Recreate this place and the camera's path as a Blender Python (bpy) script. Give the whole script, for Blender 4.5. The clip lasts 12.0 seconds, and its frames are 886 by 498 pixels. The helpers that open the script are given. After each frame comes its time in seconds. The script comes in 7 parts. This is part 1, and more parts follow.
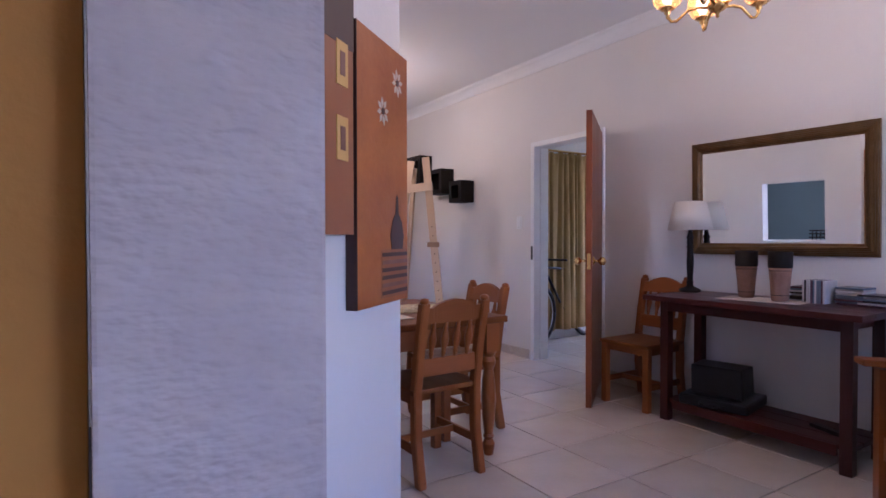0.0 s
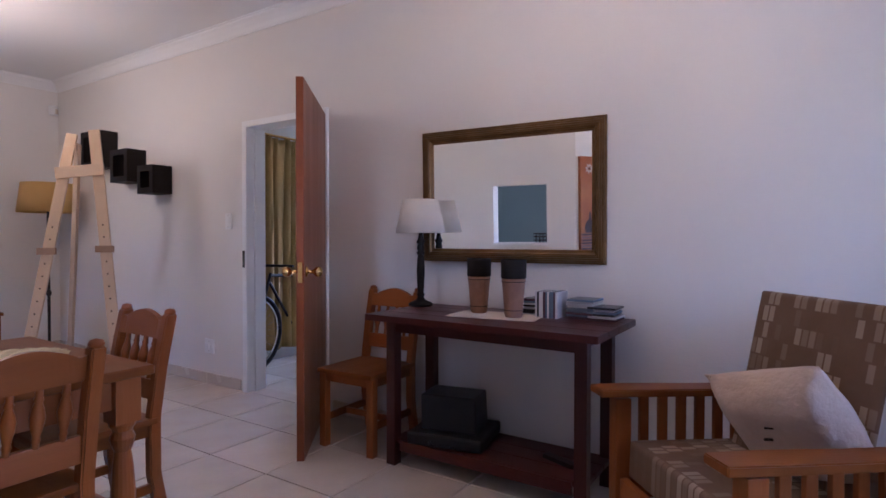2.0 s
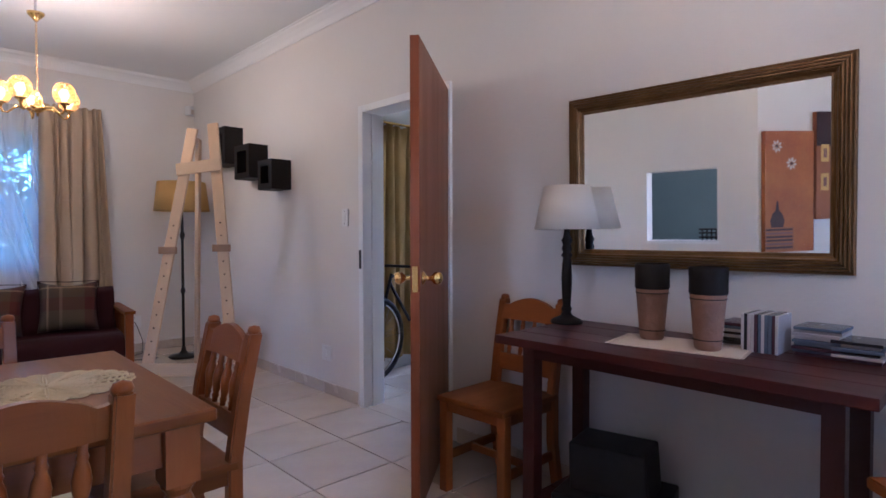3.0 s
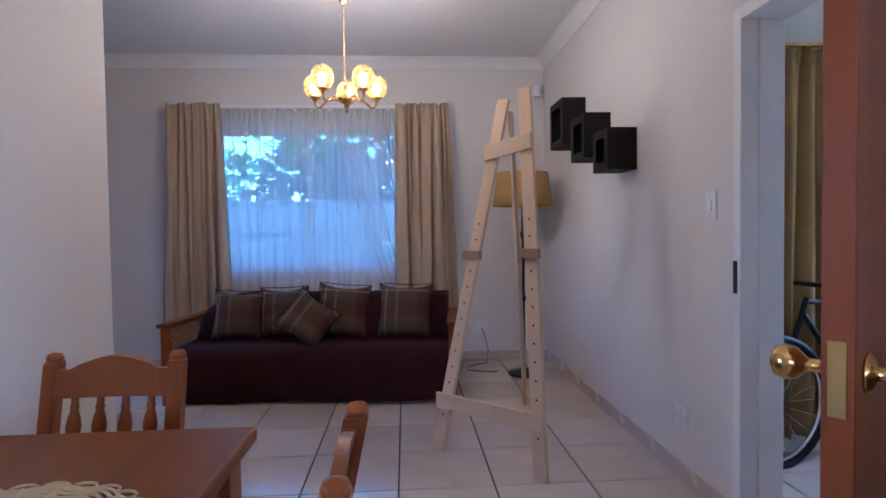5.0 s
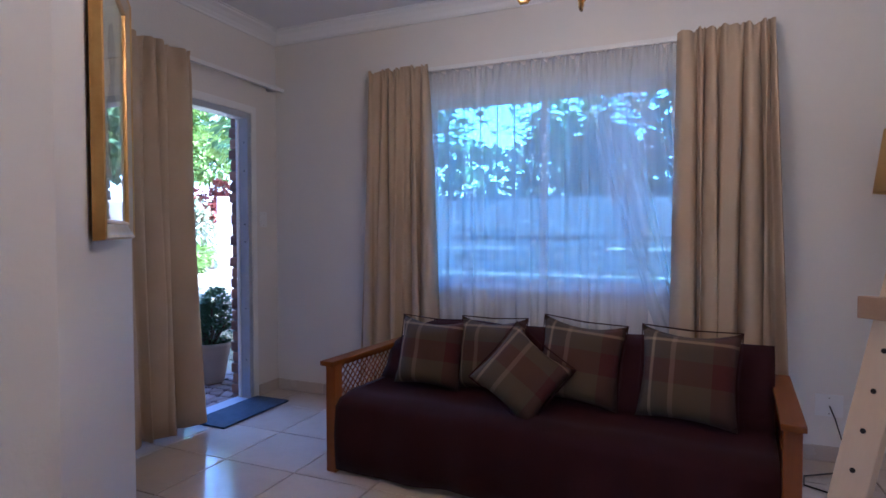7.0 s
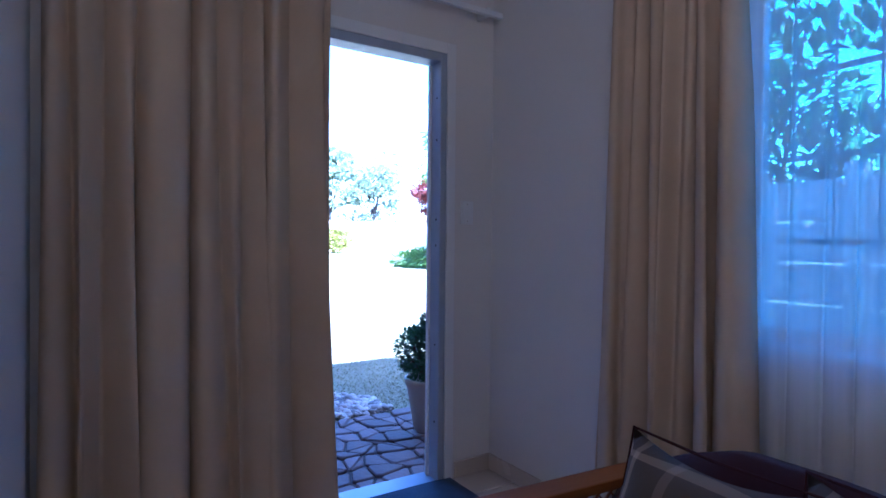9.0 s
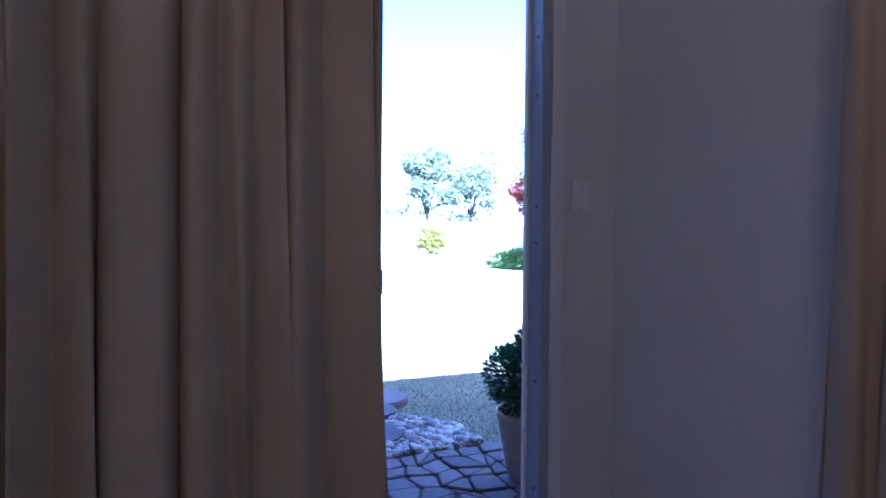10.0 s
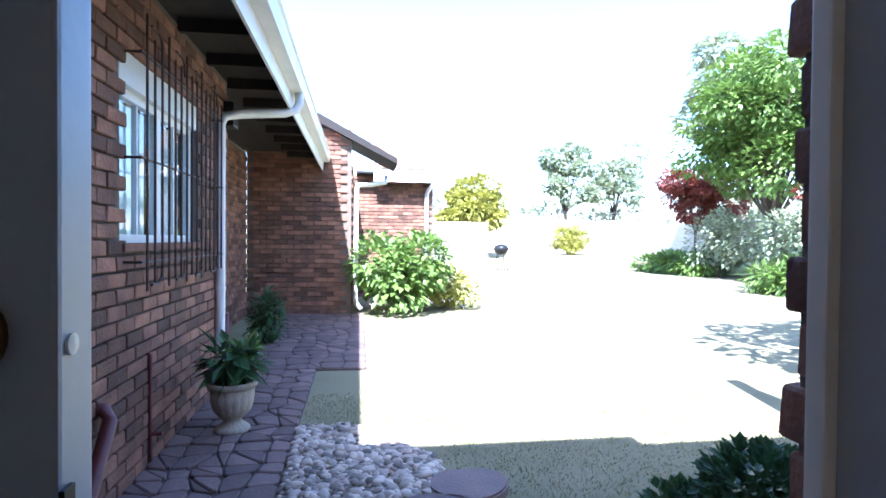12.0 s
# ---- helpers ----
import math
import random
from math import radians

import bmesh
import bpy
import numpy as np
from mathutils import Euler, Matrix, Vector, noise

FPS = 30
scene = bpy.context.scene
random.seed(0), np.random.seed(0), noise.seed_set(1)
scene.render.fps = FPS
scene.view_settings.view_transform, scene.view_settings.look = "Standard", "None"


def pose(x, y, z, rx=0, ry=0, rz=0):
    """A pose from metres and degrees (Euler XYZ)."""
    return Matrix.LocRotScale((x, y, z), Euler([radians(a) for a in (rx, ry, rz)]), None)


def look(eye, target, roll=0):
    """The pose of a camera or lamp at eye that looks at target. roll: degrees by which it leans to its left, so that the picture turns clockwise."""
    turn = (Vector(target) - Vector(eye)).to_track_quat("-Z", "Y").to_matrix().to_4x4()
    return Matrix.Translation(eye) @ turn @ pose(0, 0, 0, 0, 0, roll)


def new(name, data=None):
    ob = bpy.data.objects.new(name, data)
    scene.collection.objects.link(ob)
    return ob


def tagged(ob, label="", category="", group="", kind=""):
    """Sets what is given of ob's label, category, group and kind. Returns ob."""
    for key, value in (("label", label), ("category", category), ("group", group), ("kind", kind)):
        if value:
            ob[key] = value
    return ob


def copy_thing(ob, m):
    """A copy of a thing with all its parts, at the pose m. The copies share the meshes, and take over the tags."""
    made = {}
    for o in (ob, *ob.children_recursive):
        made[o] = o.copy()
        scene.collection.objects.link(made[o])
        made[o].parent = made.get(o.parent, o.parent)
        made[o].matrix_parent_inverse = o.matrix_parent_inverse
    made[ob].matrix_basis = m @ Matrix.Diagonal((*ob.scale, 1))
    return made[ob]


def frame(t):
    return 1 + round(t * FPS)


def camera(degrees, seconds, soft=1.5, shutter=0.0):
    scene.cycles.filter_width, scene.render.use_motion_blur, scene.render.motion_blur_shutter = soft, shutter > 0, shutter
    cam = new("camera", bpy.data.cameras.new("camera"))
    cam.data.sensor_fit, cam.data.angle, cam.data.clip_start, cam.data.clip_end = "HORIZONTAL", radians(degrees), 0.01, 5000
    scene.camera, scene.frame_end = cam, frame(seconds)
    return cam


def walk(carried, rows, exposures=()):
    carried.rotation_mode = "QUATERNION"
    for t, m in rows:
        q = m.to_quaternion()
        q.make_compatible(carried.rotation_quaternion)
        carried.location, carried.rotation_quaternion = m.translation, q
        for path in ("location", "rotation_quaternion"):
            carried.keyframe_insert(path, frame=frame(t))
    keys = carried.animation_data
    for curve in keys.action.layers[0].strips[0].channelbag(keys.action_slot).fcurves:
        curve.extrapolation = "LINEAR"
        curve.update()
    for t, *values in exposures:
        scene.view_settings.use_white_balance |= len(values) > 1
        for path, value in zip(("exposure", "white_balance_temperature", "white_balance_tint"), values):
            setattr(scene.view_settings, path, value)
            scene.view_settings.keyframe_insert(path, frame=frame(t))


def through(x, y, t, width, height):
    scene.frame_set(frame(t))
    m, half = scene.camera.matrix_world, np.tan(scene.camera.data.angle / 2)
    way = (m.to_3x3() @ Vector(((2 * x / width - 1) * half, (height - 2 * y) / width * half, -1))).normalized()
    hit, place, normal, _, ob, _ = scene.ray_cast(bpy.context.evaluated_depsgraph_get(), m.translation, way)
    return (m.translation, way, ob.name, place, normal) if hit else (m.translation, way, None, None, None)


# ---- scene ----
cam = camera(76.9, 12.0, soft=1.6)
PATH = [
    (0, (-3.563, -0.189, 1.155), (-2.504, 1.507, 1.121), -0.1),
    (0.5, (-3.436, -0.177, 1.154), (-2.141, 1.346, 1.119), -0.0),
    (1, (-3.303, -0.09, 1.15), (-1.815, 1.246, 1.115), 0.2),
    (1.5, (-3.078, 0.049, 1.173), (-1.42, 1.167, 1.141), 0.1),
    (2, (-2.76, 0.262, 1.184), (-1.087, 1.358, 1.147), 0.1),
    (2.5, (-2.471, 0.495, 1.199), (-0.877, 1.703, 1.159), -0.0),
    (3, (-2.266, 0.709, 1.192), (-0.884, 2.154, 1.142), -0.1),
    (3.5, (-2.022, 0.907, 1.217), (-0.942, 2.589, 1.157), -0.3),
    (3.7, (-1.929, 0.974, 1.23), (-0.961, 2.724, 1.169), -0.3),
    (5.5, (-1.203, 2.131, 1.218), (-1.327, 4.126, 1.159), -0.7),
    (6, (-1.178, 2.523, 1.244), (-1.482, 4.499, 1.188), -0.3),
    (6.5, (-1.248, 2.964, 1.262), (-1.764, 4.896, 1.201), -0.1),
    (7, (-1.376, 3.396, 1.255), (-2.158, 5.236, 1.197), -0.1),
    (7.5, (-1.547, 3.86, 1.264), (-2.533, 5.599, 1.208), -0.1),
    (7.7, (-1.635, 4.043, 1.249), (-2.698, 5.737, 1.2), -0.1),
    (9.5, (-2.241, 5.437, 1.2), (-4.045, 6.299, 1.175), 0.6),
    (10, (-2.65, 5.575, 1.19), (-4.495, 6.35, 1.165), 0.5),
    (10.5, (-3.09, 5.775, 1.2), (-4.955, 6.509, 1.178), 0.8),
    (11, (-3.41, 5.975, 1.207), (-5.315, 6.58, 1.185), 0.7),
    (11.5, (-3.73, 6.148, 1.221), (-5.686, 6.566, 1.19), 0.7),
    (12, (-4.013, 6.265, 1.253), (-5.99, 6.564, 1.221), 0.5),
]
EXPOSURES = [(0, 4.08, 4680, 34), (1.0, 4.0, 4650, 31), (2.0, 4.05, 4700, 30), (3.5, 4.1, 4600, 22), (5.5, 4.0, 4420, 22), (6.5, 3.92, 4450, 22), (7.5, 3.9, 4500, 24), (8.6, 3.65, 4050, 20), (9.5, 3.32, 3880, 26), (10.5, 2.88, 4250, 24), (11.3, 2.5, 4500, 22), (12, 2.72, 5050, 13)]
walk(cam, [(t, look(eye, target, roll)) for t, eye, target, roll in PATH], EXPOSURES)

# ---- world, sun and large lights ----
SUN_TO = Vector((0.80, -0.18, 0.98)).normalized()
world = bpy.data.worlds.new("world")
scene.world = world
world.use_nodes = True
sky = world.node_tree.nodes.new("ShaderNodeTexSky")
sky.sky_type = "NISHITA"
sky.sun_disc = False
sky.sun_elevation = math.asin(SUN_TO.z)
sky.sun_rotation = math.atan2(SUN_TO.x, SUN_TO.y)
world.node_tree.links.new(sky.outputs[0], world.node_tree.nodes["Background"].inputs[0])
world.node_tree.nodes["Background"].inputs[1].default_value = 0.125


def lamp(name, kind, energy, colour, matrix, **kw):
    data = bpy.data.lights.new(name, kind)
    data.energy, data.color = energy, colour
    for key, value in kw.items():
        if key == "angle":
            data.angle = value
        elif key == "radius":
            data.shadow_soft_size = value
        elif key == "size":
            data.shape, data.size, data.size_y = "RECTANGLE", value[0], value[1]
    ob = new(name, data)
    ob.matrix_basis = matrix
    return ob


lamp("sun", "SUN", 5.0, (1.0, 0.95, 0.87), look(SUN_TO * 60, (0, 0, 0)), angle=radians(0.6))
# area lamps: added at unseen kitchen and south windows; sky light in the room behind the inner door
lamp("added_kitchen_fill", "AREA", 1.5, (1.0, 0.97, 0.92), look((-4.52, 1.8, 1.65), (-3, 1.8, 1.3)), size=(0.9, 0.8))
lamp("added_south_daylight", "AREA", 1.15, (0.92, 0.90, 1.0), look((-1.25, -2.33, 1.45), (-1.25, 0, 1.3)), size=(1.2, 1.15))
lamp("sky_east_room", "AREA", 0.45, (1.0, 0.93, 0.84), look((2.7, 4.3, 1.6), (1.0, 4.3, 1.2)), size=(1.2, 1.2))

# ---- materials ----


def pmat(name, c1, c2=None, rough=0.6, scale=6.0, fine=60.0, bump=0.0, bscale=80.0, metal=0.0, stretch=(1, 1, 1),
         rough_var=0.08, rand=0.0, coat=0.0, sheen=0.0, detail=6.0, fine_amt=0.35, relief=0.01, bdetail=5):
    """Noise-mixed base colour at two scales, roughness variation and a fine bump, in object metres."""
    m = bpy.data.materials.new(name)
    m.use_nodes = True
    t = m.node_tree
    n, l = t.nodes, t.links
    b = n["Principled BSDF"]
    c2 = c2 or tuple(v * 0.8 for v in c1)
    tc = n.new("ShaderNodeTexCoord")
    mp = n.new("ShaderNodeMapping")
    mp.inputs["Scale"].default_value = stretch
    l.new(tc.outputs["Object"], mp.inputs["Vector"])
    n1 = n.new("ShaderNodeTexNoise")
    n1.inputs["Scale"].default_value, n1.inputs["Detail"].default_value = scale, detail
    n2 = n.new("ShaderNodeTexNoise")
    n2.inputs["Scale"].default_value, n2.inputs["Detail"].default_value = fine, 4
    for q in (n1, n2):
        l.new(mp.outputs[0], q.inputs["Vector"])
    mix = n.new("ShaderNodeMix")
    mix.data_type = "RGBA"
    add = n.new("ShaderNodeMath")
    add.operation = "MULTIPLY_ADD"
    l.new(n2.outputs["Fac"], add.inputs[0])
    add.inputs[1].default_value = fine_amt
    sub = n.new("ShaderNodeMath")
    sub.operation = "MULTIPLY_ADD"
    l.new(n1.outputs["Fac"], sub.inputs[0])
    sub.inputs[1].default_value, sub.inputs[2].default_value = 1.6, -0.3 - fine_amt * 0.5
    l.new(sub.outputs[0], add.inputs[2])
    add.use_clamp = True
    mix.inputs[6].default_value, mix.inputs[7].default_value = (*c1, 1), (*c2, 1)
    l.new(add.outputs[0], mix.inputs[0])
    col = mix.outputs[2]
    if rand:
        info = n.new("ShaderNodeObjectInfo")
        geo = n.new("ShaderNodeNewGeometry")
        sm = n.new("ShaderNodeMath")
        sm.operation = "ADD"
        l.new(info.outputs["Random"], sm.inputs[0])
        l.new(geo.outputs["Random Per Island"], sm.inputs[1])
        fr = n.new("ShaderNodeMath")
        fr.operation = "FRACT"
        l.new(sm.outputs[0], fr.inputs[0])
        hs = n.new("ShaderNodeHueSaturation")
        mr = n.new("ShaderNodeMapRange")
        mr.inputs["To Min"].default_value, mr.inputs["To Max"].default_value = 1 - rand, 1 + rand
        l.new(fr.outputs[0], mr.inputs[0])
        l.new(mr.outputs[0], hs.inputs["Value"])
        l.new(col, hs.inputs["Color"])
        col = hs.outputs[0]
    l.new(col, b.inputs["Base Color"])
    rr = n.new("ShaderNodeMapRange")
    rr.inputs["To Min"].default_value, rr.inputs["To Max"].default_value = max(rough - rough_var, 0.02), min(rough + rough_var, 1)
    l.new(n1.outputs["Fac"], rr.inputs[0])
    l.new(rr.outputs[0], b.inputs["Roughness"])
    b.inputs["Metallic"].default_value = metal
    b.inputs["Coat Weight"].default_value = coat
    b.inputs["Sheen Weight"].default_value = sheen
    if bump:
        n3 = n.new("ShaderNodeTexNoise")
        n3.inputs["Scale"].default_value, n3.inputs["Detail"].default_value = bscale, bdetail
        l.new(mp.outputs[0], n3.inputs["Vector"])
        bp = n.new("ShaderNodeBump")
        bp.inputs["Strength"].default_value, bp.inputs["Distance"].default_value = min(bump, 1.0), relief
        l.new(n3.outputs["Fac"], bp.inputs["Height"])
        l.new(bp.outputs[0], b.inputs["Normal"])
    return m


def leafmat(name, c1, c2, rand=0.35, trans=0.22):
    m = pmat(name, c1, c2, rough=0.5, scale=3, fine=20, rand=rand)
    b = m.node_tree.nodes["Principled BSDF"]
    n, l = m.node_tree.nodes, m.node_tree.links
    lit, mx = n.new("ShaderNodeBsdfTranslucent"), n.new("ShaderNodeMixShader")
    lit.inputs[0].default_value = (*[min(1.0, v * 1.3) for v in c2], 1)
    mx.inputs[0].default_value = trans
    l.new(b.outputs[0], mx.inputs[1])
    l.new(lit.outputs[0], mx.inputs[2])
    l.new(mx.outputs[0], n["Material Output"].inputs[0])
    return m


def clothmat(name, c1, c2, through=0.0, weave=700.0, rough=0.9):
    """Woven cloth, with an amount of light let through."""
    m = pmat(name, c1, c2, rough=rough, scale=4, fine=40, bump=0.25, bscale=weave, sheen=0.04)
    if through:
        t = m.node_tree
        n, l = t.nodes, t.links
        b, out = n["Principled BSDF"], n["Material Output"]
        tr = n.new("ShaderNodeBsdfTranslucent")
        tr.inputs["Color"].default_value = (*c1, 1)
        mx = n.new("ShaderNodeMixShader")
        mx.inputs[0].default_value = through
        l.new(b.outputs[0], mx.inputs[1])
        l.new(tr.outputs[0], mx.inputs[2])
        l.new(mx.outputs[0], out.inputs[0])
    return m


def sheermat(name, colour, clear):
    """Thin net: part clear holes, part scattering thread."""
    m = bpy.data.materials.new(name)
    m.use_nodes = True
    n, l = m.node_tree.nodes, m.node_tree.links
    n.remove(n["Principled BSDF"])
    tr, df, tp = n.new("ShaderNodeBsdfTranslucent"), n.new("ShaderNodeBsdfDiffuse"), n.new("ShaderNodeBsdfTransparent")
    tr.inputs[0].default_value = df.inputs[0].default_value = (*colour, 1)
    tc, wv = n.new("ShaderNodeTexCoord"), n.new("ShaderNodeTexNoise")
    mp = n.new("ShaderNodeMapping")
    mp.inputs["Scale"].default_value = (9, 9, 0.6)
    l.new(tc.outputs["Object"], mp.inputs[0])
    l.new(mp.outputs[0], wv.inputs["Vector"])
    wv.inputs["Scale"].default_value = 3
    mr = n.new("ShaderNodeMapRange")
    mr.inputs["To Min"].default_value, mr.inputs["To Max"].default_value = clear - 0.14, clear + 0.14
    l.new(wv.outputs["Fac"], mr.inputs[0])
    m1, m2 = n.new("ShaderNodeMixShader"), n.new("ShaderNodeMixShader")
    m1.inputs[0].default_value = 0.5
    l.new(tr.outputs[0], m1.inputs[1])
    l.new(df.outputs[0], m1.inputs[2])
    l.new(mr.outputs[0], m2.inputs[0])
    l.new(m1.outputs[0], m2.inputs[1])
    l.new(tp.outputs[0], m2.inputs[2])
    l.new(m2.outputs[0], n["Material Output"].inputs[0])
    return m


def glassmat(name, tint=(0.95, 0.98, 0.98)):
    m = bpy.data.materials.new(name)
    m.use_nodes = True
    n, l = m.node_tree.nodes, m.node_tree.links
    n.remove(n["Principled BSDF"])
    tp, gl, mx, lw = n.new("ShaderNodeBsdfTransparent"), n.new("ShaderNodeBsdfGlossy"), n.new("ShaderNodeMixShader"), n.new("ShaderNodeLayerWeight")
    tp.inputs[0].default_value = (*tint, 1)
    gl.inputs["Roughness"].default_value = 0.02
    pw, sc = n.new("ShaderNodeMath"), n.new("ShaderNodeMath")
    pw.operation, sc.operation = "POWER", "MULTIPLY_ADD"
    lw.inputs["Blend"].default_value = 0.5
    l.new(lw.outputs["Facing"], pw.inputs[0])
    pw.inputs[1].default_value = 4.0
    l.new(pw.outputs[0], sc.inputs[0])
    sc.inputs[1].default_value, sc.inputs[2].default_value = 0.5, 0.03
    l.new(sc.outputs[0], mx.inputs[0])
    l.new(tp.outputs[0], mx.inputs[1])
    l.new(gl.outputs[0], mx.inputs[2])
    l.new(mx.outputs[0], n["Material Output"].inputs[0])
    return m


def glowmat(name, colour, strength):
    m = bpy.data.materials.new(name)
    m.use_nodes = True
    b = m.node_tree.nodes["Principled BSDF"]
    b.inputs["Base Color"].default_value = (*colour, 1)
    b.inputs["Emission Color"].default_value = (*colour, 1)
    b.inputs["Emission Strength"].default_value = strength
    return m


def globemat(name, colour, strength):
    """Cut amber glass, lit from inside: mostly clear, part frosted."""
    m = glowmat(name, colour, strength)
    n, l = m.node_tree.nodes, m.node_tree.links
    b = n["Principled BSDF"]
    b.inputs["Roughness"].default_value = 0.15
    b.inputs["Base Color"].default_value = (0.42, 0.20, 0.04, 1)
    tp, mx, vo, bp, tc = n.new("ShaderNodeBsdfTransparent"), n.new("ShaderNodeMixShader"), n.new("ShaderNodeTexVoronoi"), n.new("ShaderNodeMapRange"), n.new("ShaderNodeTexCoord")
    tp.inputs[0].default_value = (1.0, 0.86, 0.60, 1)
    vo.inputs["Scale"].default_value = 55
    l.new(tc.outputs["Object"], vo.inputs["Vector"])
    bp.inputs["From Max"].default_value = 0.6
    bp.inputs["To Min"].default_value, bp.inputs["To Max"].default_value = 0.25, 0.65
    l.new(vo.outputs["Distance"], bp.inputs[0])
    l.new(bp.outputs[0], mx.inputs[0])
    l.new(tp.outputs[0], mx.inputs[1])
    l.new(b.outputs[0], mx.inputs[2])
    l.new(mx.outputs[0], n["Material Output"].inputs[0])
    return m


def plaidmat(name):
    """Tartan of olive, wine and cream bands, woven in both directions."""
    m = bpy.data.materials.new(name)
    m.use_nodes = True
    n, l = m.node_tree.nodes, m.node_tree.links
    b = n["Principled BSDF"]
    tc, sp = n.new("ShaderNodeTexCoord"), n.new("ShaderNodeSeparateXYZ")
    l.new(tc.outputs["Object"], sp.inputs[0])
    ramps = []
    for axis, scale, off in (("X", 2.3, 0.1), ("Z", 2.3, 0.45)):
        mul = n.new("ShaderNodeMath")
        mul.operation = "MULTIPLY_ADD"
        l.new(sp.outputs[axis], mul.inputs[0])
        mul.inputs[1].default_value, mul.inputs[2].default_value = scale, off + 3
        fr = n.new("ShaderNodeMath")
        fr.operation = "FRACT"
        l.new(mul.outputs[0], fr.inputs[0])
        rp = n.new("ShaderNodeValToRGB")
        rp.color_ramp.interpolation = "CONSTANT"
        e = rp.color_ramp.elements
        e[0].position, e[0].color = 0.0, (0.072, 0.047, 0.023, 1)
        e[1].position, e[1].color = 0.34, (0.062, 0.008, 0.009, 1)
        for pos, c in ((0.58, (0.058, 0.038, 0.021, 1)), (0.76, (0.27, 0.19, 0.10, 1)), (0.79, (0.058, 0.038, 0.021, 1)), (0.95, (0.17, 0.12, 0.075, 1))):
            e.new(pos).color = c
        l.new(fr.outputs[0], rp.inputs[0])
        ramps.append(rp)
    mx = n.new("ShaderNodeMix")
    mx.data_type = "RGBA"
    mx.inputs[0].default_value = 0.5
    l.new(ramps[0].outputs[0], mx.inputs[6])
    l.new(ramps[1].outputs[0], mx.inputs[7])
    l.new(mx.outputs[2], b.inputs["Base Color"])
    nz, bp = n.new("ShaderNodeTexNoise"), n.new("ShaderNodeBump")
    nz.inputs["Scale"].default_value = 420
    l.new(tc.outputs["Object"], nz.inputs["Vector"])
    bp.inputs["Strength"].default_value, bp.inputs["Distance"].default_value = 0.4, 0.004
    l.new(nz.outputs[0], bp.inputs["Height"])
    l.new(bp.outputs[0], b.inputs["Normal"])
    b.inputs["Roughness"].default_value = 0.95
    return m


def dashmat(name):
    """Brown woven upholstery with upright pale dashes of uneven strength."""
    m = pmat(name, (0.17, 0.105, 0.062), (0.125, 0.075, 0.045), rough=0.9, scale=8, fine=60, bump=0.2, bscale=500)
    n, l = m.node_tree.nodes, m.node_tree.links
    b = n["Principled BSDF"]
    old = b.inputs["Base Color"].links[0].from_socket
    tc, br = n.new("ShaderNodeTexCoord"), n.new("ShaderNodeTexBrick")
    l.new(tc.outputs["Object"], br.inputs["Vector"])
    br.inputs["Color1"].default_value, br.inputs["Color2"].default_value = (0, 0, 0, 1), (1, 1, 1, 1)
    br.inputs["Mortar"].default_value = (0, 0, 0, 1)
    br.inputs["Scale"].default_value = 1.0
    br.inputs["Mortar Size"].default_value, br.inputs["Mortar Smooth"].default_value = 0.004, 0.6
    br.inputs["Brick Width"].default_value, br.inputs["Row Height"].default_value = 0.030, 0.062
    rp = n.new("ShaderNodeMapRange")
    rp.inputs["From Min"].default_value, rp.inputs["From Max"].default_value = 0.45, 1.0
    rp.inputs["To Max"].default_value = 0.75
    l.new(br.outputs["Color"], rp.inputs[0])
    mx = n.new("ShaderNodeMix")
    mx.data_type = "RGBA"
    mx.inputs[7].default_value = (0.42, 0.34, 0.25, 1)
    l.new(rp.outputs[0], mx.inputs[0])
    l.new(old, mx.inputs[6])
    l.new(mx.outputs[2], b.inputs["Base Color"])
    return m


def woodmat(name, c1, c2, rough=0.35, axis=0, coat=0.2, rand=0.1, ring=9.0):
    """Grain drawn out along one axis."""
    st = [1, 1, 1]
    st[axis] = 0.08
    return pmat(name, c1, c2, rough=rough, scale=ring, fine=120, stretch=tuple(st), coat=coat, rand=rand, bump=0.08, bscale=150)


M = {}
M["wall"] = pmat("wall_paint", (0.72, 0.69, 0.65), (0.67, 0.64, 0.60), rough=0.75, scale=1.2, fine=25, bump=0.12, bscale=60)
M["stucco"] = pmat("textured_plaster", (0.56, 0.48, 0.44), (0.46, 0.39, 0.36), rough=0.85, scale=4, fine=35, bump=0.6, bscale=34, stretch=(1, 1, 2.0), relief=0.012, bdetail=1.5)
# warm kitchen lamplight put into the wall colour, with no lamp there
M["ochre"] = pmat("warm_lamplit_ochre", (0.46, 0.21, 0.025), (0.38, 0.165, 0.020), rough=0.7, scale=2, fine=30, bump=0.1)
M["ceiling"] = pmat("ceiling_paint", (0.80, 0.80, 0.79), (0.77, 0.77, 0.76), rough=0.85, scale=0.8, fine=20, bump=0.05)
M["white"] = pmat("white_enamel", (0.78, 0.78, 0.77), (0.72, 0.72, 0.71), rough=0.35, scale=5, fine=50, bump=0.03)
M["steel"] = pmat("grey_painted_steel", (0.40, 0.44, 0.52), (0.34, 0.38, 0.46), rough=0.4, scale=6, fine=60, bump=0.04)
M["teal"] = pmat("kitchen_paint", (0.24, 0.30, 0.30), (0.21, 0.27, 0.27), rough=0.6, scale=2)
M["tile"] = pmat("ceramic_tile", (0.64, 0.56, 0.47), (0.55, 0.47, 0.39), rough=0.16, scale=5, fine=45, rand=0.08, rough_var=0.06, coat=0.35)
M["grout"] = pmat("grout", (0.07, 0.055, 0.045), (0.045, 0.036, 0.03), rough=0.95, scale=20)
M["skirt"] = pmat("skirting_tile", (0.60, 0.52, 0.44), (0.52, 0.45, 0.38), rough=0.25, scale=6, rand=0.08)
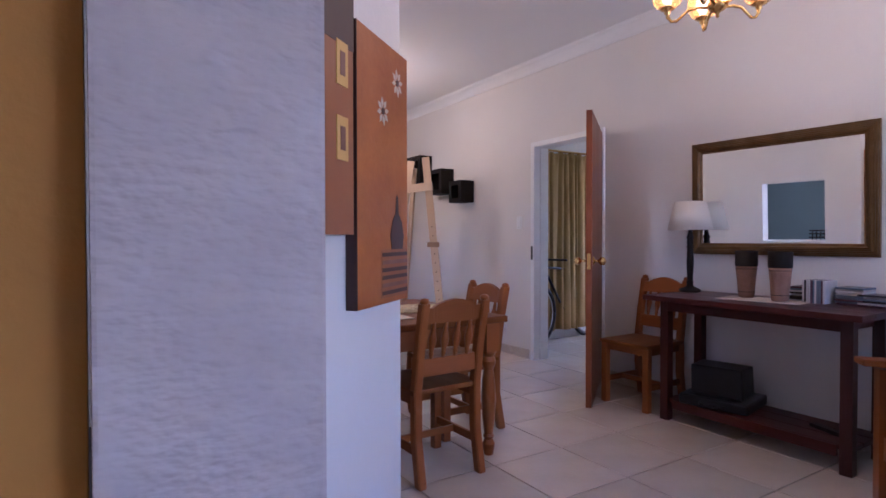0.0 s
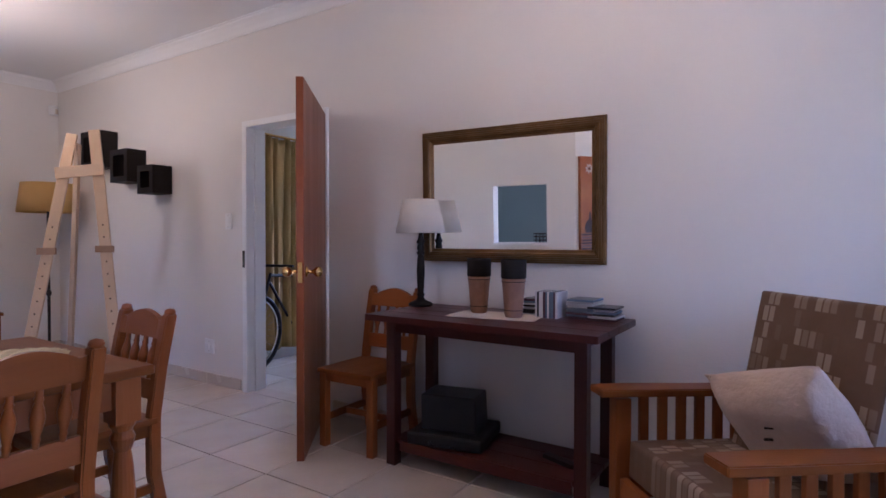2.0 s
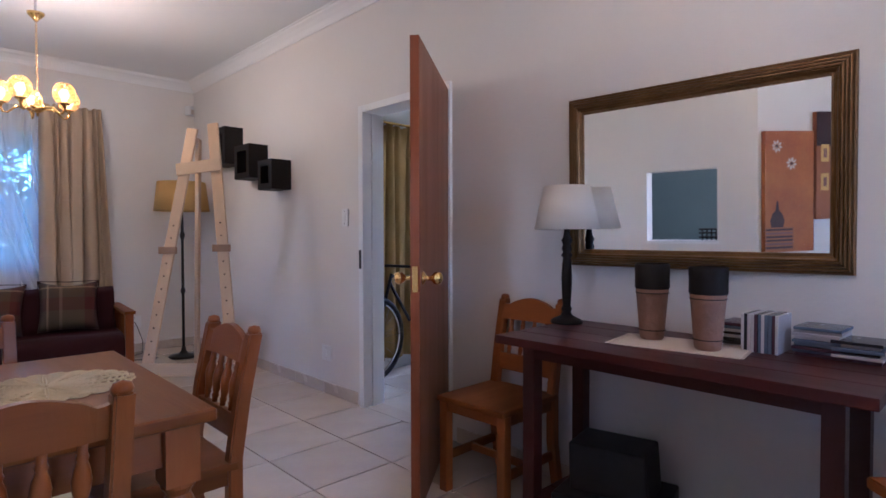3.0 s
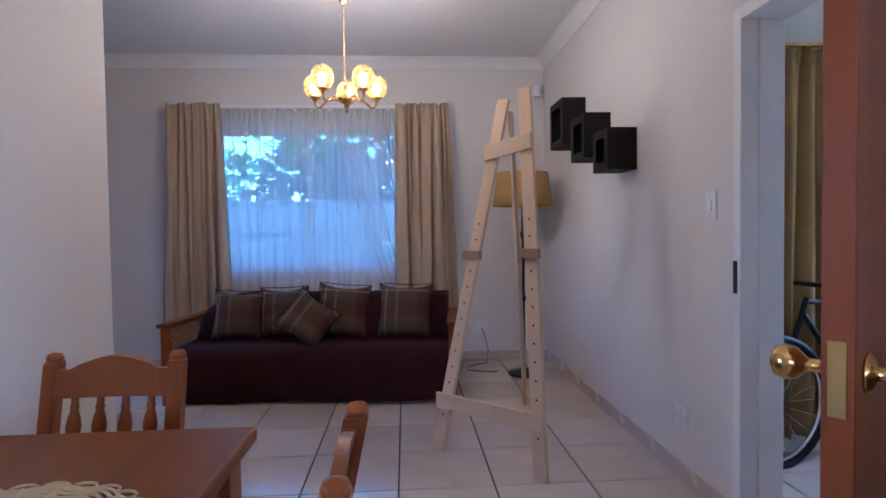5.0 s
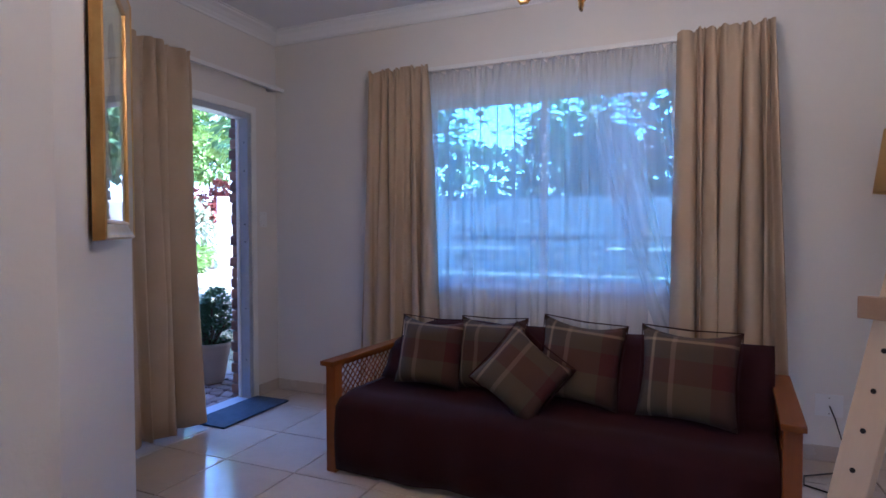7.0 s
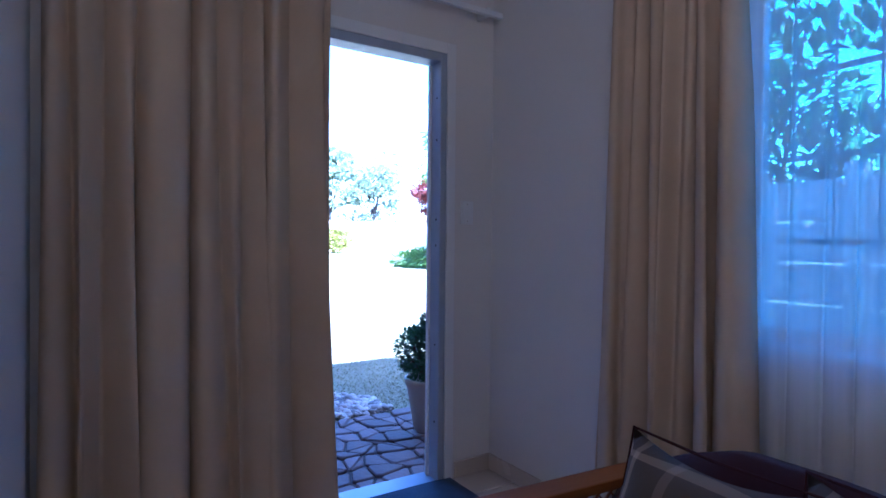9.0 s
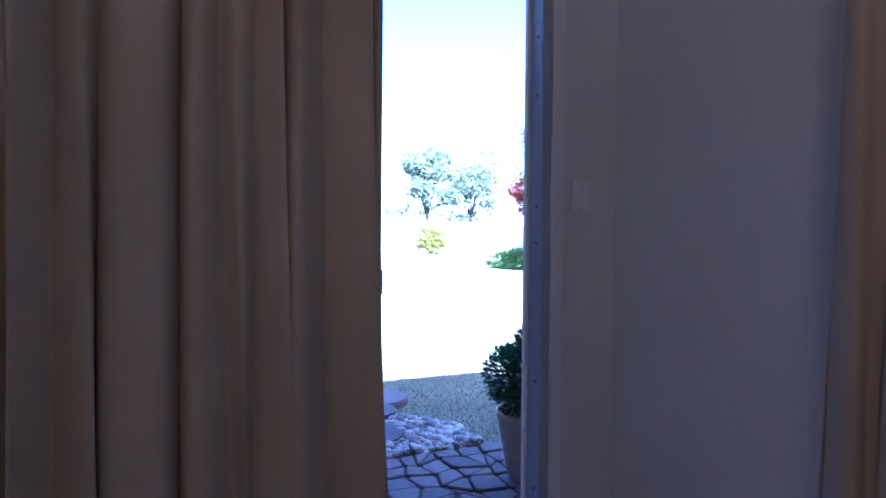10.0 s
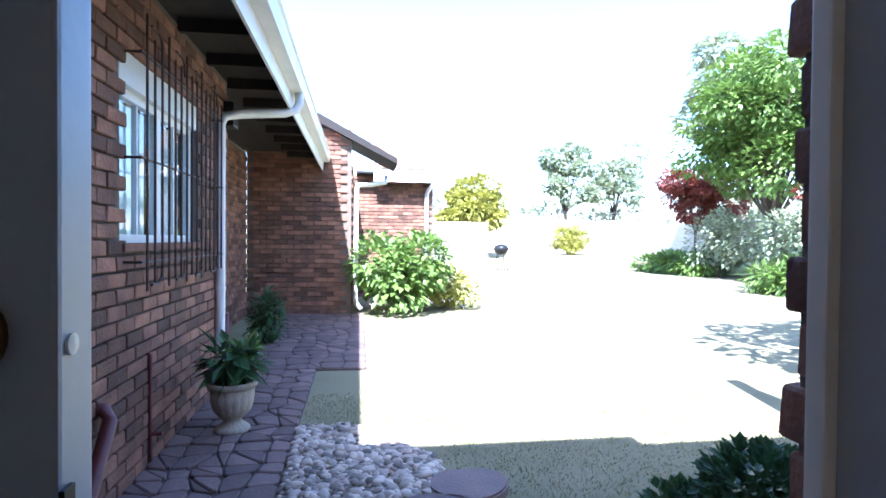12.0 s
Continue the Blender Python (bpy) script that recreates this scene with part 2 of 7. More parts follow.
M["pine"] = woodmat("stained_pine", (0.30, 0.092, 0.016), (0.18, 0.050, 0.009), axis=2, rough=0.36, coat=0.06)
M["pinex"] = woodmat("stained_pine_x", (0.30, 0.094, 0.017), (0.19, 0.053, 0.010), axis=0, rough=0.36, coat=0.06)
M["piney"] = woodmat("stained_pine_y", (0.225, 0.072, 0.011), (0.135, 0.038, 0.006), axis=1, rough=0.42, coat=0.06)
M["mahog"] = woodmat("red_stained_wood", (0.075, 0.013, 0.010), (0.036, 0.008, 0.007), axis=1, rough=0.36, coat=0.02)
M["mahogz"] = woodmat("red_stained_wood_z", (0.060, 0.012, 0.009), (0.030, 0.008, 0.006), axis=2, rough=0.36, coat=0.02)
M["door"] = woodmat("meranti_door", (0.25, 0.070, 0.020), (0.15, 0.040, 0.012), axis=2, rough=0.34, coat=0.05)
M["raw"] = woodmat("raw_pine", (0.58, 0.43, 0.28), (0.48, 0.34, 0.21), axis=2, rough=0.6, coat=0.0)
M["rawx"] = woodmat("raw_pine_x", (0.58, 0.44, 0.29), (0.49, 0.36, 0.23), axis=0, rough=0.6, coat=0.0)
M["block"] = woodmat("brown_block", (0.34, 0.21, 0.12), (0.26, 0.16, 0.09), axis=0, rough=0.6, coat=0.0)
M["black"] = pmat("black_stain", (0.012, 0.010, 0.010), (0.020, 0.016, 0.014), rough=0.55, scale=8)
M["blackmetal"] = pmat("black_metal", (0.02, 0.018, 0.017), (0.035, 0.03, 0.028), rough=0.4, scale=12, metal=0.3)
M["plastic"] = pmat("black_plastic", (0.012, 0.012, 0.014), (0.02, 0.02, 0.022), rough=0.35, scale=10)
M["brass"] = pmat("polished_brass", (0.80, 0.56, 0.20), (0.66, 0.42, 0.12), rough=0.18, scale=14, metal=1.0, rough_var=0.06)
M["chrome"] = pmat("chrome", (0.75, 0.75, 0.77), (0.62, 0.62, 0.64), rough=0.2, metal=1.0)
M["gold"] = pmat("gilt_frame", (0.60, 0.38, 0.11), (0.40, 0.23, 0.06), rough=0.35, scale=12, fine=90, metal=0.7)
M["bronze"] = pmat("bronzed_moulding", (0.22, 0.125, 0.045), (0.12, 0.065, 0.022), rough=0.38, scale=14, fine=120, metal=0.55, bump=0.1)
M["pewter"] = pmat("silvered_frame", (0.50, 0.40, 0.26), (0.40, 0.31, 0.19), rough=0.4, scale=10, metal=0.4)
M["curtain"] = clothmat("beige_curtain", (0.56, 0.43, 0.29), (0.46, 0.35, 0.23), through=0.12)
M["goldcurtain"] = clothmat("gold_curtain", (0.50, 0.32, 0.10), (0.38, 0.23, 0.07), through=0.3)
M["sheer"] = sheermat("net_curtain", (0.80, 0.82, 0.85), 0.46)
M["throw"] = clothmat("wine_throw", (0.034, 0.008, 0.010), (0.024, 0.006, 0.008))
M["plaid"] = plaidmat("plaid_wool")
M["upholstery"] = dashmat("patterned_upholstery")
# cushion sides coloured paler, as the daylight strikes them
M["litside"] = pmat("daylit_side_upholstery", (0.52, 0.47, 0.42), (0.36, 0.29, 0.23), rough=0.9, scale=10, fine=50, stretch=(0.6, 0.6, 4), bump=0.2, bscale=500)
M["cream"] = clothmat("cream_cotton", (0.68, 0.60, 0.50), (0.60, 0.52, 0.43))
M["cushcream"] = pmat("cream_cushion_cotton", (0.56, 0.44, 0.35), (0.46, 0.35, 0.27), rough=0.9, scale=7, fine=40, bump=0.7, bscale=14, relief=0.03)
M["lace"] = clothmat("crochet_lace", (0.62, 0.49, 0.29), (0.52, 0.40, 0.22), weave=200)
M["mat"] = pmat("blue_doormat", (0.05, 0.075, 0.12), (0.03, 0.05, 0.085), rough=0.95, scale=20, fine=200, bump=0.8, bscale=260)
M["shade"] = clothmat("white_lampshade", (0.80, 0.74, 0.66), (0.76, 0.70, 0.62), through=0.35)
M["yshade"] = clothmat("yellow_lampshade", (0.70, 0.47, 0.16), (0.62, 0.40, 0.12), through=0.4)
M["clay"] = pmat("carved_clay", (0.30, 0.16, 0.10), (0.19, 0.095, 0.06), rough=0.55, scale=14, fine=70, bump=0.6, bscale=70)
M["globe"] = globemat("lit_glass_globe", (1.0, 0.60, 0.18), 0.035)
M["bulb"] = glowmat("lit_bulb", (1.0, 0.80, 0.50), 0.4)
M["glass"] = glassmat("window_glass")
# the blue cast of the daylight is put into these panes' colour
M["tint"] = glassmat("daylight_blue_glass", (0.60, 0.80, 0.88))
M["mirror"] = pmat("mirror_silver", (0.90, 0.91, 0.90), (0.90, 0.91, 0.90), rough=0.015, metal=1.0, rough_var=0.0)
M["brick"] = pmat("face_brick", (0.27, 0.128, 0.074), (0.095, 0.048, 0.038), rough=0.85, scale=7, fine=60, bump=0.8, bscale=55, rand=0.55)
M["mortar"] = pmat("mortar", (0.17, 0.13, 0.10), (0.12, 0.09, 0.07), rough=0.95, scale=15, fine=120, bump=0.5, bscale=150)
M["stone"] = pmat("slate_paving", (0.19, 0.125, 0.11), (0.12, 0.085, 0.08), rough=0.75, scale=5, fine=50, bump=0.5, bscale=40, rand=0.3)
M["soil"] = pmat("joint_soil", (0.10, 0.075, 0.065), (0.065, 0.05, 0.042), rough=1.0, scale=12, bump=0.6)
M["pebble"] = pmat("river_pebble", (0.50, 0.43, 0.36), (0.26, 0.19, 0.15), rough=0.7, scale=5, fine=60, rand=0.65)
M["grass"] = pmat("dry_lawn", (0.20, 0.185, 0.10), (0.29, 0.25, 0.15), rough=1.0, scale=1.5, fine=70, bump=1.0, bscale=140)
M["blade"] = leafmat("grass_blade", (0.16, 0.17, 0.07), (0.28, 0.25, 0.13))
M["leaf"] = leafmat("green_leaf", (0.10, 0.17, 0.035), (0.16, 0.24, 0.05))
M["leafdark"] = leafmat("dark_leaf", (0.045, 0.095, 0.035), (0.07, 0.13, 0.05))
M["leafyel"] = leafmat("yellow_leaf", (0.24, 0.25, 0.04), (0.32, 0.30, 0.06))
M["leafred"] = leafmat("red_leaf", (0.14, 0.03, 0.025), (0.22, 0.06, 0.04))
M["leafgrey"] = leafmat("grey_leaf", (0.21, 0.25, 0.16), (0.29, 0.32, 0.20))
M["bark"] = pmat("bark", (0.13, 0.095, 0.065), (0.075, 0.055, 0.04), rough=0.95, scale=8, stretch=(1, 1, 0.2), bump=0.9, bscale=30)
M["gutter"] = pmat("white_gutter", (0.74, 0.73, 0.71), (0.62, 0.60, 0.57), rough=0.4, scale=4, fine=40)
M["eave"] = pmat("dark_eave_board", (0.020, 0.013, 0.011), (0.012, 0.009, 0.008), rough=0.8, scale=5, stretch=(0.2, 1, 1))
M["rooftile"] = pmat("concrete_roof_tile", (0.27, 0.15, 0.105), (0.20, 0.11, 0.08), rough=0.85, scale=3, rand=0.15)
M["iron"] = pmat("dark_burglar_bar", (0.03, 0.013, 0.011), (0.045, 0.02, 0.016), rough=0.5, scale=20)
M["redpipe"] = pmat("red_pipe", (0.16, 0.04, 0.035), (0.11, 0.03, 0.026), rough=0.45, scale=8)
M["pot"] = pmat("cast_stone_pot", (0.46, 0.40, 0.32), (0.34, 0.29, 0.22), rough=0.85, scale=6, bump=0.4, bscale=60)
M["gardenwall"] = pmat("precast_wall", (0.62, 0.57, 0.50), (0.54, 0.49, 0.43), rough=0.9, scale=2, bump=0.3)
for key, level in (("black", 0.15), ("plastic", 0.2), ("throw", 0.15), ("blackmetal", 0.25), ("mahog", 0.3), ("mahogz", 0.3), ("door", 0.3), ("pine", 0.3), ("pinex", 0.3), ("piney", 0.18)):
    M[key].node_tree.nodes["Principled BSDF"].inputs["Specular IOR Level"].default_value = level

# ---- mesh helpers ----


def link(name, bm, material, parent=None, label="", smooth=False):
    me = bpy.data.meshes.new(name)
    bmesh.ops.recalc_face_normals(bm, faces=bm.faces)
    bm.to_mesh(me)
    bm.free()
    me.materials.append(material)
    if smooth:
        me.shade_smooth()
    ob = new(name, me)
    if parent:
        ob.parent = parent
    if label:
        ob["label"] = label
    return ob


def part(name, bm, material, parent, label="", smooth=False):
    return link(name, bm, material, parent, label, smooth)


def thing(name, matrix, label, category, group=""):
    ob = new(name)
    ob.empty_display_size = 0.1
    ob.matrix_basis = matrix
    return tagged(ob, label, category, group)


def structure(name, bm, material, label="", smooth=False):
    return tagged(link(name, bm, material, smooth=smooth), label or name.replace("_", " "), "", "", "structure")


def box(bm, x0, x1, y0, y1, z0, z1, bevel=0.0, seg=2):
    vs = [bm.verts.new(p) for p in ((x0, y0, z0), (x1, y0, z0), (x1, y1, z0), (x0, y1, z0), (x0, y0, z1), (x1, y0, z1), (x1, y1, z1), (x0, y1, z1))]
    fs = [bm.faces.new([vs[i] for i in f]) for f in ((3, 2, 1, 0), (4, 5, 6, 7), (0, 1, 5, 4), (1, 2, 6, 5), (2, 3, 7, 6), (3, 0, 4, 7))]
    if bevel:
        es = list({e for f in fs for e in f.edges})
        bmesh.ops.bevel(bm, geom=es, offset=bevel, segments=seg, affect="EDGES", profile=0.7)
    return vs


def bx(*a, bevel=0.0, seg=2):
    bm = bmesh.new()
    box(bm, *a, bevel=bevel, seg=seg)
    return bm


def tube(bm, p0, p1, r0, r1=None, seg=12, caps=True):
    """A round bar from p0 to p1."""
    p0, p1 = Vector(p0), Vector(p1)
    r1 = r0 if r1 is None else r1
    q = (p1 - p0).to_track_quat("Z", "Y")
    rings = []
    for p, r in ((p0, r0), (p1, r1)):
        rings.append([bm.verts.new(p + q @ Vector((r * math.cos(a), r * math.sin(a), 0))) for a in (2 * math.pi * i / seg for i in range(seg))])
    for i in range(seg):
        bm.faces.new((rings[0][i], rings[0][(i + 1) % seg], rings[1][(i + 1) % seg], rings[1][i]))
    if caps:
        bm.faces.new(rings[0][::-1])
        bm.faces.new(rings[1])


def bar(bm, p0, p1, w, h, bevel=0.004, up=(0, 0, 1)):
    """A rectangular bar from p0 to p1, w across and h along up."""
    p0, p1 = Vector(p0), Vector(p1)
    d = (p1 - p0).normalized()
    side = d.cross(Vector(up)).normalized() * w / 2
    top = side.cross(d).normalized() * h / 2
    vs = [bm.verts.new(p + a * side + b * top) for p in (p0, p1) for a, b in ((-1, -1), (1, -1), (1, 1), (-1, 1))]
    fs = [bm.faces.new([vs[i] for i in f]) for f in ((3, 2, 1, 0), (4, 5, 6, 7), (0, 1, 5, 4), (1, 2, 6, 5), (2, 3, 7, 6), (3, 0, 4, 7))]
    if bevel:
        bmesh.ops.bevel(bm, geom=list({e for f in fs for e in f.edges}), offset=bevel, segments=2, affect="EDGES", profile=0.7)


def lathe(bm, profile, seg=24, origin=(0, 0, 0), axis=None, flute=0.0, flutes=0):
    """Turns a profile of (radius, height) round z, or round axis, from origin."""
    o = Vector(origin)
    q = Vector(axis).to_track_quat("Z", "Y") if axis else None
    rows = []
    for r, z in profile:
        row = []
        for i in range(seg):
            a = 2 * math.pi * i / seg
            rr = r * (1 + (flute * math.cos(flutes * a) if flutes else 0))
            v = Vector((rr * math.cos(a), rr * math.sin(a), z))
            row.append(bm.verts.new(o + (q @ v if q else v)))
        rows.append(row)
    for a, b in zip(rows, rows[1:]):
        for i in range(seg):
            bm.faces.new((a[i], a[(i + 1) % seg], b[(i + 1) % seg], b[i]))
    if profile[0][0] > 1e-4:
        bm.faces.new(rows[0][::-1])
    if profile[-1][0] > 1e-4:
        bm.faces.new(rows[-1])


def sweep(bm, pts, r, seg=8):
    """A round pipe through points."""
    pts = [Vector(p) for p in pts]
    rows = []
    for i, p in enumerate(pts):
        d = (pts[min(i + 1, len(pts) - 1)] - pts[max(i - 1, 0)]).normalized()
        q = d.to_track_quat("Z", "Y")
        rows.append([bm.verts.new(p + q @ Vector((r * math.cos(2 * math.pi * k / seg), r * math.sin(2 * math.pi * k / seg), 0))) for k in range(seg)])
    for a, b in zip(rows, rows[1:]):
        # keep rings aligned
        off = min(range(seg), key=lambda s: (b[s].co - a[0].co).length)
        for k in range(seg):
            bm.faces.new((a[k], a[(k + 1) % seg], b[(k + 1 + off) % seg], b[(k + off) % seg]))
    bm.faces.new(rows[0][::-1])
    bm.faces.new(rows[-1])


def prism(bm, outline, z0, z1):
    """A flat outline of (x, y), raised from z0 to z1."""
    a = [bm.verts.new((x, y, z0)) for x, y in outline]
    b = [bm.verts.new((x, y, z1)) for x, y in outline]
    n = len(a)
    bm.faces.new(a[::-1])
    bm.faces.new(b)
    for i in range(n):
        bm.faces.new((a[i], a[(i + 1) % n], b[(i + 1) % n], b[i]))


def cushion(w, h, d, seg=14, pinch=0.10, sag=0.0):
    """A stuffed square cushion in the x-z plane, thickest in its middle, with drawn-in sides and pointed corners."""
    bm = bmesh.new()
    for side in (1, -1):
        grid = []
        for j in range(seg + 1):
            row = []
            for i in range(seg + 1):
                u, v = 2 * i / seg - 1, 2 * j / seg - 1
                bulge = max(0.0, (1 - u ** 4) * (1 - v ** 4)) ** 0.55
                px = u * (1 - pinch * (1 - v * v) * abs(u) ** 3)
                pz = v * (1 - pinch * (1 - u * u) * abs(v) ** 3)
                wob = 0.06 * noise.noise(Vector((u * 2.1, v * 2.1, side * 3.0 + w * 9)))
                row.append(bm.verts.new((px * w / 2, side * d / 2 * bulge * (1 + wob * 3), pz * h / 2 - sag * (1 - u * u) * (v > 0) * v)))
            grid.append(row)
        for j in range(seg):
            for i in range(seg):
                q = (grid[j][i], grid[j][i + 1], grid[j + 1][i + 1], grid[j + 1][i])
                bm.faces.new(q if side < 0 else q[::-1])
    bmesh.ops.remove_doubles(bm, verts=bm.verts, dist=0.0005)
    return bm


def drape(length, z0, z1, folds, depth, seed, nx=None, gather=0.0, flare=0.0, edge=None, header=0.07):
    """Hanging cloth along x from 0 to length: pleated head, deepening folds, hem that swings."""
    nx = nx or max(folds * 16, 24)
    nz = 26
    rnd = random.Random(seed)
    ph = [rnd.uniform(-0.5, 0.5) for _ in range(folds + 2)]
    am = [rnd.uniform(0.55, 1.25) for _ in range(folds + 2)]
    bm = bmesh.new()
    rows = []
    for j in range(nz + 1):
        v = j / nz
        z = z1 + (z0 - z1) * v
        row = []
        for i in range(nx + 1):
            u = i / nx
            f = u * folds + 0.28 * math.sin(2 * math.pi * u * 1.7 + seed) - 0.28 * math.sin(seed) + 0.16 * math.sin(2 * math.pi * u * 4.3 + 2 * seed) - 0.16 * math.sin(2 * seed)
            f = max(f, 0.0)
            k = min(int(f), folds)
            fr = f - k
            a = am[k] * (1 - fr) + am[k + 1] * fr
            p = ph[k] * (1 - fr) + ph[k + 1] * fr
            w = 1 - 2 * abs(math.sin(math.pi * (f + 0.30 * p * v))) ** 0.7
            top = 0.6 if v * (z1 - z0) < header else 1.0
            y = depth * 0.5 * a * w * (0.6 + 0.5 * v) * top
            if v * (z1 - z0) < header * 1.4:
                y += (0.022 if v * (z1 - z0) < header * 0.6 else 0.008) * math.sin(2 * math.pi * f * 2.0)
            x = length * u + 0.3 * depth * math.sin(2 * math.pi * (f * 0.5 + p)) * v
            x += flare * (u - 0.5) * 2 * v
            if edge:
                x += edge(u, v)
            row.append(bm.verts.new((x, y, z + 0.006 * math.sin(f * 3 + seed) + (0.010 * math.sin(2 * math.pi * f + 0.7) if j == 0 else 0))))
        rows.append(row)
    for j in range(nz):
        for i in range(nx):
            bm.faces.new((rows[j][i], rows[j][i + 1], rows[j + 1][i + 1], rows[j + 1][i]))
    return bm


def solid(ob, t):
    md = ob.modifiers.new("thickness", "SOLIDIFY")
    md.thickness = t
    md.offset = 0
    return ob


def wall_with_holes(bm, axis, at, thick, u0, u1, z0, z1, holes):
    """A wall whose face lies at 'at' on the axis, with rectangular openings (ua, ub, za, zb) through it."""
    us = sorted({u0, u1, *[h[0] for h in holes], *[h[1] for h in holes]})
    zs = sorted({z0, z1, *[h[2] for h in holes], *[h[3] for h in holes]})
    keep = {}
    for i in range(len(us) - 1):
        for j in range(len(zs) - 1):
            cu, cz = (us[i] + us[i + 1]) / 2, (zs[j] + zs[j + 1]) / 2
            keep[i, j] = not any(h[0] < cu < h[1] and h[2] < cz < h[3] for h in holes)
    cache = {}

    def vert(i, j, k):
        if (i, j, k) not in cache:
            d = at + (thick if k else 0)
            cache[i, j, k] = bm.verts.new((d, us[i], zs[j]) if axis == "x" else (us[i], d, zs[j]))
        return cache[i, j, k]

    for (i, j), ok in keep.items():
        if not ok:
            continue
        for k in (0, 1):
            bm.faces.new([vert(a, b, k) for a, b in ((i, j), (i + 1, j), (i + 1, j + 1), (i, j + 1))])
        for (di, dj), (a, b) in (((-1, 0), ((i, j), (i, j + 1))), ((1, 0), ((i + 1, j), (i + 1, j + 1))), ((0, -1), ((i, j), (i + 1, j))), ((0, 1), ((i, j + 1), (i + 1, j + 1)))):
            if not keep.get((i + di, j + dj), False):
                bm.faces.new((vert(*a, 0), vert(*b, 0), vert(*b, 1), vert(*a, 1)))


# ---- the plan ----
NORTH, WEST, SOUTH, TOP = 7.0, -4.355, -2.4, 2.83
A_X, A_Y0, A_Y1 = -2.54, 1.77, 4.13
DIAG_S = (-3.305, 1.12)
DIAG_N = (-3.47, 5.02)
GROUND = -0.12

# floor slab with the tile bed; tiles follow at the end of the file
structure("floor", bx(-4.40, 2.9, SOUTH - 0.1, NORTH + 0.1, -0.13, -0.010), M["grout"], "cream ceramic tiled floor with dark grout")
structure("ceiling", bx(-4.6, 2.9, SOUTH - 0.2, NORTH + 0.2, TOP, TOP + 0.12), M["ceiling"], "smooth white painted ceiling")

bm = bmesh.new()
wall_with_holes(bm, "x", 0.0, 0.14, SOUTH - 0.2, NORTH + 0.2, -0.02, TOP, [(3.02, 3.88, -0.02, 2.05)])
structure("wall_east", bm, M["wall"], "plain cream painted wall with a door opening")
bm = bmesh.new()
wall_with_holes(bm, "y", NORTH, 0.24, -4.6, 0.0, -0.02, TOP, [(-3.06, -1.385, 0.89, 2.19)])
structure("wall_north", bm, M["wall"], "cream painted wall with a wide window")
bm = bmesh.new()
# second opening is an unseen kitchen window, added for the fill lamp
wall_with_holes(bm, "x", WEST, -0.09, SOUTH - 0.2, NORTH, -0.02, TOP, [(5.30, 6.705, -0.02, 2.15), (1.3, 2.3, 1.2, 2.1)])
structure("wall_west", bm, M["wall"], "cream painted wall with a garden door")
bm = bmesh.new()
# the opening is added to let daylight in from behind
wall_with_holes(bm, "y", SOUTH, -0.2, -4.6, 0.14, -0.02, TOP, [(-1.9, -0.6, 0.8, 2.1)])
structure("wall_south", bm, M["wall"], "cream painted wall with a wide window")
bm = bmesh.new()
wall_with_holes(bm, "x", A_X, -0.14, A_Y0, A_Y1, -0.02, TOP, [(2.05, 2.60, 1.0, 1.60)])
structure("wall_hatch", bm, M["wall"], "cream painted wall with a serving hatch")


def slab_wall(name, p, q, thick, material, label):
    """An upright wall from p to q in plan; thick to the left of the way from p to q."""
    p, q = Vector(p), Vector(q)
    d = (q - p).normalized()
    nrm = Vector((-d.y, d.x)) * thick
    bm = bmesh.new()
    prism(bm, [tuple(p), tuple(q), tuple(q + nrm), tuple(p + nrm)], -0.02, TOP)
    return structure(name, bm, material, label)


slab_wall("wall_diagonal_south", DIAG_S, (A_X, A_Y0), 0.13, M["wall"], "white painted diagonal wall hung with canvases")
slab_wall("wall_diagonal_north", (A_X - 0.03, A_Y1), DIAG_N, 0.13, M["wall"], "cream painted diagonal wall with a picture")
slab_wall("wall_return_north", (DIAG_N[0] + 0.002, DIAG_N[1]), (WEST, DIAG_N[1]), 0.13, M["wall"], "cream painted short wall")
structure("wall_stub", bx(-3.568, -3.305, 0.513, 1.25, -0.02, TOP, bevel=0.006), M["stucco"], "rough textured plaster wall end")
structure("wall_kitchen", bx(WEST, -3.572, 0.56, 0.68, -0.02, TOP), M["ochre"], "kitchen wall coloured ochre for warm lamplight")
bm = bmesh.new()
# matching hole for the added kitchen lamp
wall_with_holes(bm, "x", WEST + 0.02, -0.016, 1.2, 4.9, 0.0, TOP, [(1.3, 2.3, 1.2, 2.1)])
structure("wall_kitchen_back", bm, M["teal"], "dull blue-green kitchen wall")
structure("wall_kitchen_side", bx(WEST + 0.03, -3.62, 4.86, 5.0, 0.0, TOP), M["teal"], "dull blue-green kitchen wall")

hsill = structure("trim_hatch_sill", bx(A_X - 0.20, A_X + 0.012, 2.04, 2.61, 1.0, 1.022, bevel=0.004), M["white"], "white painted hatch sill")
rack = thing("dish_rack", pose(A_X - 0.10, 2.14, 1.0225), "small dark wire rack on the hatch sill", "rack")
for k in range(4):
    bm = bmesh.new()
    tube(bm, (0.0, -0.06 + 0.035 * k, 0.0), (0.0, -0.06 + 0.035 * k, 0.085), 0.006, seg=8)
    part("wire", bm, M["blackmetal"], rack)
for z in (0.02, 0.055, 0.085):
    part("shelf", bx(-0.05, 0.05, -0.075, 0.06, z, z + 0.012, bevel=0.003), M["blackmetal"], rack)

# room behind the inner door
bm = bmesh.new()
wall_with_holes(bm, "x", 2.75, 0.12, 2.0, 6.2, -0.02, TOP, [(3.7, 4.9, 0.9, 2.1)])
structure("wall_passage_east", bm, M["wall"], "cream wall with a small window")
structure("wall_passage_north", bx(0.14, 2.75, 4.62, 4.74, -0.02, TOP), M["wall"], "cream painted passage wall")
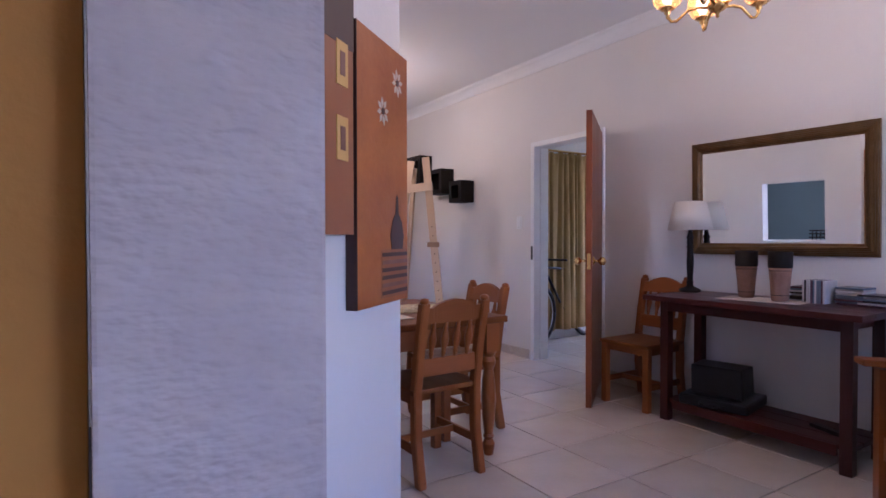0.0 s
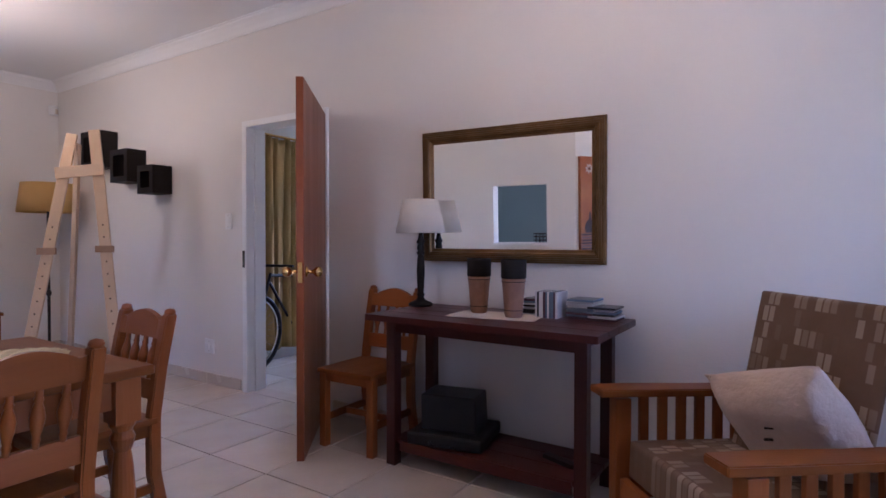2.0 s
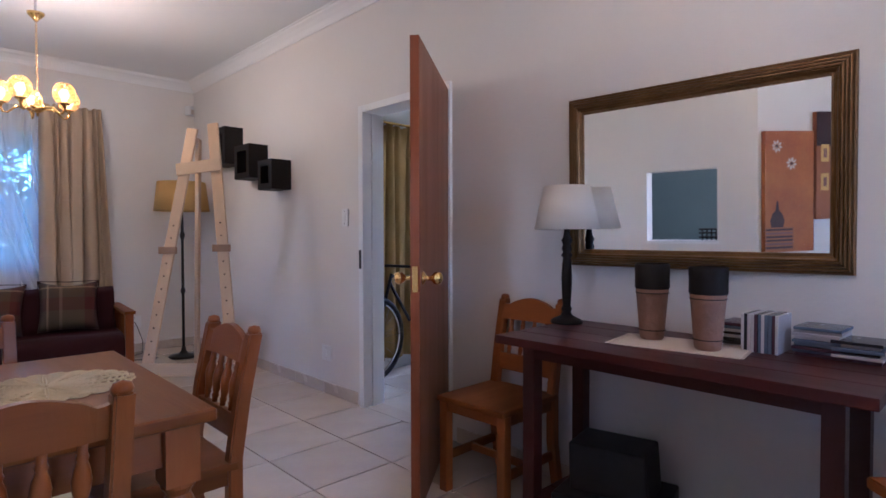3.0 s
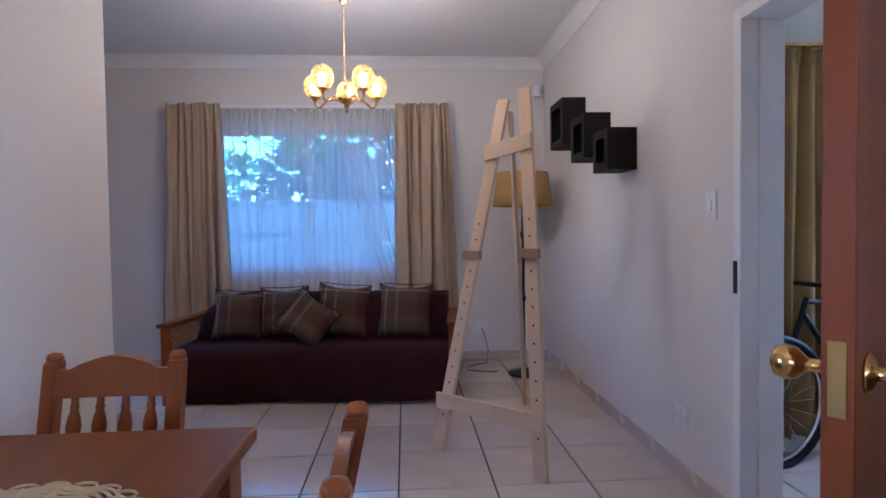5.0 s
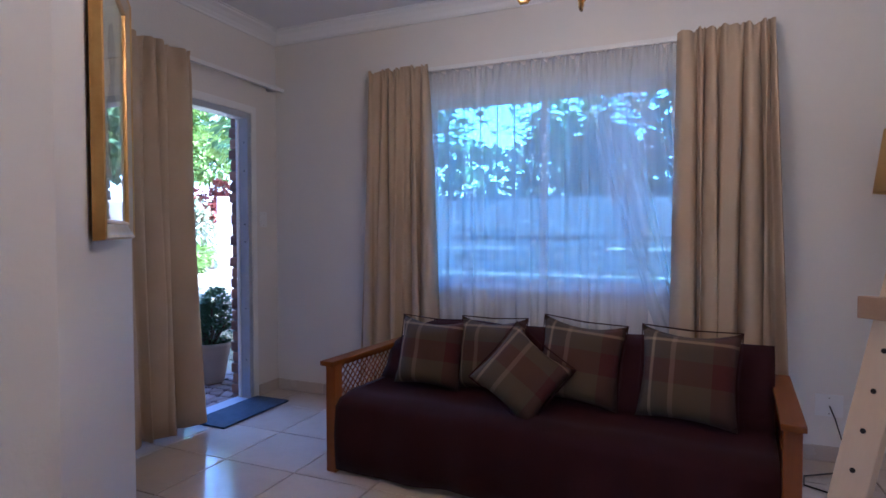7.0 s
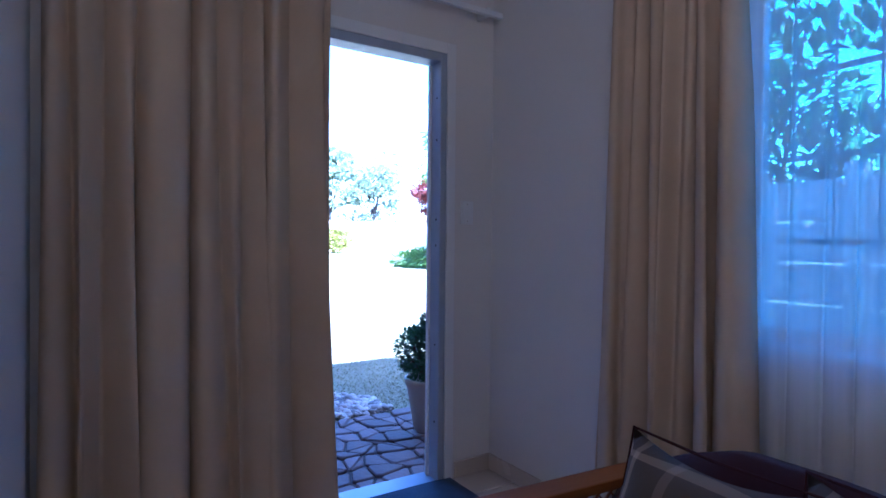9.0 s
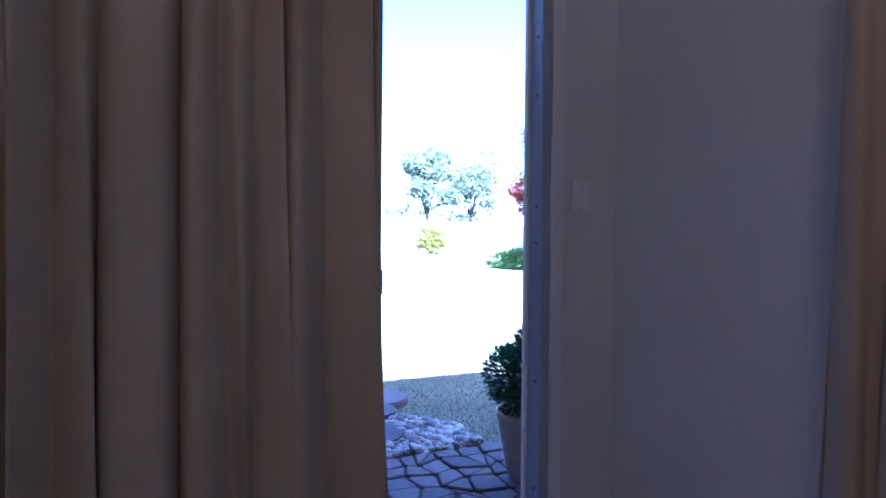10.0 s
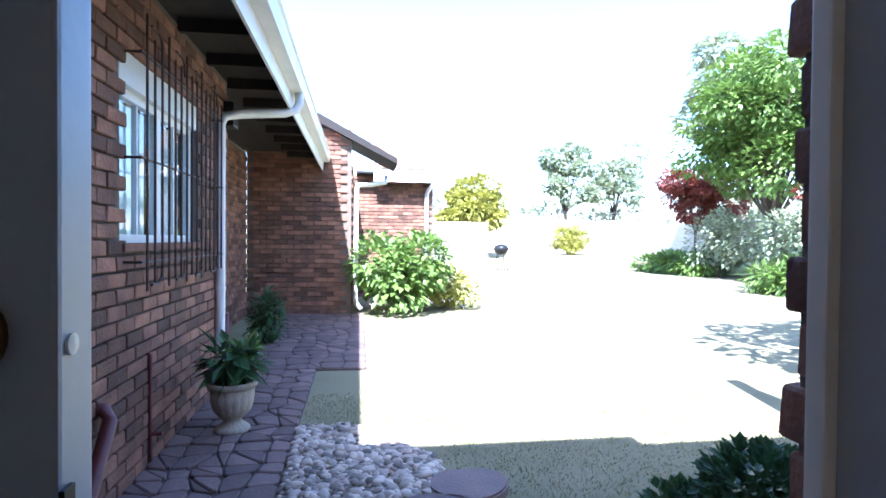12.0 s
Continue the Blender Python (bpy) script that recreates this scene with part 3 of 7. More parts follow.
structure("wall_passage_south", bx(0.14, 2.75, 2.0, 2.12, -0.02, TOP), M["wall"], "cream painted passage wall")


def cornice(name, p, q):
    """A coved plaster cornice along the top of a wall, on the left of the way from p to q."""
    p, q = Vector((*p, 0)), Vector((*q, 0))
    d = (q - p).normalized()
    s = Vector((-d.y, d.x, 0))
    prof = [(0.0, TOP - 0.095), (0.010, TOP - 0.095), (0.014, TOP - 0.080), (0.028, TOP - 0.058), (0.055, TOP - 0.032), (0.078, TOP - 0.018), (0.082, TOP - 0.008), (0.095, TOP - 0.006), (0.095, TOP), (0.0, TOP)]
    bm = bmesh.new()
    rows = [[bm.verts.new(e + s * a + Vector((0, 0, z))) for a, z in prof] for e in (p, q)]
    n = len(prof)
    for i in range(n):
        bm.faces.new((rows[0][i], rows[0][(i + 1) % n], rows[1][(i + 1) % n], rows[1][i]))
    bm.faces.new(rows[0])
    bm.faces.new(rows[1][::-1])
    return structure(name, bm, M["ceiling"], "white coved plaster cornice")


for k, (p, q) in enumerate((((0, SOUTH), (0, NORTH)), ((0, NORTH), (WEST, NORTH)), ((WEST, NORTH), (WEST, DIAG_N[1])), ((WEST, DIAG_N[1] + 0.001), (DIAG_N[0], DIAG_N[1] + 0.001)),
                            (DIAG_N, (A_X - 0.03, A_Y1)), ((A_X, A_Y1), (A_X, A_Y0)), ((A_X, A_Y0), DIAG_S))):
    cornice("trim_cornice_%d" % (k + 1), p, q)


def skirting(name, p, q, length=0.455, h=0.085):
    """A row of skirting tiles on the left of the way from p to q."""
    p, q = Vector(p), Vector(q)
    d = (q - p)
    total = d.length
    d.normalize()
    ang = math.atan2(d.y, d.x)
    root = tagged(new(name), "cream ceramic skirting tiles", "", "", "structure")
    n = max(1, round(total / length))
    step = total / n
    me = None
    for i in range(n):
        if me is None:
            bm = bx(0.002, step - 0.002, 0.0, 0.011, 0.0, h, bevel=0.003, seg=1)
            ob = link("skirting_tile", bm, M["skirt"], root)
            me = ob.data
        else:
            ob = new("skirting_tile", me)
            ob.parent = root
        ob.matrix_basis = pose(p.x + d.x * step * i, p.y + d.y * step * i, 0, 0, 0, math.degrees(ang))


skirting("baseboard_east_1", (0, SOUTH), (0, 2.96))
skirting("baseboard_east_2", (0, 3.94), (0, NORTH))
skirting("baseboard_north", (0, NORTH), (WEST, NORTH))
skirting("baseboard_west", (WEST, NORTH), (WEST, 6.77))
skirting("baseboard_hatch", (A_X, A_Y1), (A_X, A_Y0))
skirting("baseboard_diagonal", DIAG_N, (A_X - 0.03, A_Y1))
skirting("baseboard_return", (WEST, DIAG_N[1]), DIAG_N)

# ---- inner door in the east wall ----
dframe = tagged(new("door_1"), "white painted steel door frame", "door frame", "", "structure")
for y0, y1 in ((3.0, 3.05), (3.85, 3.90)):
    part("jamb", bx(-0.022, 0.16, y0, y1, -0.01, 2.075, bevel=0.006), M["white"], dframe)
    part("stop", bx(0.05, 0.10, y0 - (0 if y0 < 3.5 else 0.012), y1 + (0.012 if y0 < 3.5 else 0), 0, 2.03, bevel=0.003), M["white"], dframe)
part("head", bx(-0.022, 0.16, 3.05, 3.85, 2.028, 2.075, bevel=0.006), M["white"], dframe)
part("strike_plate", bx(-0.026, -0.018, 3.868, 3.892, 0.96, 1.09, bevel=0.002), M["blackmetal"], dframe, "dark metal strike plate")
part("threshold", bx(0.0, 0.14, 3.05, 3.85, -0.012, 0.002), M["tile"], dframe)

hinge = Vector((-0.03, 3.03, 0))
tip = Vector((-0.72, 2.495, 0))
ang = math.degrees(math.atan2(tip.y - hinge.y, tip.x - hinge.x))
leaf = thing("interior_door", pose(hinge.x, hinge.y, 0, 0, 0, ang), "reddish brown wooden door standing open", "door")
DL = (tip - hinge).length
part("leaf", bx(0, DL, -0.02, 0.02, 0.008, 2.028, bevel=0.003), M["door"], leaf)
part("edge_strip", bx(DL, DL + 0.008, -0.0195, 0.0195, 0.008, 2.028), M["door"], leaf, "paler varnished edge strip")
part("latch_plate", bx(DL + 0.008, DL + 0.011, -0.012, 0.012, 0.95, 1.06, bevel=0.001), M["brass"], leaf, "brass latch plate")
for s in (1, -1):
    bm = bmesh.new()
    lathe(bm, [(0.030, 0.0), (0.030, 0.004), (0.024, 0.009), (0.011, 0.013), (0.010, 0.035), (0.016, 0.042), (0.026, 0.052), (0.029, 0.066), (0.024, 0.080), (0.010, 0.087), (0.0, 0.088)], 20, (DL - 0.065, 0.02 * s, 1.005), (0, s, 0))
    part("knob", bm, M["brass"], leaf, "round brass door knob", smooth=True)
for z in (0.25, 1.0, 1.8):
    bm = bmesh.new()
    tube(bm, (-0.004, 0.024, z - 0.05), (-0.004, 0.024, z + 0.05), 0.007)
    part("hinge", bm, M["chrome"], leaf, "steel butt hinge")

# passage things seen through the door
cur = thing("gold_curtain", pose(0.50, 4.53, 0, 0, 0, 0), "gold patterned curtain hanging in the passage", "curtain")
solid(part("cloth", drape(0.90, 0.12, 2.14, 10, 0.09, 5), M["goldcurtain"], cur, smooth=True), 0.004)
bm = bmesh.new()
tube(bm, (-0.05, 0, 2.16), (1.8, 0, 2.16), 0.012)
part("rod", bm, M["brass"], cur)
win = tagged(new("window_3"), "small white window in the passage", "window", "", "structure")
for y0, y1, z0, z1 in ((3.7, 3.75, 0.9, 2.1), (4.85, 4.9, 0.9, 2.1), (4.28, 4.32, 0.95, 2.05), (3.75, 4.85, 0.9, 0.95), (3.75, 4.85, 2.05, 2.1)):
    part("window_frame", bx(2.76, 2.82, y0, y1, z0, z1, bevel=0.004), M["white"], win)
pane = part("pane", bx(2.787, 2.791, 3.75, 4.85, 0.95, 2.05), M["glass"], win)
pane.visible_shadow = False


def wheel_parts(root, x, z, r):
    bm = bmesh.new()
    pts = [(x + r * math.cos(a), 0, z + r * math.sin(a)) for a in (2 * math.pi * i / 40 for i in range(41))]
    sweep(bm, pts, 0.022, 8)
    part("tyre", bm, M["plastic"], root, "black rubber tyre", smooth=True)
    bm = bmesh.new()
    sweep(bm, [(x + (r - 0.032) * math.cos(a), 0, z + (r - 0.032) * math.sin(a)) for a in (2 * math.pi * i / 40 for i in range(41))], 0.011, 6)
    part("rim", bm, M["chrome"], root, "metal rim", smooth=True)
    bm = bmesh.new()
    for i in range(20):
        a = 2 * math.pi * i / 20
        tube(bm, (x, 0.02 * (-1) ** i, z), (x + (r - 0.035) * math.cos(a), 0, z + (r - 0.035) * math.sin(a)), 0.0018, seg=5)
    part("spokes", bm, M["chrome"], root)
    bm = bmesh.new()
    tube(bm, (x, -0.04, z), (x, 0.04, z), 0.018)
    part("hub", bm, M["blackmetal"], root)


bike = thing("bicycle", pose(0.42, 4.40, 0, 0, 0, 12), "black bicycle leaning in the passage", "bicycle")
wheel_parts(bike, 0.10, 0.33, 0.33)
wheel_parts(bike, 1.12, 0.33, 0.33)
for p, q in (((0.10, 0, 0.33), (0.30, 0, 0.86)), ((0.28, 0, 0.78), (0.62, 0, 0.34)), ((0.30, 0, 0.84), (0.82, 0, 0.80)), ((0.62, 0, 0.34), (0.80, 0, 0.88)), ((0.62, 0, 0.34), (1.12, 0, 0.33)), ((0.80, 0, 0.78), (1.12, 0, 0.33))):
    bm = bmesh.new()
    tube(bm, p, q, 0.014)
    part("frame_tube", bm, M["blackmetal"], bike)
bm = bmesh.new()
tube(bm, (0.29, -0.26, 0.93), (0.29, 0.13, 0.93), 0.012)
part("handlebar", bm, M["blackmetal"], bike)
part("saddle", bx(0.72, 0.96, -0.05, 0.05, 0.88, 0.94, bevel=0.02), M["plastic"], bike)

phone = thing("intercom_handset", pose(0.40, 4.60, 1.36), "white intercom handset on the passage wall", "intercom")
part("base", bx(-0.045, 0.045, -0.02, 0.019, -0.10, 0.10, bevel=0.006), M["white"], phone)
part("handset", bx(-0.03, 0.03, -0.055, -0.02, -0.11, 0.11, bevel=0.012), M["white"], phone)


def wall_plate(name, m, w, h, label, category, rockers):
    """A white plate in the x-z plane, its face towards -y."""
    t = thing(name, m, label, category)
    part("plate", bx(-w / 2, w / 2, -0.009, 0.0, -h / 2, h / 2, bevel=0.003), M["white"], t)
    for x, z, rw, rh in rockers:
        part("rocker" if name == "light_switch" else "outlet", bx(x - rw / 2, x + rw / 2, -0.014, -0.009, z - rh / 2, z + rh / 2, bevel=0.002), M["white"], t)
    for z in (h * 0.36, -h * 0.36):
        bm = bmesh.new()
        tube(bm, (0, -0.0092, z), (0, -0.0105, z), 0.004, seg=8)
        part("screw", bm, M["chrome"], t)
    return t


wall_plate("light_switch", pose(-0.001, 4.085, 1.318, 0, 0, -90), 0.075, 0.125, "white light switch on the cream wall", "light switch", [(0, 0, 0.03, 0.05)])
wall_plate("light_switch", pose(WEST + 0.001, 6.835, 1.36, 0, 0, 90), 0.075, 0.12, "white light switch beside the garden door", "light switch", [(-0.012, 0.0, 0.02, 0.03)])
wall_plate("power_socket", pose(-0.001, 4.345, 0.305, 0, 0, -90), 0.12, 0.115, "white power socket low on the wall", "socket", [(-0.02, 0, 0.05, 0.05), (0.04, 0, 0.018, 0.03)])
wall_plate("power_socket", pose(-0.62, NORTH - 0.001, 0.31, 0, 0, 0), 0.13, 0.12, "white power socket with a lamp plug", "socket", [(-0.02, 0, 0.055, 0.055), (0.04, 0, 0.018, 0.03)])
sens = thing("motion_sensor", pose(-0.07, NORTH - 0.03, 2.53, 0, 0, 40), "small white alarm sensor in the corner", "sensor")
part("housing", bx(-0.035, 0.035, -0.045, 0.02, -0.05, 0.05, bevel=0.012), M["white"], sens)
part("lens", bx(-0.024, 0.024, -0.049, -0.044, -0.035, 0.015, bevel=0.004), M["cream"], sens)

# ---- north window, net, curtains ----
win = tagged(new("window_1"), "wide white framed window behind a net curtain", "window", "", "structure")
for x0, x1, z0, z1 in ((-3.06, -3.015, 0.89, 2.19), (-1.43, -1.385, 0.89, 2.19), (-2.245, -2.20, 0.935, 2.145), (-3.015, -1.43, 0.89, 0.935), (-3.015, -1.43, 2.145, 2.19)):
    part("window_frame", bx(x0, x1, NORTH + 0.12, NORTH + 0.17, z0, z1, bevel=0.005), M["white"], win)
part("window_sill", bx(-3.06, -1.385, NORTH - 0.03, NORTH + 0.12, 0.872, 0.892, bevel=0.006), M["white"], win)
for x0, x1 in ((-3.015, -2.245), (-2.20, -1.43)):
    pane = part("pane", bx(x0, x1, NORTH + 0.142, NORTH + 0.146, 0.935, 2.145), M["tint"], win)
    pane.visible_shadow = False
bars = thing("burglar_guard", pose(0, NORTH + 0.20, 0), "white steel burglar bars outside the window", "burglar bars")
for z in (1.22, 1.5, 1.78):
    bm = bmesh.new()
    bar(bm, (-3.0, 0, z), (-1.42, 0, z), 0.006, 0.02, 0.001)
    part("cross_bar", bm, M["white"], bars)
for i in range(13):
    bm = bmesh.new()
    tube(bm, (-2.95 + 0.125 * i, 0.006, 0.92), (-2.95 + 0.125 * i, 0.006, 2.17), 0.005, seg=8)
    part("upright_bar", bm, M["white"], bars)

rail = thing("curtain_rail", pose(0, NORTH - 0.09, 2.37), "white curtain rail above the window", "curtain rail")
part("track", bx(-3.40, -0.92, -0.012, 0.012, -0.014, 0.014, bevel=0.004), M["white"], rail)
for x in (-3.3, -2.2, -1.0):
    part("bracket", bx(x - 0.012, x + 0.012, 0.0, 0.089, -0.012, 0.03, bevel=0.003), M["white"], rail)
net = thing("net_curtain", pose(-3.20, NORTH - 0.075, 0), "white sheer net curtain, pulled aside on one half", "net curtain")
part("cloth", drape(1.66, 0.55, 2.35, 20, 0.030, 11, nx=300), M["sheer"], net, smooth=True)
part("cloth_swept", drape(0.90, 0.55, 2.35, 11, 0.045, 12, nx=190, edge=lambda u, v: 1.27 + (1 - u) * 0.55 * max(0.0, v - 0.12) ** 1.2), M["sheer"], net, smooth=True)
for k, (x, ln, fl, sd) in enumerate(((-3.42, 0.46, 0.05, 21), (-1.40, 0.475, 0.05, 22))):
    c = thing("window_curtain", pose(x, NORTH - 0.15, 0), "long beige curtain with a pencil-pleat heading", "curtain", "curtains at the window")
    solid(part("cloth", drape(ln, 0.06, 2.385, 6, 0.15, sd, flare=fl, header=0.09), M["curtain"], c, smooth=True), 0.006)

# ---- garden door in the west wall ----
gd = tagged(new("door_2"), "grey painted steel garden door frame", "door frame", "", "structure")
XO = WEST - 0.10
for y0, y1 in ((5.30, 5.345), (6.665, 6.703)):
    part("jamb", bx(XO + 0.005, WEST + 0.012, y0, y1, -0.02, 2.15, bevel=0.008), M["steel"], gd)
part("head", bx(XO + 0.005, WEST + 0.012, 5.345, 6.665, 2.105, 2.15, bevel=0.008), M["steel"], gd)
part("architrave", bx(WEST + 0.0, WEST + 0.016, 6.705, 6.755, 0, 2.205, bevel=0.005), M["white"], gd)
part("architrave", bx(WEST + 0.0, WEST + 0.016, 5.25, 6.705, 2.15, 2.205, bevel=0.005), M["white"], gd)
part("door_sill", bx(XO - 0.02, WEST + 0.01, 5.345, 6.665, -0.13, 0.012, bevel=0.006), M["steel"], gd)
part("rebate", bx(XO + 0.008, XO + 0.03, 6.652, 6.665, 0.012, 2.105, bevel=0.003), M["white"], gd)
for z in (0.30, 0.688, 1.19, 1.32, 1.72, 1.93):
    bm = bmesh.new()
    tube(bm, (XO + 0.078, 6.6655, z), (XO + 0.078, 6.6635, z), 0.0055, seg=12)
    part("bolt_hole", bm, M["plastic"], gd, "dark bolt hole")
fixed = thing("fixed_door_leaf", pose(WEST - 0.045, 5.345, 0), "grey steel garden door leaf, shut", "door")
for y0, y1, z0, z1 in ((0.0, 0.09, 0.015, 2.10), (0.645, 0.742, 0.015, 2.10), (0.09, 0.645, 0.015, 0.20), (0.09, 0.645, 2.0, 2.10), (0.09, 0.645, 0.98, 1.06)):
    part("stile", bx(-0.022, 0.022, y0, y1, z0, z1, bevel=0.004), M["steel"], fixed)
for z0, z1 in ((0.20, 0.98), (1.06, 2.0)):
    p = part("pane", bx(-0.003, 0.003, 0.09, 0.645, z0, z1), M["glass"], fixed)
    p.visible_shadow = False
bm = bmesh.new()
tube(bm, (-0.022, 0.695, 1.02), (-0.075, 0.695, 1.02), 0.009)
tube(bm, (-0.075, 0.705, 1.02), (-0.075, 0.58, 1.02), 0.009)
part("lever_handle", bm, M["chrome"], fixed, "chrome lever handle", smooth=True)
part("handle_plate", bx(-0.028, -0.022, 0.675, 0.715, 0.86, 1.10, bevel=0.003), M["chrome"], fixed)
part("lock_keep", bx(0.010, 0.024, 0.7425, 0.746, 1.02, 1.10, bevel=0.001), M["plastic"], fixed, "dark lock keep")
bm = bmesh.new()
lathe(bm, [(0.0, 0.0), (0.012, 0.0), (0.012, 0.005), (0.009, 0.008), (0.0, 0.009)], 18, (0.022, 0.703, 1.194), (1, 0, 0))
for v in bm.verts:
    v.co.z = 1.194 + (v.co.z - 1.194) * 1.6
part("lock_escutcheon", bm, M["bronze"], fixed, "dark oval lock escutcheon")
bm = bmesh.new()
lathe(bm, [(0.0, 0.0), (0.007, 0.0), (0.007, 0.002), (0.0, 0.003)], 14, (0.008, 0.742, 1.186), (0, 1, 0))
part("bolt_head", bm, M["white"], fixed, "small white bolt head")
part("bolt_cover", bx(0.022, 0.034, 0.70, 0.73, 0.78, 0.83, bevel=0.005), M["white"], fixed, "white bolt cover")

rail = thing("curtain_rail", pose(WEST + 0.09, 0, 2.37), "white curtain rail above the garden door", "curtain rail")
part("track", bx(-0.012, 0.012, 5.05, 6.98, -0.014, 0.014, bevel=0.004), M["white"], rail)
for y in (5.3, 6.9):
    part("bracket", bx(-0.089, 0.0, y - 0.012, y + 0.012, -0.012, 0.03, bevel=0.003), M["white"], rail)
c = thing("door_curtain", pose(WEST + 0.14, 5.06, 0, 0, 0, 90), "long beige curtain drawn half across the garden door", "curtain")
solid(part("cloth", drape(1.005, 0.045, 2.385, 9, 0.13, 31, header=0.09, edge=lambda u, v: u * (0.055 * v * v - 0.03)), M["curtain"], c, smooth=True), 0.006)
mat = tagged(link("doormat", bx(-4.42 + 0.07, -4.05, 6.10, 6.74, 0.0, 0.014, bevel=0.004), M["mat"]), "dark blue ribbed doormat on the tiles", "doormat")

# ---- unseen south window, added for daylight from behind the first view ----
win = tagged(new("window_2"), "wide white framed window added out of view for daylight", "window", "", "structure")
for x0, x1, z0, z1 in ((-1.9, -1.85, 0.8, 2.1), (-0.65, -0.6, 0.8, 2.1), (-1.275, -1.225, 0.85, 2.05), (-1.85, -0.65, 0.8, 0.85), (-1.85, -0.65, 2.05, 2.1)):
    part("window_frame", bx(x0, x1, SOUTH - 0.14, SOUTH - 0.09, z0, z1, bevel=0.005), M["white"], win)
for x0, x1 in ((-1.85, -1.275), (-1.225, -0.65)):
    pane = part("pane", bx(x0, x1, SOUTH - 0.118, SOUTH - 0.114, 0.85, 2.05), M["glass"], win)
    pane.visible_shadow = False
c = thing("lounge_curtain", pose(-0.07, -1.15, 0, 0, 0, 90), "long cream curtain hanging beside the armchair", "curtain")
solid(part("cloth", drape(0.95, 0.06, 2.385, 9, 0.10, 51), M["curtain"], c, smooth=True), 0.006)

# ---- furniture ----
SPINDLE = [(0.010, 0.0), (0.010, 0.02), (0.013, 0.03), (0.010, 0.04), (0.018, 0.09), (0.020, 0.115), (0.016, 0.145), (0.010, 0.17), (0.013, 0.18), (0.010, 0.19), (0.010, 0.215)]


def dining_chair():
    """Pine chair facing +y, its seat centred on the origin, back at -y."""
    t = thing("dining_chair", pose(0, 0, 0), "stained pine dining chair with a spindle back", "chair", "dining chairs")
    w, d = 0.395, 0.39
    bm = bmesh.new()
    box(bm, -w / 2, w / 2, -d / 2, d / 2 + 0.02, 0.425, 0.45, bevel=0.008)
    part("seat", bm, M["piney"], t)
    for x in (-w / 2 + 0.025, w / 2 - 0.025):
        bm = bmesh.new()
        bar(bm, (x, d / 2 - 0.02, 0), (x, d / 2 - 0.02, 0.425), 0.045, 0.045, 0.006, up=(0, 1, 0))
        part("front_leg", bm, M["pine"], t)
        bm = bmesh.new()
        pts = [(-d / 2 - 0.03, 0.0), (-d / 2 + 0.01, 0.22), (-d / 2 + 0.01, 0.45), (-d / 2 - 0.02, 0.65), (-d / 2 - 0.065, 0.865)]
        rows = []
        for y, z in pts:
            rows.append([bm.verts.new((x + a * 0.021, y + b * 0.024, z)) for a, b in ((-1, -1), (1, -1), (1, 1), (-1, 1))])
        for a, b in zip(rows, rows[1:]):
            for i in range(4):
                bm.faces.new((a[i], a[(i + 1) % 4], b[(i + 1) % 4], b[i]))
        bm.faces.new(rows[0][::-1])
        bm.faces.new(rows[-1])
        bmesh.ops.bevel(bm, geom=[e for e in bm.edges], offset=0.005, segments=2, affect="EDGES")
        part("back_post", bm, M["pine"], t)
        bm = bmesh.new()
        lathe(bm, [(0.020, 0.0), (0.023, 0.010), (0.018, 0.022), (0.0, 0.027)], 12, (x, -d / 2 - 0.066, 0.862))
        part("finial", bm, M["pine"], t, smooth=True)
        bm = bmesh.new()
        bar(bm, (x, -d / 2 + 0.02, 0.16), (x, d / 2 - 0.02, 0.16), 0.018, 0.04)
        part("side_stretcher", bm, M["piney"], t)
        bm = bmesh.new()
        bar(bm, (x, -d / 2 + 0.02, 0.40), (x, d / 2 - 0.02, 0.40), 0.02, 0.05)
        part("side_apron", bm, M["piney"], t)
    bm = bmesh.new()
    bar(bm, (-w / 2 + 0.03, d / 2 - 0.02, 0.40), (w / 2 - 0.03, d / 2 - 0.02, 0.40), 0.02, 0.05)
    part("front_apron", bm, M["pinex"], t)
    bm = bmesh.new()
    bar(bm, (-w / 2 + 0.03, 0.0, 0.16), (w / 2 - 0.03, 0.0, 0.16), 0.018, 0.035)
    part("cross_stretcher", bm, M["pinex"], t)
    for z, y, h in ((0.535, -d / 2 - 0.006, 0.085),):
        bm = bmesh.new()
        bar(bm, (-w / 2 + 0.04, y, z + 0.02), (w / 2 - 0.04, y, z + 0.02), 0.02, h)
        part("lower_rail", bm, M["pinex"], t)
    # crest rail with an arched upper edge
    bm = bmesh.new()
    n = 20
    rows = []
    for i in range(n + 1):
        u = 2 * i / n - 1
        x = u * (w / 2 - 0.04)
        top = 0.845 + 0.032 * (0.5 + 0.5 * math.cos(math.pi * u)) - 0.010 * math.exp(-((abs(u) - 0.82) / 0.12) ** 2)
        yy = -d / 2 - 0.052 - 0.008 * (1 - u * u)
        rows.append([bm.verts.new((x, yy + a * 0.011 + (0.02 if z < 0.8 else 0), z)) for a, z in ((-1, 0.765), (1, 0.765), (1, top), (-1, top))])
    for a, b in zip(rows, rows[1:]):
        for i in range(4):
            bm.faces.new((a[i], a[(i + 1) % 4], b[(i + 1) % 4], b[i]))
    bm.faces.new(rows[0][::-1])
    bm.faces.new(rows[-1])
    part("crest_rail", bm, M["pinex"], t)
    for x in (-0.105, -0.035, 0.035, 0.105):
        bm = bmesh.new()
        lathe(bm, [(q, h * 0.80) for q, h in SPINDLE], 12, (x, -d / 2 - 0.010, 0.595), (0, -0.18, 1))
        part("spindle", bm, M["pine"], t, smooth=True)
    return t


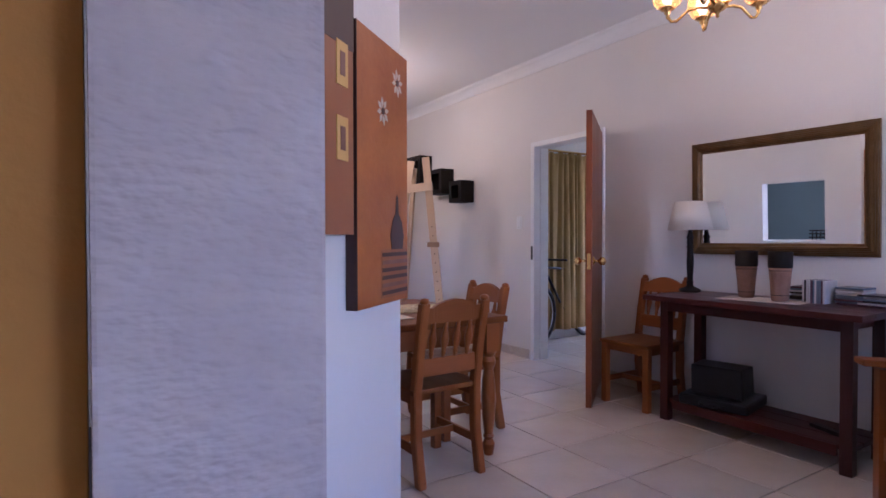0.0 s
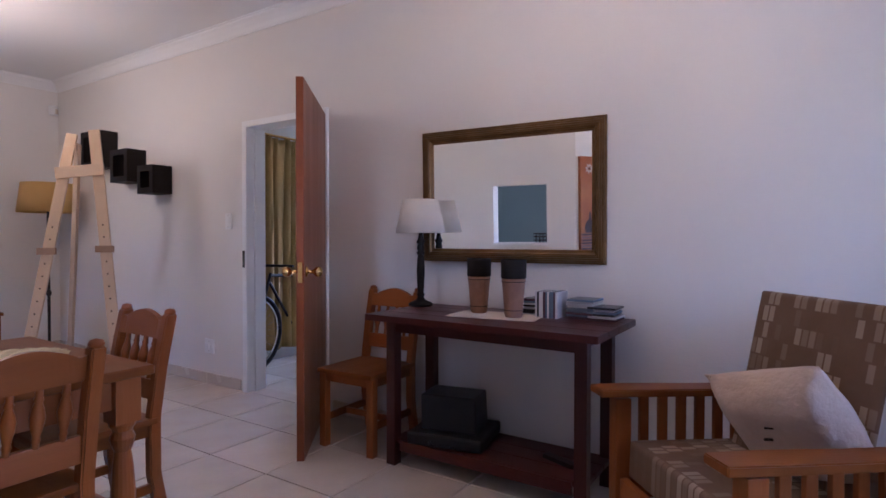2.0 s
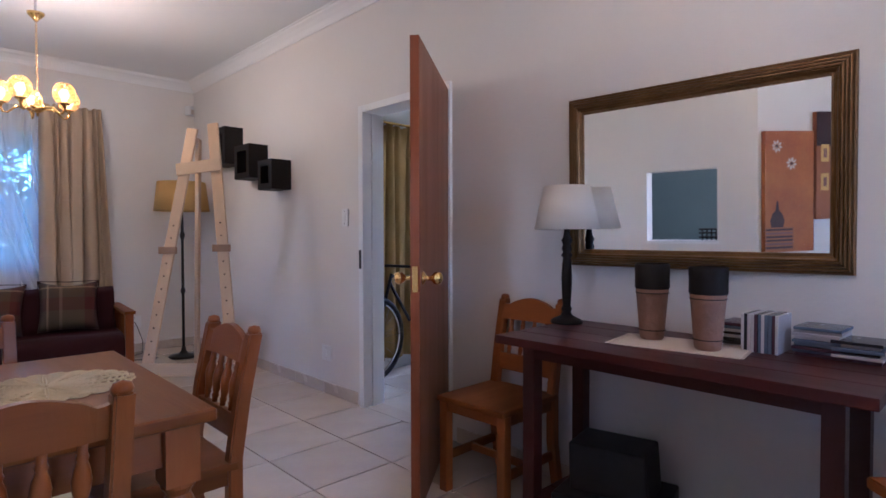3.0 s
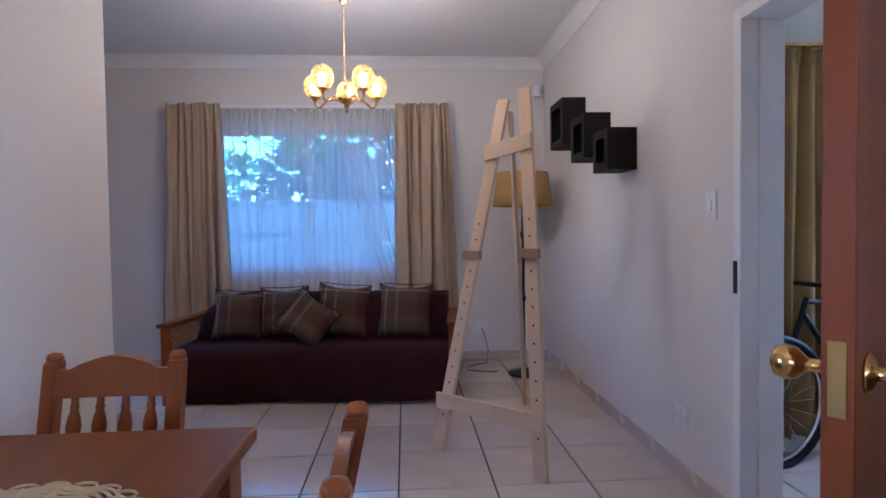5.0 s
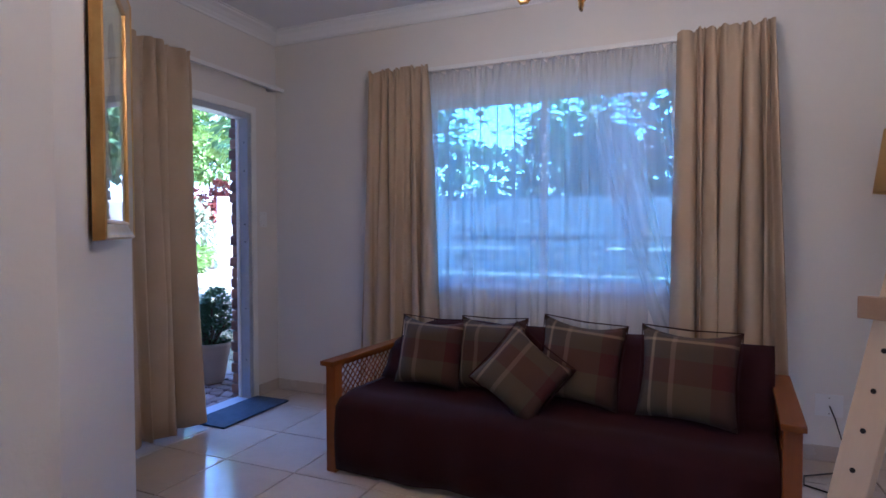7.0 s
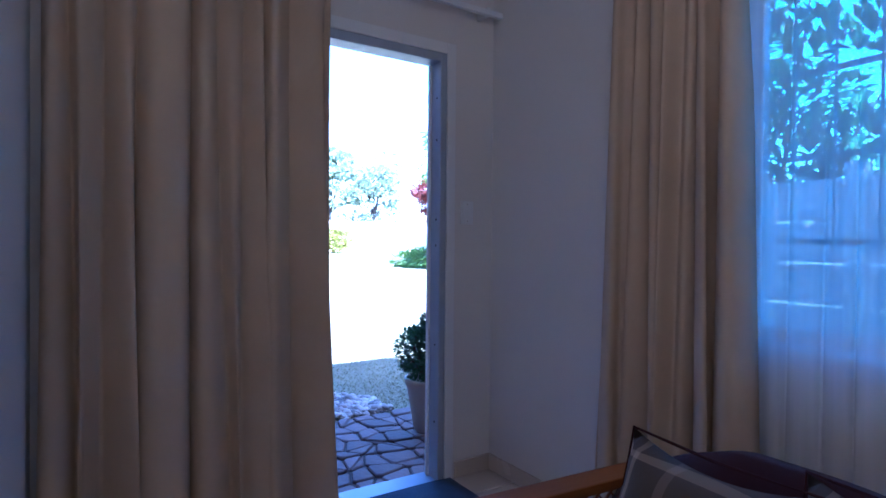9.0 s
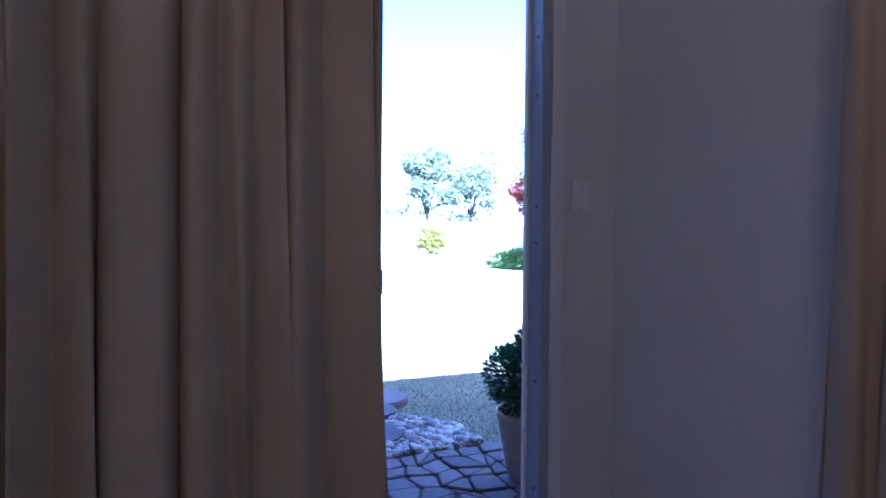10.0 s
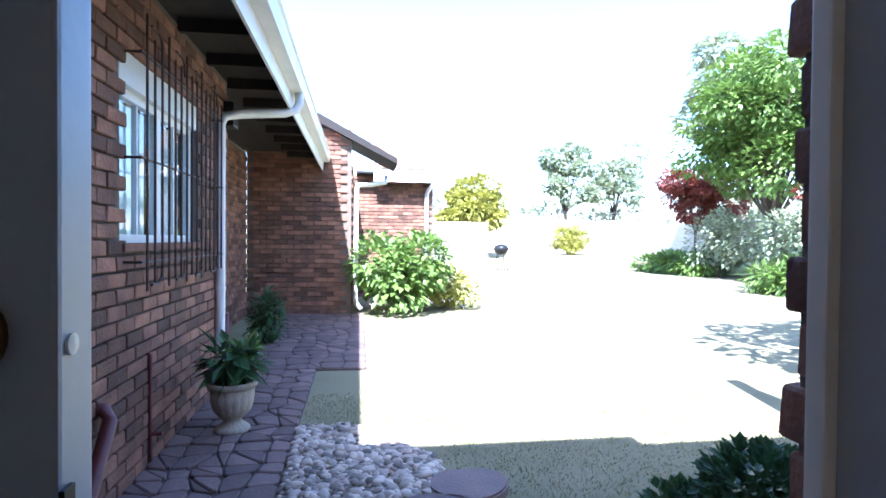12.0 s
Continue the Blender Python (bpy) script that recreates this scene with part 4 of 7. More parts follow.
chair_a = dining_chair()
chair_a.matrix_basis = pose(-2.13, 2.27, 0, 0, 0, 2)
copy_thing(chair_a, pose(-1.69, 2.68, 0, 0, 0, 90))
copy_thing(chair_a, pose(-2.17, 3.16, 0, 0, 0, 180))
side = copy_thing(chair_a, pose(-0.29, 2.40, 0, 0, 0, 91))
tagged(side, "stained pine dining chair standing against the wall")

table = thing("dining_table", pose(-2.13, 2.64, 0), "stained pine dining table with turned legs", "table")
part("tabletop", bx(-0.43, 0.43, -0.50, 0.50, 0.715, 0.75, bevel=0.012, seg=3), M["piney"], table)
for x in (-0.36, 0.36):
    part("apron", bx(x - 0.011, x + 0.011, -0.40, 0.40, 0.61, 0.715), M["piney"], table)
for y in (-0.43, 0.43):
    part("apron", bx(-0.34, 0.34, y - 0.011, y + 0.011, 0.61, 0.715), M["pinex"], table)
LEG = [(0.024, 0.0), (0.030, 0.03), (0.034, 0.06), (0.022, 0.085), (0.030, 0.10), (0.024, 0.115), (0.034, 0.20), (0.040, 0.30), (0.034, 0.40), (0.026, 0.46), (0.036, 0.485), (0.040, 0.505), (0.030, 0.53), (0.042, 0.55), (0.042, 0.56)]
for x in (-0.355, 0.355):
    for y in (-0.425, 0.425):
        bm = bmesh.new()
        lathe(bm, LEG, 18, (x, y, 0))
        box(bm, x - 0.042, x + 0.042, y - 0.042, y + 0.042, 0.56, 0.715)
        part("leg", bm, M["pine"], table)
# crocheted doily: rings and petals of thread
doily = thing("crochet_doily", pose(-1.99, 2.66, 0.7515), "round cream crocheted doily on the dining table", "doily")
DS = 0.82
for r in (0.02, 0.04, 0.058, 0.076, 0.098, 0.116, 0.134, 0.156, 0.174, 0.19, 0.203):
    r *= DS
    bm = bmesh.new()
    sweep(bm, [((r + 0.005 * math.cos(12 * a)) * math.cos(a) * 1.25, (r + 0.005 * math.cos(12 * a)) * math.sin(a), 0.002) for a in (2 * math.pi * i / 72 for i in range(73))], 0.0036, 5)
    part("lace_ring", bm, M["lace"], doily)
for k in range(36):
    a = 2 * math.pi * k / 36
    b = a + 0.09 * (-1) ** k
    bm = bmesh.new()
    sweep(bm, [(DS * 1.25 * r * math.cos(a + (b - a) * r * 5), DS * r * math.sin(a + (b - a) * r * 5), 0.0025) for r in (0.02, 0.07, 0.12, 0.17, 0.20)], 0.0038, 4)
    part("lace_spoke", bm, M["lace"], doily)
for k in range(24):
    a = 2 * math.pi * k / 24
    bm = bmesh.new()
    sweep(bm, [(DS * 1.25 * (0.205 + 0.02 * math.sin(s)) * math.cos(a + 0.11 * math.cos(s)), DS * (0.205 + 0.02 * math.sin(s)) * math.sin(a + 0.11 * math.cos(s)), 0.002) for s in (math.pi * i / 6 for i in range(7))], 0.0034, 4)
    part("lace_petal", bm, M["lace"], doily)
mat2 = tagged(link("placemat", bx(-2.42, -2.18, 2.30, 2.62, 0.7515, 0.755, bevel=0.001), M["cream"]), "pale woven placemat on the dining table", "placemat")
bowl = bmesh.new()
lathe(bowl, [(0.03, 0.0), (0.034, 0.004), (0.06, 0.03), (0.072, 0.06), (0.069, 0.06), (0.056, 0.03), (0.0, 0.010)], 24)
bob = tagged(link("bowl", bowl, pmat("blue_glaze", (0.10, 0.32, 0.50), (0.07, 0.24, 0.40), rough=0.15, coat=0.5), smooth=True), "small blue glazed bowl on the dining table", "bowl")
bob.matrix_basis = pose(-2.40, 2.80, 0.7515)

# ---- console table and what stands on it ----
console = thing("console_table", pose(0, 0, 0), "dark red stained console table with a lower shelf", "console table")
TZ = 0.805
for i in range(4):
    x0 = -0.63 + i * 0.1425
    part("top_board", bx(x0 + 0.001, x0 + 0.1415, 0.94, 2.13, TZ - 0.032, TZ, bevel=0.004), M["mahog"], console)
for x in (-0.47, -0.085):
    part("long_apron", bx(x - 0.012, x + 0.012, 1.07, 2.05, TZ - 0.105, TZ - 0.032), M["mahog"], console)
for y in (1.09, 2.03):
    part("short_apron", bx(-0.455, -0.10, y - 0.012, y + 0.012, TZ - 0.105, TZ - 0.032), M["mahog"], console)
for x in (-0.455, -0.10):
    for y in (1.06, 2.08):
        part("leg", bx(x - 0.028, x + 0.028, y - 0.028, y + 0.028, 0, TZ - 0.032, bevel=0.004), M["mahogz"], console)
for i in range(3):
    x0 = -0.46 + i * 0.123
    part("shelf_board", bx(x0, x0 + 0.118, 1.04, 2.08, 0.115, 0.14, bevel=0.003), M["mahog"], console)
part("shelf_rail", bx(-0.482, -0.463, 1.10, 2.02, 0.085, 0.14, bevel=0.003), M["mahog"], console)


def table_lamp(m):
    t = thing("table_lamp", m, "black turned table lamp with a white shade", "lamp")
    bm = bmesh.new()
    lathe(bm, [(0.068, 0.0), (0.070, 0.008), (0.060, 0.018), (0.045, 0.024), (0.026, 0.034), (0.018, 0.05), (0.024, 0.062), (0.017, 0.075), (0.021, 0.13), (0.023, 0.20), (0.019, 0.27), (0.016, 0.285), (0.025, 0.298), (0.016, 0.31), (0.022, 0.325), (0.017, 0.345), (0.024, 0.362), (0.016, 0.378), (0.012, 0.40), (0.010, 0.44)], 24)
    part("stem", bm, M["black"], t, smooth=True)
    bm = bmesh.new()
    lathe(bm, [(0.140, 0.410), (0.098, 0.598)], 40)
    for f in [f for f in bm.faces if len(f.verts) > 4]:
        bm.faces.remove(f)
    solid(part("shade", bm, M["shade"], t, "white pleated fabric shade", smooth=True), 0.003)
    bm = bmesh.new()
    lathe(bm, [(0.012, 0.44), (0.022, 0.47), (0.024, 0.49), (0.014, 0.51), (0.0, 0.515)], 14)
    part("bulb", bm, M["white"], t, smooth=True)
    return t


table_lamp(pose(-0.185, 2.10, TZ + 0.0005))
run = thing("table_runner", pose(-0.33, 1.54, TZ + 0.001, 0, 0, 8), "cream cloth runner under the vases", "runner")
part("cloth", bx(-0.12, 0.12, -0.21, 0.20, 0.0, 0.004, bevel=0.0015), M["cream"], run)
for k in range(26):
    for s in (-1, 1):
        bm = bmesh.new()
        tube(bm, (-0.115 + 0.0092 * k, s * 0.205, 0.002), (-0.115 + 0.0092 * k, s * 0.222, 0.002), 0.0012, seg=4)
        part("fringe", bm, M["cream"], run)


def vase(m):
    t = thing("clay_vase", m, "tall carved clay vase with a black rim", "vase", "vases on the console")
    bm = bmesh.new()
    lathe(bm, [(0.036, 0.0), (0.041, 0.004), (0.044, 0.02), (0.0445, 0.03), (0.049, 0.09), (0.054, 0.15), (0.0575, 0.185)], 28)
    part("body", bm, M["clay"], t, smooth=True)
    bm = bmesh.new()
    lathe(bm, [(0.0580, 0.185), (0.0605, 0.19), (0.0600, 0.23), (0.0615, 0.272), (0.0590, 0.276), (0.054, 0.268), (0.050, 0.20), (0.0, 0.195)], 28)
    part("rim", bm, M["black"], t, "matt black rim", smooth=True)
    for z in (0.035, 0.17):
        bm = bmesh.new()
        r = 0.0462 if z < 0.1 else 0.0572
        sweep(bm, [(r * math.cos(2 * math.pi * i / 28), r * math.sin(2 * math.pi * i / 28), z) for i in range(29)], 0.0018, 5)
        part("incised_band", bm, M["black"], t)
    return t


vase(pose(-0.30, 1.655, TZ + 0.0055))
vase(pose(-0.355, 1.435, TZ + 0.0055))

# compact-disc cases in low stacks
CASES = [pmat("case_%d" % i, c, rough=0.25, scale=20) for i, c in enumerate(((0.03, 0.03, 0.035), (0.62, 0.60, 0.60), (0.14, 0.18, 0.24), (0.52, 0.49, 0.47), (0.10, 0.05, 0.07)))]
rnd = random.Random(4)
for y0, n in ((1.33, 8), (1.10, 9), (1.00, 6)):
    z = TZ + 0.0005
    for i in range(n):
        c = tagged(link("disc_case", bx(-0.065, 0.065, -0.07, 0.07, 0, 0.0098, bevel=0.001, seg=1), rnd.choice(CASES)), "flat plastic disc case in a stack", "disc case", "disc cases on the console")
        c.matrix_basis = pose(-0.15 + rnd.uniform(-0.01, 0.01), y0 + 0.06 + rnd.uniform(-0.008, 0.008), z, 0, 0, rnd.uniform(-4, 4) + 90)
        z += 0.0105
for i in range(11):
    c = tagged(link("disc_case", bx(-0.07, 0.07, -0.0049, 0.0049, 0, 0.125, bevel=0.001, seg=1), rnd.choice(CASES)), "upright plastic disc case in a row", "disc case", "disc cases on the console")
    c.matrix_basis = pose(-0.20, 1.255 + 0.0102 * i, TZ + 0.0005, 0, 0, rnd.uniform(-1, 1))
case = thing("laptop_bag", pose(-0.29, 1.80, 0.1405, 0, 0, 12), "flat black bag lying on the console shelf", "bag")
part("body", bx(-0.18, 0.17, -0.20, 0.20, 0.0, 0.065, bevel=0.022, seg=3), M["plastic"], case)
bm = bmesh.new()
box(bm, -0.11, 0.10, -0.15, 0.15, 0.06, 0.23, bevel=0.018, seg=3)
for v in bm.verts:
    v.co.x += 0.30 * (v.co.z - 0.06)
    v.co.y += 0.15 * (v.co.z - 0.06)
part("raised_pocket", bm, M["plastic"], case)
bm = bmesh.new()
sweep(bm, [(-0.19, -0.07, 0.03), (-0.22, -0.05, 0.03), (-0.225, 0.0, 0.03), (-0.22, 0.05, 0.03), (-0.19, 0.07, 0.03)], 0.008)
part("handle", bm, M["plastic"], case)
rem = thing("remote_control", pose(-0.30, 1.22, 0.141, 0, 0, 70), "small black remote control on the shelf", "remote control")
part("body", bx(-0.09, 0.09, -0.022, 0.022, 0, 0.02, bevel=0.006), M["plastic"], rem)

# ---- wall mirror ----
mir = thing("wall_mirror", pose(-0.044, 1.622, 1.425, 0, -1.4, 4.1), "large mirror in a ribbed bronze frame", "mirror")
MW, MH, FW = 0.527, 0.37, 0.085


def ribbed_frame(root, w, h, fw, profile, material, name):
    """Four mitred lengths of moulding round an opening, in the y-z plane, facing -x."""
    for a in range(4):
        bm = bmesh.new()
        hw, hh = (w, h) if a % 2 == 0 else (h, w)
        rows = []
        for s in (-1, 1):
            rows.append([bm.verts.new((-d, s * (hw - o), hh - o)) for o, d in profile])
        n = len(profile)
        for i in range(n - 1):
            bm.faces.new((rows[0][i], rows[0][i + 1], rows[1][i + 1], rows[1][i]))
        back = [[bm.verts.new((0, s * (hw - o), hh - o)) for o in (profile[0][0], profile[-1][0])] for s in (-1, 1)]
        bm.faces.new((back[0][0], rows[0][0], rows[1][0], back[1][0]))
        bm.faces.new((back[0][1], rows[0][-1], rows[1][-1], back[1][1]))
        bm.faces.new((back[0][0], back[1][0], back[1][1], back[0][1]))
        ob = part(name, bm, material, root)
        ob.matrix_basis = pose(0, 0, 0, 90 * a, 0, 0)


PROF = [(o * 0.75, d) for o, d in ((0.0, 0.012), (0.004, 0.020), (0.010, 0.022), (0.014, 0.017), (0.020, 0.027), (0.026, 0.027), (0.029, 0.021), (0.035, 0.030), (0.041, 0.030), (0.044, 0.023), (0.050, 0.031), (0.056, 0.031), (0.059, 0.024), (0.065, 0.029), (0.070, 0.027), (0.074, 0.018), (0.085, 0.012))]
ribbed_frame(mir, MW, MH, FW, PROF, M["bronze"], "frame_moulding")
ribbed_frame(mir, MW - 0.062, MH - 0.062, 0.01, [(0.0, 0.013), (0.003, 0.016), (0.009, 0.015), (0.012, 0.008)], M["bronze"], "gilt_slip")
glass = part("mirror_glass", bx(-0.0095, -0.005, -MW + 0.058, MW - 0.058, -MH + 0.058, MH - 0.058), M["mirror"], mir)

# ---- armchair ----
arm = thing("armchair", pose(-0.645, 0.35, 0, 0, 0, 42.5), "slatted wooden armchair with patterned cushions", "armchair")
# local: +y is the way the chair faces, x across
AW = 0.35
for s in (-1, 1):
    part("front_leg", bx(s * AW - 0.03, s * AW + 0.03, 0.33, 0.39, 0, 0.585, bevel=0.005), M["pine"], arm)
    bm = bmesh.new()
    bar(bm, (s * AW, -0.36, 0.0), (s * AW, -0.36, 0.62), 0.05, 0.06, 0.005, up=(0, 1, 0))
    part("rear_leg", bm, M["pine"], arm)
    bm = bmesh.new()
    pr = [(-0.50, 0.0), (-0.40, 0.004), (-0.2, -0.004), (0.05, 0.0), (0.30, 0.010), (0.46, 0.014)]
    rows = [[bm.verts.new((s * AW + a * hw, y, 0.60 + dz + b * 0.014)) for a, b in ((-1, -1), (1, -1), (1, 1), (-1, 1))] for (y, dz), hw in zip(pr, (0.03, 0.045, 0.048, 0.05, 0.055, 0.05))]
    for a, b in zip(rows, rows[1:]):
        for i in range(4):
            bm.faces.new((a[i], a[(i + 1) % 4], b[(i + 1) % 4], b[i]))
    bm.faces.new(rows[0][::-1])
    bm.faces.new(rows[-1])
    bmesh.ops.bevel(bm, geom=list(bm.edges), offset=0.004, segments=2, affect="EDGES")
    part("armrest", bm, M["piney"], arm)
    part("side_rail", bx(s * AW - 0.016, s * AW + 0.016, -0.33, 0.33, 0.20, 0.28, bevel=0.004), M["piney"], arm)
    for k in range(8):
        y = -0.28 + 0.078 * k
        part("side_slat", bx(s * AW - 0.009, s * AW + 0.009, y - 0.018, y + 0.018, 0.28, 0.588, bevel=0.003), M["pine"], arm)
    bm = bmesh.new()
    bar(bm, (s * 0.30, -0.30, 0.30), (s * 0.30, -0.45, 0.90), 0.03, 0.055, 0.008, up=(0, 1, 0))
    part("back_post", bm, M["pine"], arm)
part("front_rail", bx(-AW + 0.03, AW - 0.03, 0.345, 0.375, 0.19, 0.29, bevel=0.004), M["pinex"], arm)
part("rear_rail", bx(-AW + 0.025, AW - 0.025, -0.375, -0.345, 0.19, 0.27, bevel=0.004), M["pinex"], arm)
for k in range(5):
    z = 0.40 + 0.11 * k
    bm = bmesh.new()
    y = -0.30 - 0.15 * (z - 0.30) / 0.60
    bar(bm, (-0.285, y, z), (0.285, y, z), 0.016, 0.05, 0.003)
    part("back_slat", bm, M["pinex"], arm)


def box_cushion(name, w, l, h, matrix, root, material):
    bm = bmesh.new()
    box(bm, -w / 2, w / 2, -l / 2, l / 2, 0, h, bevel=0.022, seg=3)
    for v in bm.verts:
        v.co.z += 0.014 * (1 - (2 * v.co.x / w) ** 2) * (1 - (2 * v.co.y / l) ** 2) * (1 if v.co.z > h / 2 else -0.2)
    bm.normal_update()
    # side faces take the paler, daylit colour
    for f in bm.faces:
        f.material_index = 1 if abs(f.normal.x) > 0.8 else 0
    ob = part(name, bm, material, root, smooth=True)
    ob.data.materials.append(M["litside"])
    ob.matrix_basis = matrix
    bm = bmesh.new()
    for z in (0.008, h - 0.008):
        e = 0.012
        sweep(bm, [(-w / 2 + e, -l / 2 + e, z), (w / 2 - e, -l / 2 + e, z), (w / 2 - e, l / 2 - e, z), (-w / 2 + e, l / 2 - e, z), (-w / 2 + e, -l / 2 + e, z)], 0.004, 6)
    pp = part("piping", bm, M["black"], ob, "dark corded piping")
    return ob


box_cushion("seat_cushion", 0.62, 0.66, 0.14, pose(0, 0.02, 0.285, 2, 0, 0), arm, M["upholstery"])
box_cushion("back_cushion", 0.55, 0.60, 0.145, pose(0, -0.105, 0.70, 102, 0, 0), arm, M["upholstery"])
cu = tagged(link("scatter_cushion", cushion(0.40, 0.40, 0.18, pinch=0.08), M["cushcream"], smooth=True), "cream scatter cushion with small dark stitching", "cushion")
cu.matrix_basis = arm.matrix_basis @ pose(-0.10, 0.02, 0.615, -32, 16, 14)
for k in range(4):
    bm = bmesh.new()
    box(bm, -0.012 + 0.03 * (k % 2), 0.018 + 0.03 * (k % 2), 0.080, 0.090, 0.05 - 0.045 * k, 0.055 - 0.045 * k)
    st = link("stitching", bm, M["black"], cu)
# a second armchair in front, of which only an armrest shows
arm2 = copy_thing(arm, pose(-0.98, -0.66, 0, 0, 0, 40))

# ---- canvases on the diagonal wall ----
dv = Vector((A_X - DIAG_S[0], A_Y0 - DIAG_S[1], 0))
DANG = math.degrees(math.atan2(dv.y, dv.x))
dv.normalize()
OCH = pmat("painted_orange", (0.46, 0.16, 0.022), (0.24, 0.055, 0.012), rough=0.5, scale=3, fine=40, bump=0.1)
YEL = pmat("painted_yellow", (0.62, 0.40, 0.12), (0.55, 0.32, 0.08), rough=0.5, scale=5, stretch=(4, 4, 0.4))
BRN = pmat("painted_brown", (0.30, 0.105, 0.035), (0.25, 0.085, 0.028), rough=0.5, scale=6)
DRK = pmat("painted_dark", (0.035, 0.015, 0.014), (0.06, 0.022, 0.016), rough=0.5, scale=8)
RST = pmat("painted_rust", (0.22, 0.10, 0.075), (0.14, 0.06, 0.045), rough=0.5, scale=9)
WHT = pmat("painted_white", (0.62, 0.56, 0.50), rough=0.6, scale=9)


def canvas(name, s0, s1, z0, z1, depth, label):
    """A stretched canvas between s0 and s1 along the diagonal wall; local x along the wall, -y out of it."""
    o = Vector((*DIAG_S, 0)) + dv * s0
    return thing(name, pose(o.x, o.y, z0, 0, 0, DANG), label, "painting")


LEN = (Vector((A_X, A_Y0)) - Vector(DIAG_S)).length
c = canvas("brown_canvas", LEN - 0.46, LEN, 0.93, 1.85, 0.04, "tall orange-brown canvas with white flowers and a dark vessel")
part("canvas", bx(0, 0.43, -0.043, -0.003, 0, 0.915, bevel=0.003), OCH, c)
part("canvas_edge", bx(-0.003, 0.0, -0.043, -0.003, 0, 0.915), DRK, c, "dark painted edge")
for x, z, r in ((0.33, 0.80, 0.05), (0.20, 0.67, 0.05)):
    for k in range(8):
        a = 2 * math.pi * k / 8 + 0.2
        bm = bmesh.new()
        n = Vector((math.cos(a), math.sin(a)))
        pp = [(0.25, 0), (0.6, 0.2), (1, 0), (0.6, -0.2)]
        vs = [Vector((x, z)) + r * (n * u + Vector((-n.y, n.x)) * v) for u, v in pp]
        f = [bm.verts.new((v.x, -0.0445, v.y)) for v in vs]
        g = [bm.verts.new((v.x, -0.0425, v.y)) for v in vs]
        bm.faces.new(f)
        for i in range(4):
            bm.faces.new((f[i], f[(i + 1) % 4], g[(i + 1) % 4], g[i]))
        part("petal", bm, WHT, c)
    bm = bmesh.new()
    tube(bm, (x, -0.042, z), (x, -0.0455, z), 0.012, seg=12)
    part("flower_heart", bm, DRK, c)
bm = bmesh.new()
prof = [(0.0, 0.0), (0.07, 0.0), (0.085, 0.05), (0.06, 0.10), (0.02, 0.13), (0.012, 0.19), (0.0, 0.20)]
out = [(0.325 + a * 0.75, 0.19 + z) for a, z in prof] + [(0.325 - a * 0.75, 0.19 + z) for a, z in prof[::-1]]
prism(bm, out[1:-1], 0.0425, 0.0445)
vo = part("painted_vessel", bm, DRK, c)
vo.matrix_basis = pose(0, 0, 0, 90, 0, 0)
for k in range(6):
    part("painted_stripe", bx(0.19, 0.425, -0.0445, -0.0425, 0.03 + 0.027 * k, 0.044 + 0.027 * k), (DRK, RST, DRK)[k % 3], c)
part("painted_base", bx(0.18, 0.428, -0.0436, -0.0425, 0.02, 0.19), BRN, c)
c = canvas("yellow_canvas", 0.06, 0.50, 1.17, 2.05, 0.04, "yellow and brown canvas with two small panels")
part("canvas", bx(0.0, 0.26, -0.043, -0.003, 0, 0.82, bevel=0.003), YEL, c)
part("brown_band", bx(0.26, 0.46, -0.043, -0.003, 0, 0.82, bevel=0.003), BRN, c)
part("dark_band", bx(0.26, 0.461, -0.0445, -0.042, 0.56, 0.82), DRK, c)
for z in (0.22, 0.44):
    part("small_panel", bx(0.35, 0.42, -0.046, -0.042, z, z + 0.13, bevel=0.001), YEL, c)
    part("panel_mark", bx(0.37, 0.40, -0.0475, -0.0455, z + 0.03, z + 0.10), RST, c)

# ---- framed print on the north diagonal wall ----
e = Vector((DIAG_N[0] - A_X + 0.03, DIAG_N[1] - A_Y1, 0)).normalized()
fp = thing("framed_print", pose(A_X - 0.03 + e.x * 0.70 + 0.008, A_Y1 + e.y * 0.70 + 0.008, 1.665, 0, 0, math.degrees(math.atan2(-e.y, -e.x)) - 90), "gilt framed print under glass", "picture")
ribbed_frame(fp, 0.30, 0.43, 0.06, [(0.0, 0.010), (0.002, 0.030), (0.008, 0.034), (0.016, 0.031)], M["gold"], "gilt_edge")
ribbed_frame(fp, 0.284, 0.414, 0.06, [(0.0, 0.030), (0.008, 0.027), (0.024, 0.019), (0.032, 0.0165)], M["pewter"], "frame_moulding")
ribbed_frame(fp, 0.252, 0.382, 0.06, [(0.0, 0.0165), (0.003, 0.022), (0.010, 0.021), (0.014, 0.0145)], M["gold"], "gilt_slip")
part("mount", bx(-0.009, -0.004, -0.245, 0.245, -0.375, 0.375), pmat("ivory_mount", (0.66, 0.58, 0.42), rough=0.7), fp)
PRT = pmat("washed_print", (0.60, 0.54, 0.42), (0.68, 0.62, 0.48), rough=0.6, scale=7, fine=20, detail=3)
part("print", bx(-0.0105, -0.009, -0.20, 0.20, -0.30, 0.33), PRT, fp)
INK = pmat("grey_wash", (0.20, 0.18, 0.165), (0.40, 0.36, 0.30), rough=0.6, scale=9, fine=30, detail=5, stretch=(1, 2.2, 0.5))
